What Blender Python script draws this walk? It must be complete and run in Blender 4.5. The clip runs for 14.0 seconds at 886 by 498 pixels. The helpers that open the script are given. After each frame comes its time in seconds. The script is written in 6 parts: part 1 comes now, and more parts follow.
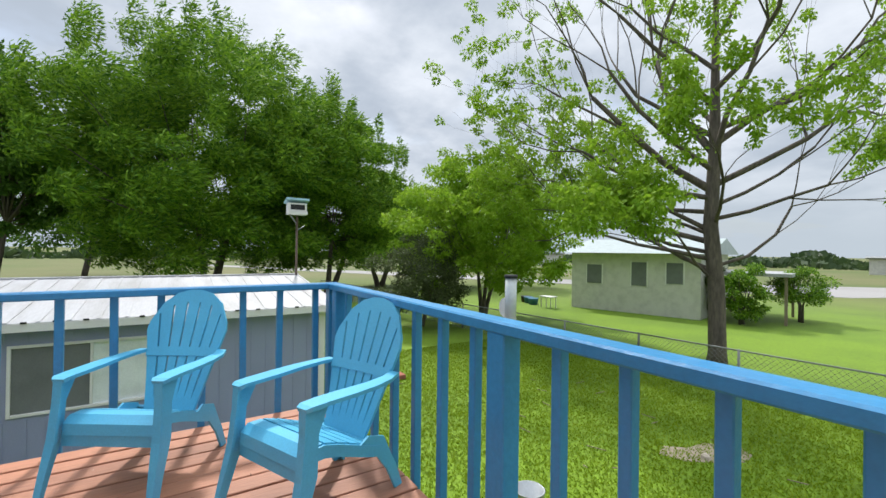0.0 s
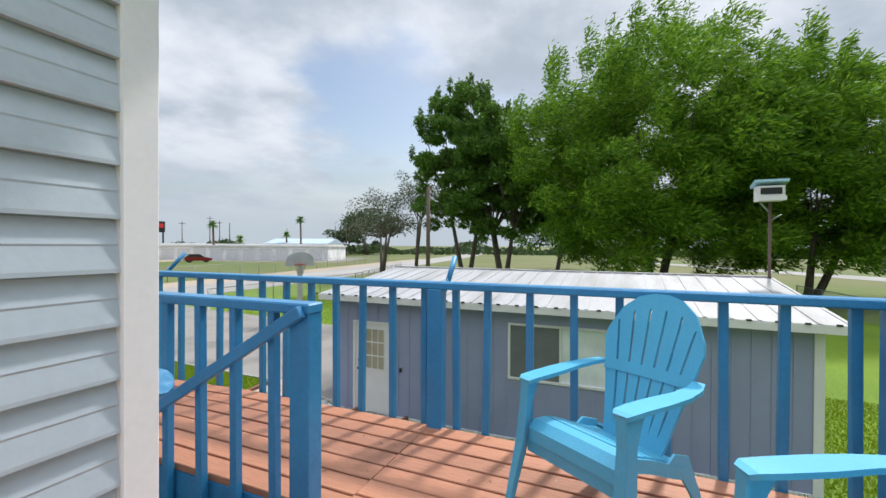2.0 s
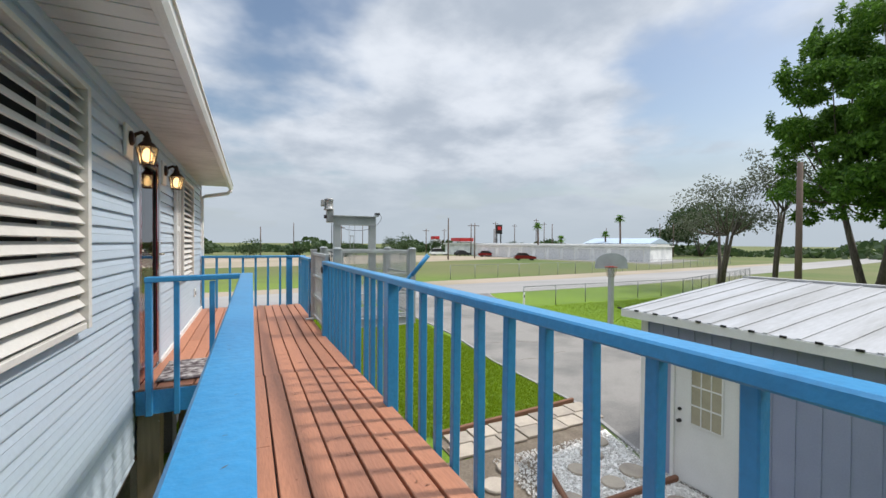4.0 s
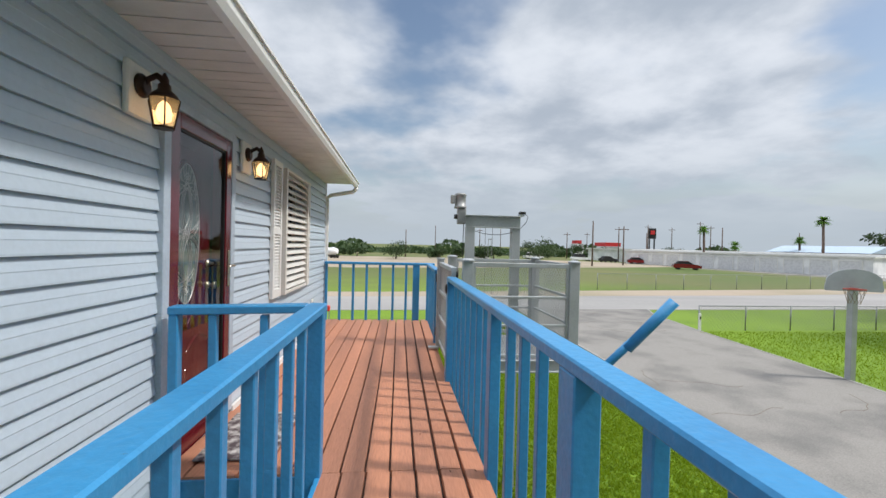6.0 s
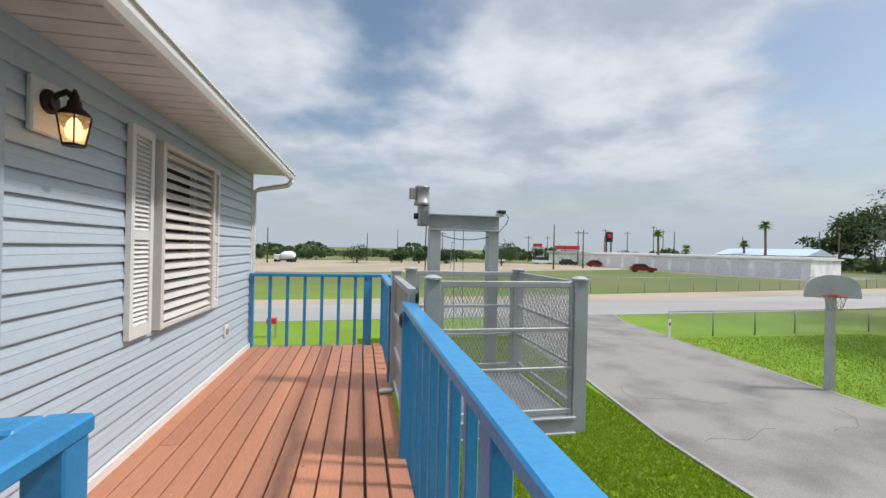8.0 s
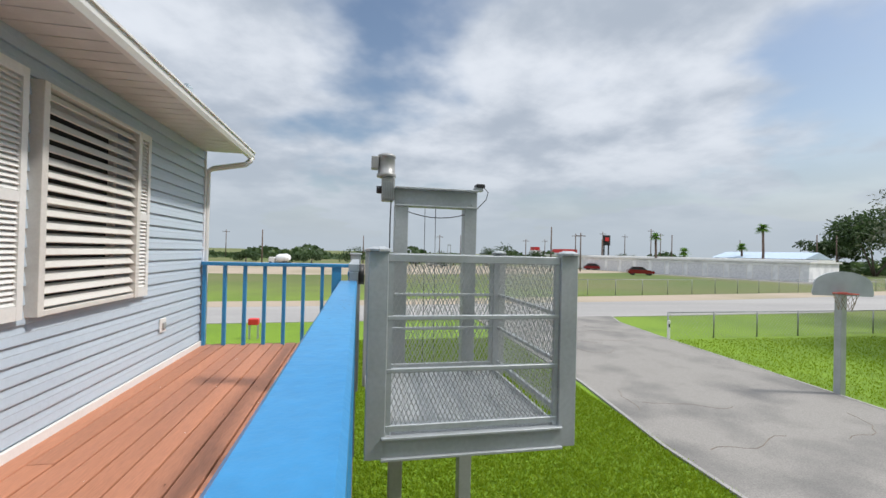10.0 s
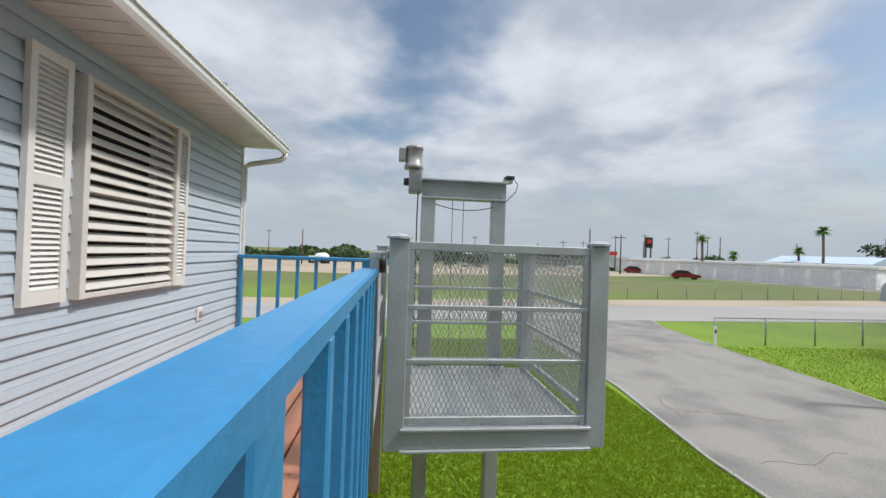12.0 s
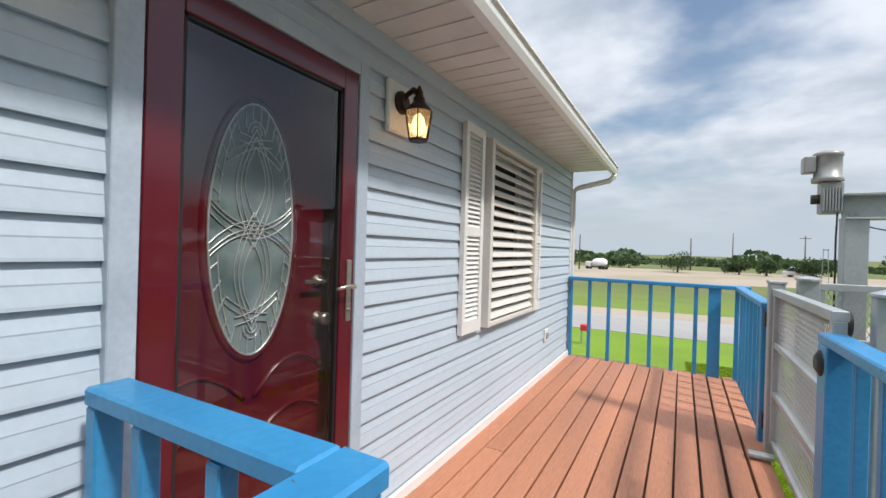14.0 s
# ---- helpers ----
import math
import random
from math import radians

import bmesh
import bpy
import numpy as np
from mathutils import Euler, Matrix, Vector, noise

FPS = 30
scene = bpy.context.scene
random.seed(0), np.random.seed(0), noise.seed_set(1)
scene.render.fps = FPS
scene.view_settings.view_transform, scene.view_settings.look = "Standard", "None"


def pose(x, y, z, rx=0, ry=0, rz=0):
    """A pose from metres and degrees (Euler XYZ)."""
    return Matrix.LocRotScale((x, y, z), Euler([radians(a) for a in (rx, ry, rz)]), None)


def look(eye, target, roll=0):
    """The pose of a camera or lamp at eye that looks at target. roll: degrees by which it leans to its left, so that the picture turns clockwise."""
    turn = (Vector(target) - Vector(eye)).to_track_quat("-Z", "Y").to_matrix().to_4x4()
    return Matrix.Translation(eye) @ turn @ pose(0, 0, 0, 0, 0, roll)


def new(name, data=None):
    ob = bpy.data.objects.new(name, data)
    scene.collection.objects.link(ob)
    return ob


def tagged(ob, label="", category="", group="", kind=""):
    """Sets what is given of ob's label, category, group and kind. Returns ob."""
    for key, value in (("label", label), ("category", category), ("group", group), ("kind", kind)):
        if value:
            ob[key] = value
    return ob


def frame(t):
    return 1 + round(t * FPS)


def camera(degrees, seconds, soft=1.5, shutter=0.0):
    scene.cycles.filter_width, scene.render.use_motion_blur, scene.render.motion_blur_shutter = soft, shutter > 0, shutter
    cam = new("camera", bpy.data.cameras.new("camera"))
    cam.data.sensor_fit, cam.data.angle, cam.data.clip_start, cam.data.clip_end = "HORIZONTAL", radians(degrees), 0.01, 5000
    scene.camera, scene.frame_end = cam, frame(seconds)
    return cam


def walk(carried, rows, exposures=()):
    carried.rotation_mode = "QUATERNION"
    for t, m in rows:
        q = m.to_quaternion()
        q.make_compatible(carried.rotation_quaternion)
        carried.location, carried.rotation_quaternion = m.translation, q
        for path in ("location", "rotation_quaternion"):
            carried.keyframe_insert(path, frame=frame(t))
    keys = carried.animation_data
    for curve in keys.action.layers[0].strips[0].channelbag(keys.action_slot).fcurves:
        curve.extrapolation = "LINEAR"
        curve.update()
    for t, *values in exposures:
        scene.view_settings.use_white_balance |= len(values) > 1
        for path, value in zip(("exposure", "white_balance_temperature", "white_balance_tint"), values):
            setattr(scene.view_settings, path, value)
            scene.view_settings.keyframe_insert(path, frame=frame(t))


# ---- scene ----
cam = camera(93.5, 14.0)
PATH = [
    (0, (-1.351, 0.201, 1.335), (0.328, -0.886, 1.348), 0.8),
    (0.5, (-1.344, 0.239, 1.274), (0.604, -0.214, 1.28), 0.5),
    (1, (-1.235, 0.26, 1.248), (0.764, 0.278, 1.252), 0.4),
    (1.5, (-0.942, 0.261, 1.29), (1.014, 0.675, 1.282), 0.3),
    (2, (-0.583, 0.252, 1.305), (1.255, 1.04, 1.289), 0.3),
    (2.5, (-0.215, 0.32, 1.347), (1.441, 1.441, 1.33), 0.4),
    (3, (0.222, 0.511, 1.36), (1.641, 1.921, 1.337), 0.3),
    (3.5, (0.614, 0.78, 1.363), (1.755, 2.423, 1.337), 0.4),
    (4, (0.912, 1.158, 1.313), (1.749, 2.974, 1.287), 0.4),
    (6.5, (1.336, 3.37, 1.395), (1.526, 5.361, 1.375), 1.5),
    (7, (1.327, 3.698, 1.399), (1.608, 5.678, 1.387), 1.5),
    (7.5, (1.441, 4.04, 1.404), (1.79, 6.01, 1.399), 1.4),
    (8, (1.538, 4.32, 1.435), (1.924, 6.283, 1.434), 1.3),
    (8.5, (1.662, 4.577, 1.423), (2.056, 6.538, 1.424), 1.2),
    (11, (2.004, 4.91, 1.057), (2.391, 6.872, 1.085), 1.7),
    (11.5, (2.016, 4.916, 1.017), (2.352, 6.888, 1.043), 1.9),
    (12, (2.016, 4.946, 1.153), (2.244, 6.933, 1.17), 2.0),
    (12.5, (1.861, 4.959, 1.33), (1.822, 6.959, 1.336), 2.2),
    (13, (1.652, 4.97, 1.373), (1.286, 6.936, 1.37), 2.2),
    (13.5, (1.448, 4.95, 1.385), (0.737, 6.82, 1.38), 2.0),
    (14, (1.313, 4.922, 1.364), (0.319, 6.657, 1.359), 1.7),
]
walk(cam, [(t, look(eye, aim, roll)) for t, eye, aim, roll in PATH], [(0, 0.13), (1, 0.10), (2.5, 0.05), (4, 0.0), (6.5, -0.07), (8.5, -0.09), (11, -0.05), (12.5, -0.14), (13.2, -0.01), (14, 0.12)])

# world, sun and exposure
SUN_ELEV, SUN_TURN = 51.5, -15.0
world = bpy.data.worlds.new("world")
scene.world = world
world.use_nodes = True


def build_world():
    nt = world.node_tree
    nt.nodes.clear()
    N, L = nt.nodes.new, nt.links.new
    sky = N("ShaderNodeTexSky")
    sky.sky_type, sky.sun_disc = "NISHITA", False
    sky.sun_elevation, sky.sun_rotation = radians(SUN_ELEV), radians(90 - SUN_TURN)
    sky.dust_density, sky.air_density = 2.0, 1.2
    bg = N("ShaderNodeBackground")
    bg.inputs[1].default_value = 0.13
    L(sky.outputs[0], bg.inputs[0])
    co = N("ShaderNodeTexCoord")
    sep = N("ShaderNodeSeparateXYZ")
    L(co.outputs["Generated"], sep.inputs[0])
    # flat cloud layer: direction divided by its height
    up = N("ShaderNodeMath"); up.operation = "MAXIMUM"; up.inputs[1].default_value = 0.0
    L(sep.outputs[2], up.inputs[0])
    ad = N("ShaderNodeMath"); ad.operation = "ADD"; ad.inputs[1].default_value = 0.22
    L(up.outputs[0], ad.inputs[0])
    dv = N("ShaderNodeVectorMath"); dv.operation = "DIVIDE"
    cb = N("ShaderNodeCombineXYZ")
    for i in (0, 1, 2):
        L(ad.outputs[0], cb.inputs[i])
    L(co.outputs["Generated"], dv.inputs[0]); L(cb.outputs[0], dv.inputs[1])

    def cloud(scale, detail, rough, lo, hi, shift):
        ma = N("ShaderNodeMapping"); ma.inputs["Location"].default_value = shift
        L(dv.outputs[0], ma.inputs[0])
        no = N("ShaderNodeTexNoise")
        no.inputs["Scale"].default_value, no.inputs["Detail"].default_value = scale, detail
        no.inputs["Roughness"].default_value = rough
        L(ma.outputs[0], no.inputs["Vector"])
        mr = N("ShaderNodeMapRange"); mr.interpolation_type = "SMOOTHSTEP"
        mr.inputs[1].default_value, mr.inputs[2].default_value = lo, hi
        L(no.outputs[0], mr.inputs[0])
        return mr.outputs[0]
    cover = cloud(0.9, 6, 0.50, 0.30, 0.43, (3.1, 0.4, 0))
    tone = cloud(1.9, 7, 0.55, 0.34, 0.68, (0.3, 5.2, 0))
    mix = N("ShaderNodeMix"); mix.data_type = "RGBA"
    mix.inputs[6].default_value = (0.46, 0.525, 0.62, 1)
    mix.inputs[7].default_value = (0.80, 0.85, 0.93, 1)
    L(tone, mix.inputs[0])
    bg2 = N("ShaderNodeBackground"); bg2.inputs[1].default_value = 1.0
    L(mix.outputs[2], bg2.inputs[0])
    # haze near the horizon
    hz = N("ShaderNodeMapRange"); hz.interpolation_type = "SMOOTHSTEP"
    hz.inputs[1].default_value, hz.inputs[2].default_value = 0.0, 0.28
    L(sep.outputs[2], hz.inputs[0])
    hmix = N("ShaderNodeMix"); hmix.data_type = "RGBA"
    hmix.inputs[6].default_value = (0.50, 0.57, 0.64, 1)
    L(mix.outputs[2], hmix.inputs[7]); L(hz.outputs[0], hmix.inputs[0])
    L(hmix.outputs[2], bg2.inputs[0])
    inv = N("ShaderNodeMath"); inv.operation = "SUBTRACT"; inv.inputs[0].default_value = 1
    L(hz.outputs[0], inv.inputs[1])
    mx = N("ShaderNodeMath"); mx.operation = "MAXIMUM"
    L(inv.outputs[0], mx.inputs[0]); L(cover, mx.inputs[1])
    ms = N("ShaderNodeMixShader")
    L(mx.outputs[0], ms.inputs[0]); L(bg.outputs[0], ms.inputs[1]); L(bg2.outputs[0], ms.inputs[2])
    # an overcast sky is brightest overhead
    ze = N("ShaderNodeMapRange"); ze.interpolation_type = "SMOOTHSTEP"
    ze.inputs[1].default_value, ze.inputs[2].default_value = 0.55, 0.95
    ze.inputs[3].default_value, ze.inputs[4].default_value = 1.0, 2.7
    L(sep.outputs[2], ze.inputs[0]); L(ze.outputs[0], bg2.inputs[1])
    out = N("ShaderNodeOutputWorld")
    L(ms.outputs[0], out.inputs[0])


build_world()
sun = new("sun", bpy.data.lights.new("sun", "SUN"))
sun.data.energy, sun.data.angle, sun.data.color = 3.3, radians(4.5), (1.0, 0.96, 0.91)
ce = math.cos(radians(SUN_ELEV))
sun.matrix_world = look((30 * ce * math.cos(radians(SUN_TURN)), 5 + 30 * ce * math.sin(radians(SUN_TURN)), 30 * math.sin(radians(SUN_ELEV))), (0, 5, 0))


# materials
def mat(name, rgb, rough=0.6, rgb2=None, scale=3.0, bump=0.0, bscale=60.0, metal=0.0, spec=0.5, vary=0.0, stretch=(1, 1, 1), coat=0.0, fine=0.06):
    """Surface of one base colour, with a broad stain toward rgb2, fine grain and relief."""
    m = bpy.data.materials.new(name)
    m.use_nodes = True
    nt = m.node_tree
    N, L = nt.nodes.new, nt.links.new
    b = nt.nodes["Principled BSDF"]
    b.inputs["Roughness"].default_value, b.inputs["Metallic"].default_value = rough, metal
    b.inputs["Specular IOR Level"].default_value = spec
    b.inputs["Coat Weight"].default_value = coat
    co = N("ShaderNodeTexCoord")
    ma = N("ShaderNodeMapping"); ma.inputs["Scale"].default_value = stretch
    ge = N("ShaderNodeNewGeometry")
    L(ge.outputs["Position"], ma.inputs[0])
    n1 = N("ShaderNodeTexNoise"); n1.inputs["Scale"].default_value, n1.inputs["Detail"].default_value = scale, 5
    L(ma.outputs[0], n1.inputs["Vector"])
    mr = N("ShaderNodeMapRange"); mr.inputs[1].default_value, mr.inputs[2].default_value = 0.42, 0.66
    L(n1.outputs[0], mr.inputs[0])
    mx = N("ShaderNodeMix"); mx.data_type = "RGBA"
    mx.inputs[6].default_value = (*rgb, 1)
    mx.inputs[7].default_value = (*(rgb2 or [c * 0.85 for c in rgb]), 1)
    L(mr.outputs[0], mx.inputs[0])
    n2 = N("ShaderNodeTexNoise"); n2.inputs["Scale"].default_value, n2.inputs["Detail"].default_value = bscale, 3
    L(ma.outputs[0], n2.inputs["Vector"])
    hs = N("ShaderNodeHueSaturation")
    L(mx.outputs[2], hs.inputs["Color"])
    f = N("ShaderNodeMapRange"); f.inputs[1].default_value, f.inputs[2].default_value = 0.3, 0.7
    f.inputs[3].default_value, f.inputs[4].default_value = 1 - fine, 1 + fine
    L(n2.outputs[0], f.inputs[0])
    if vary:
        oi = N("ShaderNodeObjectInfo")
        v = N("ShaderNodeMapRange"); v.inputs[3].default_value, v.inputs[4].default_value = 1 - vary, 1 + vary
        L(oi.outputs["Random"], v.inputs[0])
        mu = N("ShaderNodeMath"); mu.operation = "MULTIPLY"
        L(f.outputs[0], mu.inputs[0]); L(v.outputs[0], mu.inputs[1])
        L(mu.outputs[0], hs.inputs["Value"])
    else:
        L(f.outputs[0], hs.inputs["Value"])
    L(hs.outputs[0], b.inputs["Base Color"])
    if bump:
        bp = N("ShaderNodeBump"); bp.inputs["Strength"].default_value = bump; bp.inputs["Distance"].default_value = 0.004
        L(n2.outputs[0], bp.inputs["Height"]); L(bp.outputs[0], b.inputs["Normal"])
    return m


def leafmat(name, a, b2, trans=0.35):
    m = bpy.data.materials.new(name)
    m.use_nodes = True
    nt = m.node_tree
    N, L = nt.nodes.new, nt.links.new
    b = nt.nodes["Principled BSDF"]
    b.inputs["Roughness"].default_value = 0.55
    b.inputs["Specular IOR Level"].default_value = 0.25
    ge = N("ShaderNodeNewGeometry")
    mx = N("ShaderNodeMix"); mx.data_type = "RGBA"
    mx.inputs[6].default_value, mx.inputs[7].default_value = (*a, 1), (*b2, 1)
    L(ge.outputs["Random Per Island"], mx.inputs[0])
    L(mx.outputs[2], b.inputs["Base Color"])
    tr = N("ShaderNodeBsdfTranslucent")
    L(mx.outputs[2], tr.inputs[0])
    ms = N("ShaderNodeMixShader"); ms.inputs[0].default_value = trans
    L(b.outputs[0], ms.inputs[1]); L(tr.outputs[0], ms.inputs[2])
    L(ms.outputs[0], nt.nodes["Material Output"].inputs[0])
    return m


def glassmat(name, tint=(1, 1, 1), rough=0.0, clear=0.9, ior=1.7):
    m = bpy.data.materials.new(name)
    m.use_nodes = True
    nt = m.node_tree
    N, L = nt.nodes.new, nt.links.new
    gl = N("ShaderNodeBsdfGlossy"); gl.inputs["Roughness"].default_value = rough
    tp = N("ShaderNodeBsdfTransparent"); tp.inputs[0].default_value = (*[c * clear for c in tint], 1)
    fr = N("ShaderNodeFresnel"); fr.inputs[0].default_value = ior
    ms = N("ShaderNodeMixShader")
    L(fr.outputs[0], ms.inputs[0]); L(tp.outputs[0], ms.inputs[1]); L(gl.outputs[0], ms.inputs[2])
    L(ms.outputs[0], nt.nodes["Material Output"].inputs[0])
    return m


def glow(name, rgb, power):
    m = bpy.data.materials.new(name)
    m.use_nodes = True
    b = m.node_tree.nodes["Principled BSDF"]
    b.inputs["Base Color"].default_value = (*rgb, 1)
    b.inputs["Emission Color"].default_value, b.inputs["Emission Strength"].default_value = (*rgb, 1), power
    return m


M_RAIL = mat("blue_rail_paint", (0.035, 0.25, 0.50), 0.42, (0.028, 0.21, 0.44), 2.0, 0.5, 45, coat=0.15)
M_CHAIR = mat("blue_plastic", (0.09, 0.42, 0.64), 0.36, (0.10, 0.46, 0.68), 3.0, 0.1, 120)
M_DECK = mat("red_deck_stain", (0.47, 0.20, 0.112), 0.60, (0.36, 0.16, 0.098), 2.2, 0.6, 90, vary=0.10, stretch=(1, 0.12, 1), fine=0.10)
# timber below the boards, its shade put into the dark brown
M_DECKDARK = mat("shaded_timber", (0.10, 0.06, 0.045), 0.8)
M_SIDING = mat("blue_grey_vinyl", (0.475, 0.55, 0.625), 0.42, (0.445, 0.52, 0.595), 0.8, 0.15, 40, fine=0.03)
M_TRIMBLUE = mat("blue_grey_casing", (0.43, 0.50, 0.58), 0.5)
M_WHITE = mat("white_paint", (0.76, 0.75, 0.73), 0.5, (0.70, 0.69, 0.66), 1.5, 0.1, 50, fine=0.03)
M_CORNER = mat("white_corner_vinyl", (0.82, 0.83, 0.86), 0.5, (0.79, 0.80, 0.83), 1.5, fine=0.02)
M_SOFFIT = mat("soffit_vinyl", (0.70, 0.69, 0.67), 0.55, fine=0.02)
M_LOUVER = mat("cream_louver", (0.66, 0.635, 0.59), 0.5, (0.60, 0.565, 0.52), 2, fine=0.04)
# near-black that paints in the shade of interiors; also barn wall and car cabins
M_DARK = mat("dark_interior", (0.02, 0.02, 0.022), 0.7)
M_RED = mat("burgundy_paint", (0.11, 0.004, 0.012), 0.18, (0.09, 0.004, 0.010), 1.5, coat=0.3, fine=0.03)
M_BRONZE = mat("bronze_metal", (0.05, 0.025, 0.018), 0.4, metal=0.6)
M_NICKEL = mat("brushed_nickel", (0.55, 0.50, 0.42), 0.3, metal=0.9)
M_BLACK = mat("black_rubber", (0.015, 0.015, 0.015), 0.5)
M_ALU = mat("galvanised_metal", (0.42, 0.44, 0.45), 0.45, (0.36, 0.38, 0.38), 3, 0.15, 40, metal=0.35)
M_MESH = mat("expanded_metal", (0.45, 0.46, 0.46), 0.45, metal=0.4)
M_MOTOR = mat("grey_motor_paint", (0.33, 0.33, 0.32), 0.4, metal=0.2)
M_SHED = mat("lilac_grey_metal", (0.30, 0.33, 0.47), 0.5, (0.275, 0.30, 0.43), 1.2, fine=0.04)
M_ROOF = mat("white_roof_metal", (0.44, 0.44, 0.45), 0.45, (0.33, 0.325, 0.32), 1.5, 0.1, 20, stretch=(0.3, 2, 1), fine=0.08)
M_CONC = mat("concrete", (0.245, 0.228, 0.207), 0.85, (0.15, 0.142, 0.132), 0.7, 0.6, 45, fine=0.18)
M_ROAD = mat("pale_road", (0.32, 0.305, 0.29), 0.85, (0.26, 0.25, 0.24), 0.3, 0.3, 20, stretch=(0.15, 1, 1), fine=0.1)
M_SAND = mat("sandy_gravel", (0.36, 0.29, 0.22), 0.9, (0.28, 0.24, 0.16), 0.1, fine=0.1)
M_BRICK = mat("red_brick", (0.30, 0.10, 0.06), 0.85, (0.24, 0.09, 0.06), 6, 0.6, 60, vary=0.2)
M_STONE = mat("paving_stone", (0.40, 0.34, 0.27), 0.85, (0.33, 0.28, 0.23), 4, 0.6, 40, vary=0.2)
M_GRAVEL = mat("white_gravel", (0.76, 0.74, 0.70), 0.8, (0.50, 0.46, 0.42), 25, 0.8, 60, fine=0.3)
M_SOIL = mat("soil", (0.14, 0.11, 0.08), 0.95, (0.2, 0.16, 0.12), 3, 0.6, 30, fine=0.25)
M_LOG = mat("edging_wood", (0.20, 0.09, 0.05), 0.8, fine=0.2)
M_BARK = mat("bark", (0.13, 0.105, 0.085), 0.9, (0.08, 0.065, 0.055), 4, 0.9, 18, stretch=(1, 1, 0.25), fine=0.3)
M_POLE = mat("weathered_pole", (0.13, 0.09, 0.07), 0.9, fine=0.2)
M_WOOD = mat("treated_wood", (0.28, 0.22, 0.15), 0.8, (0.2, 0.16, 0.11), 5, 0.4, 40, stretch=(1, 1, 0.1), fine=0.15)
M_STEEL = mat("fence_steel", (0.30, 0.31, 0.31), 0.5, metal=0.5)
M_OFFWHITE = mat("far_white_wall", (0.88, 0.88, 0.88), 0.6, (0.66, 0.67, 0.68), 0.5)
M_DOORGREY = mat("far_roller_door", (0.70, 0.70, 0.71), 0.6)
M_CREAM = mat("cream_house", (0.62, 0.60, 0.55), 0.7)
M_CARRED = mat("red_car_paint", (0.22, 0.01, 0.015), 0.25, coat=0.5)
M_SIGNRED = mat("red_sign", (0.62, 0.03, 0.03), 0.5)
M_TYRE = mat("tyre", (0.02, 0.02, 0.02), 0.8)
M_BOARDGREY = mat("backboard_grey", (0.42, 0.44, 0.46), 0.5, fine=0.04)
M_RIM = mat("hoop_red", (0.35, 0.05, 0.03), 0.5)
M_BLIND = mat("window_blind", (0.80, 0.85, 0.84), 0.35)
M_SCREEN = mat("window_screen", (0.17, 0.18, 0.18), 0.6)
M_MAT = mat("doormat", (0.07, 0.05, 0.055), 0.9, (0.5, 0.47, 0.45), 14, fine=0.2)
M_GREEN = mat("green_statue", (0.02, 0.05, 0.035), 0.5)
M_TARP = mat("blue_tarp", (0.05, 0.17, 0.28), 0.6)
M_CAME = mat("lead_came", (0.88, 0.88, 0.88), 0.35, metal=0.7)
G_CLEAR = glassmat("clear_glass")
G_BEVEL = mat("frosted_bevel_glass", (0.24, 0.31, 0.31), 0.10, (0.09, 0.14, 0.135), 5, 0.3, 30)
G_LAMP = glassmat("lamp_glass", (1, 0.93, 0.8), 0.1, 0.8)


def seeded(m):
    """Seeded glass: part of the light is scattered by the pane."""
    nt = m.node_tree
    N, L = nt.nodes.new, nt.links.new
    out = nt.nodes["Material Output"].inputs[0]
    src = out.links[0].from_socket
    tr = N("ShaderNodeBsdfTranslucent"); tr.inputs[0].default_value = (0.75, 0.68, 0.55, 1)
    ms = N("ShaderNodeMixShader"); ms.inputs[0].default_value = 0.25
    L(src, ms.inputs[1]); L(tr.outputs[0], ms.inputs[2]); L(ms.outputs[0], out)


seeded(G_LAMP)
G_BULB = glow("bulb_glow", (1.0, 0.66, 0.32), 4.0)
L_DARK = leafmat("leaf_dark", (0.05, 0.12, 0.022), (0.16, 0.30, 0.04))
L_MAIN = leafmat("leaf_elm", (0.045, 0.14, 0.012), (0.27, 0.45, 0.032), 0.36)
L_FAR = leafmat("leaf_far", (0.035, 0.065, 0.025), (0.07, 0.11, 0.04))
L_BRIGHT = leafmat("leaf_pecan", (0.20, 0.36, 0.02), (0.32, 0.48, 0.04), 0.5)
L_OLIVE = leafmat("leaf_olive", (0.09, 0.11, 0.05), (0.13, 0.17, 0.06))
L_GREY = leafmat("leaf_grey", (0.09, 0.10, 0.07), (0.15, 0.17, 0.11))
L_GRASS = leafmat("grass_blade", (0.17, 0.27, 0.010), (0.25, 0.34, 0.014), 0.45)


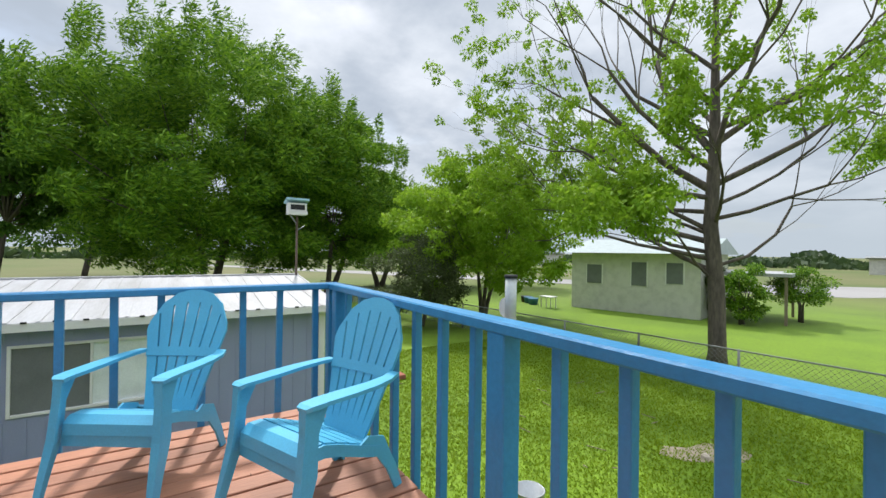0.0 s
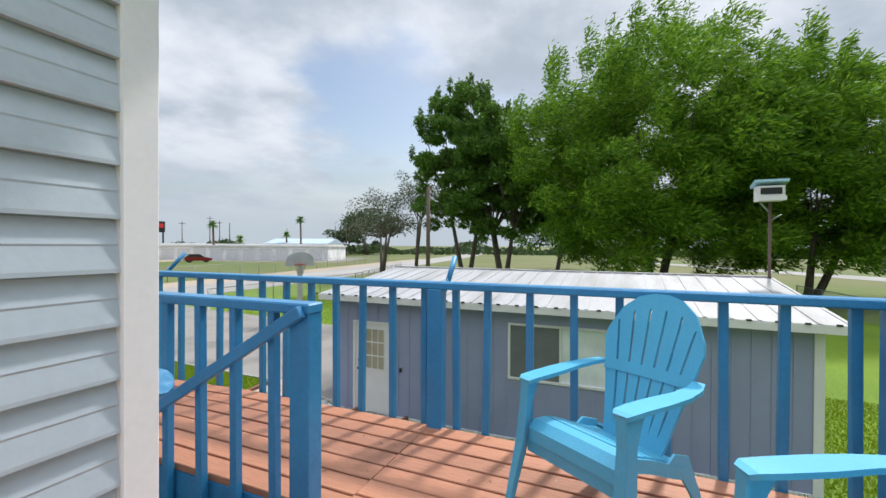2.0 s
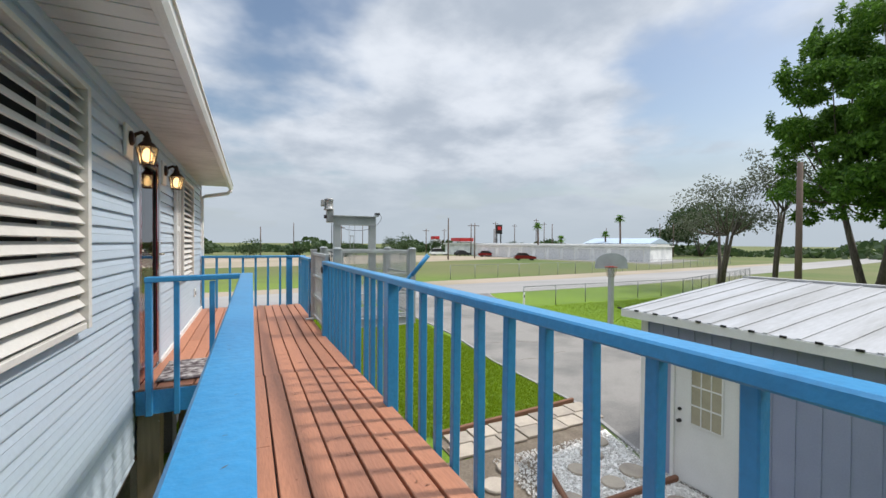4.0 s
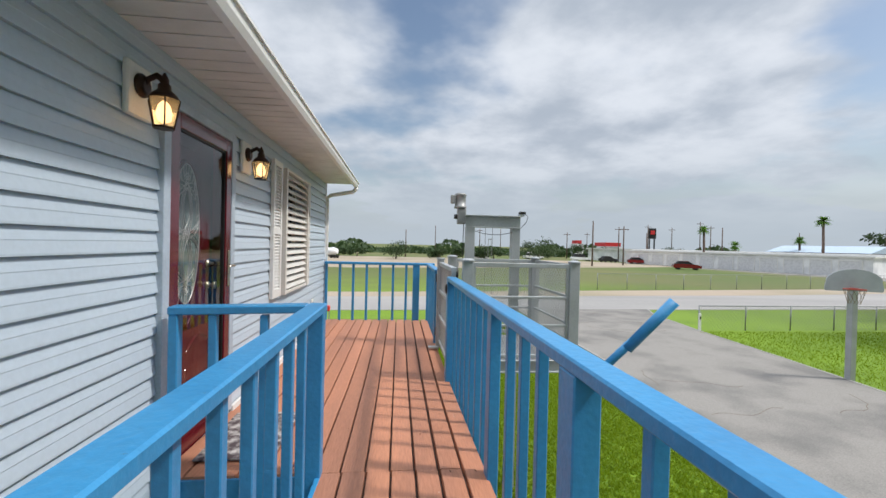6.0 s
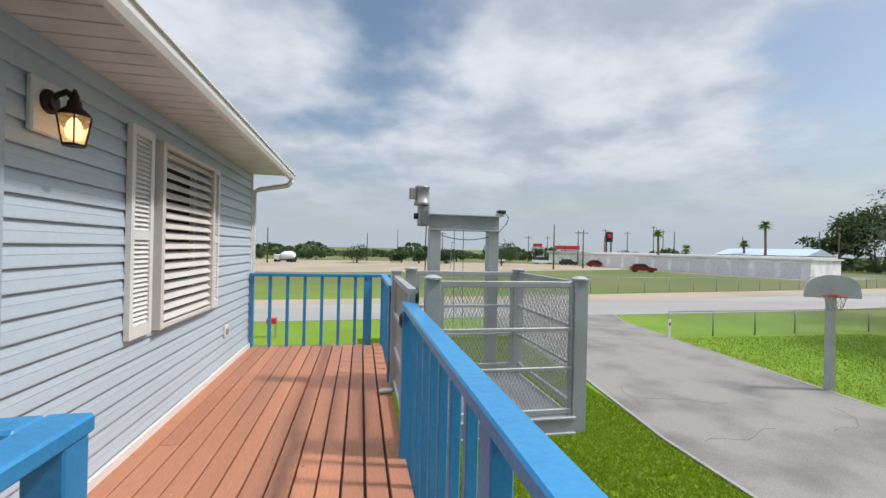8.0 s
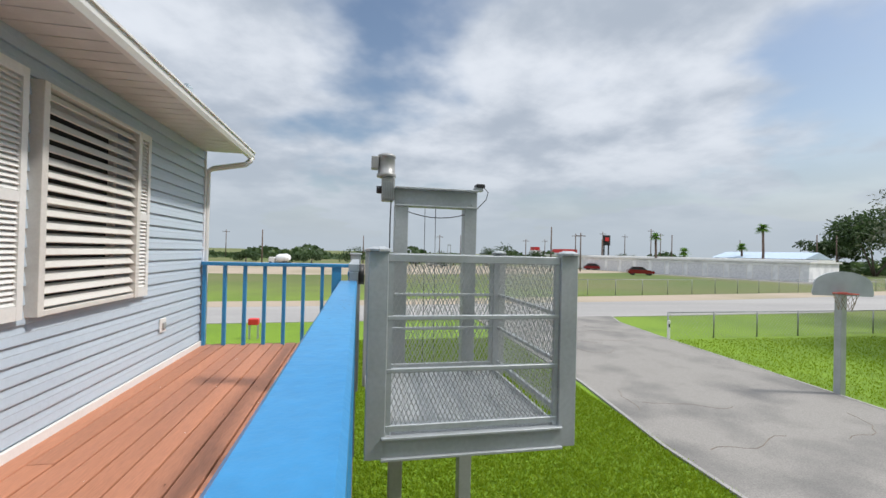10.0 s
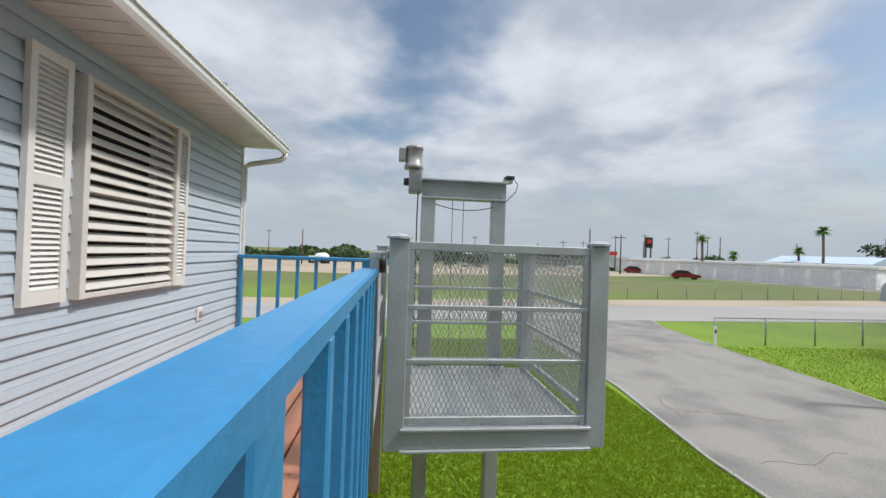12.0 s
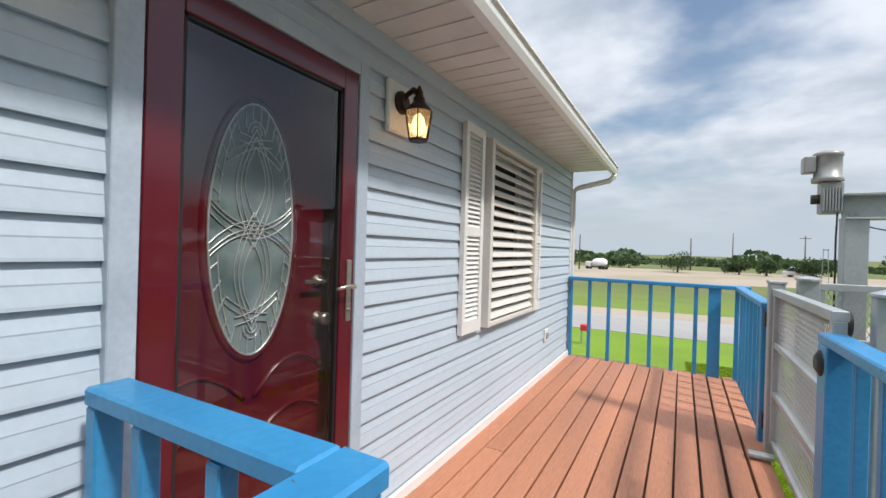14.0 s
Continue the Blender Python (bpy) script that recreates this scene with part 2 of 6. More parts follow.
def grassmat():
    m = mat("lawn", (0.15, 0.25, 0.008), 0.9, (0.115, 0.20, 0.008), 0.35, 0.9, 25, fine=0.3)
    nt = m.node_tree
    N, L = nt.nodes.new, nt.links.new
    b = nt.nodes["Principled BSDF"]
    src = b.inputs["Base Color"].links[0].from_socket
    ge = N("ShaderNodeNewGeometry")
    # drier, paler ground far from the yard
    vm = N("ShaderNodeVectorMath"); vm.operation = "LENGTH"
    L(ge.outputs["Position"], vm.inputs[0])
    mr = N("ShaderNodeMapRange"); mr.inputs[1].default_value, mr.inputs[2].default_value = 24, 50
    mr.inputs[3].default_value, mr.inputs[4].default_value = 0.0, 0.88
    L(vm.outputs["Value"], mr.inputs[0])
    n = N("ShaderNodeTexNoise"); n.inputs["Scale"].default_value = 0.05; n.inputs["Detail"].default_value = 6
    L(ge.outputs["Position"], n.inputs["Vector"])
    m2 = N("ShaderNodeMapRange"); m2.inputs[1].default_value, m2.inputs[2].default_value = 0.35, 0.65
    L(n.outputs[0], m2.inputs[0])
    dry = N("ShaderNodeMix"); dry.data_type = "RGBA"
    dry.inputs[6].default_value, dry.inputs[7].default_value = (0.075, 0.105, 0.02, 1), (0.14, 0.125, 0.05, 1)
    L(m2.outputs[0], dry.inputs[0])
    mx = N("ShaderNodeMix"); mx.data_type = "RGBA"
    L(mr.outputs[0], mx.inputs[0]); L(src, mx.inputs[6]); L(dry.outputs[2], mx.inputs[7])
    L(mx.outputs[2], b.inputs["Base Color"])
    return m


M_LAWN = grassmat()


# mesh helpers
def box(bm, x0, y0, z0, x1, y1, z1, bevel=0.0):
    vs = [bm.verts.new(p) for p in ((x0, y0, z0), (x1, y0, z0), (x1, y1, z0), (x0, y1, z0), (x0, y0, z1), (x1, y0, z1), (x1, y1, z1), (x0, y1, z1))]
    fs = [bm.faces.new([vs[i] for i in f]) for f in ((3, 2, 1, 0), (4, 5, 6, 7), (0, 1, 5, 4), (1, 2, 6, 5), (2, 3, 7, 6), (3, 0, 4, 7))]
    if bevel:
        es = list({e for f in fs for e in f.edges})
        bmesh.ops.bevel(bm, geom=es, offset=bevel, segments=1, affect="EDGES")
    return bm


def beam(bm, p, q, w, h, bevel=0.0, up=(0, 0, 1)):
    """A bar of section w x h (h along up) from p to q."""
    p, q = Vector(p), Vector(q)
    d = (q - p).normalized()
    u = Vector(up)
    s = d.cross(u)
    if s.length < 1e-4:
        s = d.cross(Vector((0, 1, 0)))
    s.normalize()
    u = s.cross(d).normalized()
    vs = [bm.verts.new(c + s * a * w / 2 + u * b * h / 2) for c in (p, q) for a, b in ((-1, -1), (1, -1), (1, 1), (-1, 1))]
    fs = [bm.faces.new([vs[i] for i in f]) for f in ((3, 2, 1, 0), (4, 5, 6, 7), (0, 1, 5, 4), (1, 2, 6, 5), (2, 3, 7, 6), (3, 0, 4, 7))]
    if bevel:
        bmesh.ops.bevel(bm, geom=list({e for f in fs for e in f.edges}), offset=bevel, segments=1, affect="EDGES")
    return bm


def tube(bm, pts, radii, n=8, cap=True):
    """A round tube through pts."""
    rings = []
    pts = [Vector(p) for p in pts]
    if not hasattr(radii, "__len__"):
        radii = [radii] * len(pts)
    side = None
    for i, (p, r) in enumerate(zip(pts, radii)):
        d = (pts[min(i + 1, len(pts) - 1)] - pts[max(i - 1, 0)]).normalized()
        if side is None:
            side = d.cross(Vector((0.3, 0.1, 1) if abs(d.z) < 0.9 else (1, 0.2, 0))).normalized()
        side = (side - d * side.dot(d)).normalized()
        v = d.cross(side)
        rings.append([bm.verts.new(p + side * math.cos(a) * r + v * math.sin(a) * r) for a in (2 * math.pi * k / n for k in range(n))])
    for a, b in zip(rings, rings[1:]):
        for k in range(n):
            f = bm.faces.new((a[k], a[(k + 1) % n], b[(k + 1) % n], b[k]))
            f.smooth = True
    if cap:
        bm.faces.new(rings[0][::-1])
        bm.faces.new(rings[-1])
    return bm


def prism(bm, outline, z0, z1):
    """An upright block over a plan outline."""
    a = [bm.verts.new((x, y, z0)) for x, y in outline]
    b = [bm.verts.new((x, y, z1)) for x, y in outline]
    n = len(a)
    bm.faces.new(a[::-1])
    bm.faces.new(b)
    for i in range(n):
        bm.faces.new((a[i], a[(i + 1) % n], b[(i + 1) % n], b[i]))
    return bm


def lathe(bm, centre, prof, n=16):
    """Turned shape: prof is rows of (radius, z)."""
    cx, cy, cz = centre
    tube_rings = [[bm.verts.new((cx + r * math.cos(2 * math.pi * k / n), cy + r * math.sin(2 * math.pi * k / n), cz + z)) for k in range(n)] for r, z in prof]
    for a, b in zip(tube_rings, tube_rings[1:]):
        for k in range(n):
            f = bm.faces.new((a[k], a[(k + 1) % n], b[(k + 1) % n], b[k]))
            f.smooth = n > 8
    bm.faces.new(tube_rings[0][::-1])
    bm.faces.new(tube_rings[-1])
    return bm


def link(name, bm, material, origin=(0, 0, 0)):
    if len(bm.faces) > 1:
        bmesh.ops.recalc_face_normals(bm, faces=bm.faces)
    me = bpy.data.meshes.new(name)
    bm.to_mesh(me)
    bm.free()
    me.transform(Matrix.Translation(-Vector(origin)))
    me.materials.append(material)
    return new(name, me)


ORIGIN = {}


def thing(name, at, label, category, group="", kind=""):
    """An Empty at a thing's base, that parents its parts."""
    ob = new(name)
    ob.location = at
    ob.empty_display_size = 0.1
    ORIGIN[ob] = Vector(at)
    return tagged(ob, label, category, group, kind)


def part(name, bm, material, parent, label="", kind=""):
    """One mesh, in world places, under a thing or under a part of it."""
    o = ORIGIN.get(parent, Vector((0, 0, 0)))
    ob = link(name, bm, material, o)
    ob.parent = parent
    ORIGIN[ob] = o
    return tagged(ob, label, kind=kind)


def one(name, bm, material, label, category, at=(0, 0, 0), group="", kind=""):
    """A thing of a single mesh."""
    ob = link(name, bm, material, at)
    ob.location = at
    ORIGIN[ob] = Vector(at)
    return tagged(ob, label, category, group, kind)


def structure(name, bm, material, label=""):
    return tagged(link(name, bm, material), label, "", "", "structure")


def B():
    return bmesh.new()


def leaves(name, blobs, n, size, material, parent, seed=1, droop=0.3, aspect=2.6, label="", wind=(0, 0, 0)):
    """A crown: n small leaf sprays set in ellipsoid clumps (x, y, z, rx, ry, rz), most near their skins."""
    rng = np.random.default_rng(seed)
    bl = np.array(blobs, float)
    w = (bl[:, 3] * bl[:, 4] * bl[:, 5]) ** 0.67
    idx = rng.choice(len(bl), n, p=w / w.sum())
    d = rng.normal(size=(n, 3)); d /= np.linalg.norm(d, axis=1)[:, None]
    r = rng.uniform(0.45, 1.0, n) ** 0.5 * rng.normal(1.0, 0.20, n)
    c = bl[idx, :3] + d * r[:, None] * bl[idx, 3:6]
    ax = d * 0.8 + rng.normal(size=(n, 3)) * 0.5 + np.array(wind)
    ax[:, 2] -= droop
    ax /= np.linalg.norm(ax, axis=1)[:, None]
    sd = np.cross(ax, rng.normal(size=(n, 3)) + (0, 0, 0.6)); sd /= np.linalg.norm(sd, axis=1)[:, None]
    ln = size * rng.uniform(0.6, 1.4, n)
    wd = ln / aspect
    v = np.empty((n, 4, 3))
    v[:, 0] = c - ax * ln[:, None] * 0.5
    v[:, 1] = c + sd * wd[:, None] * 0.5
    v[:, 2] = c + ax * ln[:, None] * 0.5
    v[:, 3] = c - sd * wd[:, None] * 0.5
    o = ORIGIN.get(parent, Vector((0, 0, 0)))
    v = (v.reshape(-1, 3) - np.array(o)).astype(np.float32)
    return quads(name, v, material, parent, label)


def quads(name, v, material, parent, label="", kind=""):
    n = len(v) // 4
    me = bpy.data.meshes.new(name)
    me.vertices.add(4 * n); me.loops.add(4 * n); me.polygons.add(n)
    me.vertices.foreach_set("co", v.ravel())
    me.loops.foreach_set("vertex_index", np.arange(4 * n, dtype=np.int32))
    me.polygons.foreach_set("loop_start", np.arange(0, 4 * n, 4, dtype=np.int32))
    me.update(calc_edges=True)
    me.materials.append(material)
    ob = new(name, me)
    ob.parent = parent
    return tagged(ob, label, kind=kind)


def branches(bm, p, d, length, r, depth, rng, spread=0.55, lift=0.1, n=6, ends=None, kids=3):
    """Tapered limbs that fork; ends collects the tips."""
    pts, rad = [Vector(p)], [r]
    d = Vector(d).normalized()
    for i in range(3):
        d = (d + Vector((rng.uniform(-1, 1), rng.uniform(-1, 1), rng.uniform(-0.6, 1))) * 0.30 + Vector((0, 0, lift * 0.3))).normalized()
        pts.append(pts[-1] + d * length / 3)
        rad.append(r * (1 - 0.16 * (i + 1)))
    tube(bm, pts, rad, n, False)
    if ends is not None:
        ends.append((pts[-1], depth))
        if depth <= 1:
            ends.append((pts[-2], depth))
    if depth <= 0:
        return
    for k in range(kids):
        a = rng.uniform(0, 2 * math.pi)
        s = d.cross(Vector((math.cos(a), math.sin(a), 0.3))).normalized()
        nd = (d + s * rng.uniform(spread * 0.6, spread * 1.5)).normalized()
        st = pts[-1] if k < 2 else pts[2]
        branches(bm, st, nd, length * rng.uniform(0.6, 0.85), rad[-1] * rng.uniform(0.5, 0.75), depth - 1, rng, spread, lift, max(4, n - 1), ends, kids)


# levels
GROUND = -1.97


def deck_z(y):
    """The deck falls a little from its south end to the lift."""
    return 0.14 * min(1, max(0, (7.0 - y) / 4.0))


# ground, drive and roads
bm = B()
bmesh.ops.create_circle(bm, cap_ends=True, segments=64, radius=2500)
bmesh.ops.translate(bm, verts=bm.verts, vec=(0, 0, GROUND))
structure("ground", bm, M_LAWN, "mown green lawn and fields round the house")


def slab(name, pts, top, material, label, thick=0.06):
    bm = B()
    prism(bm, pts, GROUND - thick, GROUND + top)
    return structure(name, bm, material, label)


slab("driveway", [(7.0, 7.6), (6.45, 5.75), (12.6, 5.75), (13.15, 12.0), (13.5, 15.0), (13.85, 19.0), (14.4, 23.0), (15.2, 24.9), (7.6, 24.5), (7.5, 14.5), (7.05, 11.0)], 0.03, M_CONC, "cracked grey concrete driveway")
slab("road", [(-120, 17), (-20, 23.0), (0, 24.0), (30, 25.6), (90, 36), (200, 58), (200, 66), (90, 43.5), (30, 32.5), (0, 29.3), (-20, 28), (-120, 22)], 0.02, M_ROAD, "pale worn concrete road past the lawn")
slab("verge", [(-120, 22.1), (-20, 28.1), (0, 29.4), (30, 32.6), (90, 43.6), (90, 46), (30, 36.5), (0, 32), (-20, 30.5), (-120, 25)], 0.01, M_SAND, "dry sandy verge of the road")
slab("gravel_lot", [(-60, 62), (-5, 60), (10, 64), (40, 74), (58, 82), (64, 92), (40, 108), (0, 110), (-60, 108)], 0.015, M_SAND, "sandy gravel lot beyond the field")
slab("storage_yard", [(64, 50), (90, 60), (70, 105), (50, 98)], 0.012, M_CONC, "concrete yard of the storage building")
slab("side_road", [(9, -46), (-6, -80), (-6, -84), (30, -44), (120, 8), (120, 11)], 0.02, M_ROAD, "pale road behind the trees")

# pale edging strips along both sides of the driveway
for pts in ([(6.45, 5.75), (7.0, 7.6), (7.05, 11.0), (7.5, 14.5), (7.6, 24.5)], [(12.6, 5.75), (13.15, 12.0), (13.5, 15.0), (13.85, 19.0), (14.4, 23.0), (15.2, 24.9)]):
    bm = B()
    for p, q in zip(pts, pts[1:]):
        beam(bm, (*p, GROUND + 0.015), (*q, GROUND + 0.015), 0.07, 0.05)
    structure("trim_driveway", bm, M_ROAD, "pale concrete edging of the driveway")

# driveway cracks and edge chips
bm = B()
rc = random.Random(5)
for k in range(16):
    x, y, a = rc.uniform(7.6, 12.5), rc.uniform(9, 23), rc.uniform(0, 6.3)
    for s in range(9):
        a += rc.uniform(-0.6, 0.6)
        nx, ny = x + 0.22 * math.cos(a), y + 0.22 * math.sin(a)
        if 7.6 < nx < 12.8 and 8 < ny < 24:
            beam(bm, (x, y, GROUND + 0.031), (nx, ny, GROUND + 0.031), 0.012, 0.004)
        x, y = nx, ny
tagged(link("driveway_cracks", bm, M_SOIL), "thin dark cracks in the driveway", "crack", "", "stuff")


# deck
def deck_field(x0, x1, y0, y1, name, label, seams=()):
    """One section of deck floor with its boards as parts."""
    bm = B()
    n = 8
    for i in range(n):
        a, b = y0 + (y1 - y0) * i / n, y0 + (y1 - y0) * (i + 1) / n
        # solid dark slab instead of joists: shade in the board gaps as colour
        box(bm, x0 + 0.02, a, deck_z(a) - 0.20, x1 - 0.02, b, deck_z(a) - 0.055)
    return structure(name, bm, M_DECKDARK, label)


BOARD_JOBS = []
for name, x0, x1, y0, y1, label in (
        ("floor_south", -3.0, 1.878, -0.86, 1.39, "red-stained deck floor of the seating platform"),
        ("floor_walkway", 0.89, 1.878, 1.39, 5.42, "red-stained deck floor of the narrow walkway"),
        ("floor_entry", 0.02, 1.878, 5.42, 10.62, "red-stained deck floor at the entrance")):
    ob = deck_field(x0, x1, y0, y1, name, label)
    BOARD_JOBS.append((ob, x0, x1, y0, y1))

# blue rim boards and supports
bm = B()
beam(bm, (0.905, 1.42, 0.01), (0.905, 5.40, -0.04), 0.03, 0.20, 0.004)
structure("trim_stairwell", bm, M_RAIL, "blue rim board along the stair opening")
bm = B()
box(bm, 0.03, 5.405, -0.16, 0.895, 5.425, 0.04)
structure("trim_entry", bm, M_RAIL, "blue rim board under the door platform")
bm = B()
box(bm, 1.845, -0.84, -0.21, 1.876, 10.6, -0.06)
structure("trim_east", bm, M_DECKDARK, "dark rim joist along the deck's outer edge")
posts_at = [(0.10, 5.60), (0.06, 5.60 + 2.6), (1.1, 1.6), (1.8, -0.7), (1.75, 1.3), (1.75, 4.2), (1.7, 6.9), (1.7, 8.9), (0.2, 10.4), (1.85, 10.4), (1.1, 4.0), (-1.5, -0.8), (0.6, -0.8)]
for i, (x, y) in enumerate(posts_at):
    bm = B()
    w = 0.14 if i > 1 else 0.17
    box(bm, x - w / 2, y - w / 2, GROUND, x + w / 2, y + w / 2, -0.12, 0.006)
    one("deck_post", bm, M_WOOD, "square weathered timber post holding up the deck", "post", (x, y, GROUND), "deck posts")


# railings
def railing(label, caps, posts, balusters, drop=0.16, at=(0, 0, 0)):
    th = thing("railing", at, label, "railing", "deck railings")
    (_, ya), (_, yb), _, z0, z1 = caps[0]

    def top(y):
        return (z0 + (z1 - z0) * (y - ya) / (yb - ya) if abs(yb - ya) > 0.1 else min(z0, z1)) - 0.044
    for (a, b, w, za, zb) in caps:
        part("top_rail", beam(B(), (*a, za - 0.023), (*b, zb - 0.023), w, 0.046, 0.007), M_RAIL, th)
    for (x, y, wx, wy) in posts:
        part("post", box(B(), x - wx / 2, y - wy / 2, deck_z(y) - drop, x + wx / 2, y + wy / 2, top(y), 0.005), M_RAIL, th)
    r = random.Random(len(balusters))
    for (x, y) in balusters:
        w = 0.042
        bm = box(B(), x - w / 2, y - w / 2, deck_z(y) - drop - r.uniform(0, 0.015), x + w / 2, y + w / 2, top(y), 0.004)
        lean = r.uniform(-0.012, 0.012)
        for v in bm.verts:
            if v.co.z < 0.5:
                v.co.y += lean
        part("baluster", bm, M_RAIL, th)
    return th


ys = [-0.73, -0.47, -0.22, 0.02, 0.26, 0.50, 0.751, 1.012, 1.225, 1.445, 1.69, 1.93, 2.163, 2.39, 2.63, 2.882, 3.13, 3.358, 3.60, 3.84, 4.33, 4.57, 4.80, 5.03] + [5.63 + 0.233 * k for k in range(7)]
ys = [y for y in ys if y < 7.1]
east = railing("blue-painted wooden railing along the outer edge of the deck",
               [((1.877, -0.905), (1.877, 7.28), 0.096, 1.080, 1.052)],
               [(1.87, -0.86, 0.085, 0.088), (1.87, 1.345, 0.085, 0.10), (1.87, 4.16, 0.085, 0.11), (1.884, 5.325, 0.062, 0.10), (1.87, 7.21, 0.085, 0.12)],
               [(1.902, y) for y in ys])
xs = [-0.40 - 0.25 * k for k in range(10)] + [0.057 + 0.256 * k for k in range(7)]
south = railing("blue-painted wooden railing at the south side of the seating platform",
                [((1.829, -0.86), (-3.0, -0.86), 0.096, 1.078, 1.078)],
                [(1.72, -0.86, 0.088, 0.085), (-0.145, -0.86, 0.10, 0.085), (-2.2, -0.86, 0.11, 0.085)],
                [(x, -0.885) for x in xs if abs(x + 2.2) > 0.1])
inner = railing("blue-painted wooden railing beside the stair opening",
                [((0.868, 1.475), (0.877, 5.455), 0.10, 1.052, 1.028)],
                [(0.872, 1.535, 0.088, 0.11), (0.878, 5.40, 0.085, 0.085)],
                [(0.862, 1.712 + 0.243 * k) for k in range(15)], 0.24)
door_rail = railing("short blue-painted railing in front of the door platform",
                    [((0.827, 5.405), (0.10, 5.405), 0.096, 1.028, 1.012)],
                    [(0.13, 5.39, 0.05, 0.06)], [(0.33, 5.385), (0.60, 5.385)], 0.22)
north = railing("blue-painted wooden railing at the north end of the deck",
                [((0.03, 10.55), (1.98, 10.55), 0.09, 1.04, 1.04)],
                [(1.65, 10.55, 0.12, 0.06)],
                [(0.06 + 0.235 * k, 10.55) for k in range(7)] + [(1.86, 10.55)], 0.05)
ne = railing("short blue-painted railing between the lift gate and the north end",
             [((1.88, 8.78), (1.88, 10.50), 0.09, 1.03, 1.035)],
             [(1.88, 8.84, 0.08, 0.10)], [(1.90, 9.05 + 0.235 * k) for k in range(7)], 0.10)

# stair with its handrails
st = thing("stair", (0.45, 2.8, GROUND), "timber stair going down between the house wall and the walkway", "stair")
n_rise = 11
rise = (deck_z(1.3) - GROUND) / n_rise
for i in range(1, n_rise):
    z = deck_z(1.3) - i * rise
    part("tread", box(B(), 0.08, 1.39 + (i - 1) * 0.27, z - 0.035, 0.82, 1.39 + i * 0.27 + 0.02, z, 0.004), M_DECK, st)
for x in (0.06, 0.82):
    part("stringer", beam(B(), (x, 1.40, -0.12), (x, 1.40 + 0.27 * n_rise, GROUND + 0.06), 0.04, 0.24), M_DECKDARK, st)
hd = thing("stair_handrail", (0.79, 1.40, 0.95), "blue-painted diagonal handrail beside the stair", "handrail")
part("rail", beam(B(), (0.803, 1.50, 1.022), (0.803, 4.0, -0.46), 0.034, 0.055, 0.005), M_RAIL, hd)
hw = thing("wall_handrail", (0.09, 1.30, 0.8), "round blue-painted handrail along the house wall", "handrail")
part("pipe", tube(B(), [(0.10, 1.32, 0.96), (0.10, 2.57, 0.10)], 0.035, 12), M_RAIL, hw)

# blue pipes leaning outward from the outer railing
for y, dy, r, tag in ((4.34, -0.145, 0.0135, "beside the walkway"), (1.355, -0.01, 0.0145, "beside the seating platform")):
    pp = thing("leaning_pipe", (1.93, y, 0.88), "blue-painted pipe leaning outward from the railing " + tag, "pipe", "leaning pipes")
    part("pipe", tube(B(), [(1.92, y, 0.87), (2.14, y + dy * 0.83, 1.16)], r, 12), M_RAIL, pp)
    part("sleeve", tube(B(), [(2.07, y + dy * 0.57, 1.06), (2.185, y + dy, 1.222)], r * 1.3, 12), M_RAIL, pp)

# house walls
COURSE, C0 = 0.1125, -0.611


def siding(parent, axis, spans, z0, z1, face, C0=C0, COURSE=COURSE):
    """Lapped siding courses as parts; spans(z) gives the stretches along the wall."""
    k = 0
    while C0 + k * COURSE < z1 - 0.01:
        za, zb = C0 + k * COURSE, min(C0 + (k + 1) * COURSE, z1)
        k += 1
        if zb <= z0:
            continue
        za = max(za, z0)
        for a, b in spans((za + zb) / 2):
            bm = B()
            prof = [(0.0, za + 0.003), (0.021, za + 0.003), (0.021, za + 0.012), (0.0135, za + 0.52 * (zb - za)), (0.0145, za + 0.56 * (zb - za)), (0.003, zb), (0.0, zb)]
            rings = []
            for s in (a, b):
                rings.append([bm.verts.new((face + d, s, z) if axis == "y" else (s, face - d, z)) for d, z in prof])
            m = len(prof)
            for i in range(m):
                bm.faces.new((rings[0][i], rings[0][(i + 1) % m], rings[1][(i + 1) % m], rings[1][i]))
            bm.faces.new(rings[0]); bm.faces.new(rings[1][::-1])
            part("siding_course", bm, M_SIDING, parent)


def holed_wall(name, pieces, label):
    bm = B()
    for p in pieces:
        box(bm, *p)
    return structure(name, bm, M_SIDING, label)


H0, H1 = -0.55, 2.46
WINS = [(2.95, 4.12, 0.86, 2.16), (7.82, 8.86, 0.82, 2.16)]
DOOR = (5.48, 6.36, 0.06, 2.13)
wall_e = holed_wall("wall_east", [
    (-0.15, 1.25, H0, 0, 2.95, H1), (-0.15, 2.95, H0, 0, 4.12, 0.86), (-0.15, 2.95, 2.16, 0, 4.12, H1),
    (-0.15, 4.12, H0, 0, 5.48, H1), (-0.15, 5.48, 2.13, 0, 6.36, H1), (-0.15, 5.48, H0, 0, 6.36, 0.03),
    (-0.15, 6.36, H0, 0, 7.82, H1), (-0.15, 7.82, H0, 0, 8.86, 0.82), (-0.15, 7.82, 2.16, 0, 8.86, H1), (-0.15, 8.86, H0, 0, 10.60, H1)],
    "pale blue-grey vinyl-sided long wall of the house")


def spans_e(z):
    s = [(1.30, 10.58)]
    for a, b, lo, hi in [(2.90, 4.17, 0.80, 2.20), (7.78, 8.90, 0.80, 2.18), (5.42, 6.42, -9, 2.19)]:
        if lo < z < hi:
            s = [q for p0, p1 in s for q in ((p0, min(p1, a)), (max(p0, b), p1)) if q[1] - q[0] > 0.01]
    return s


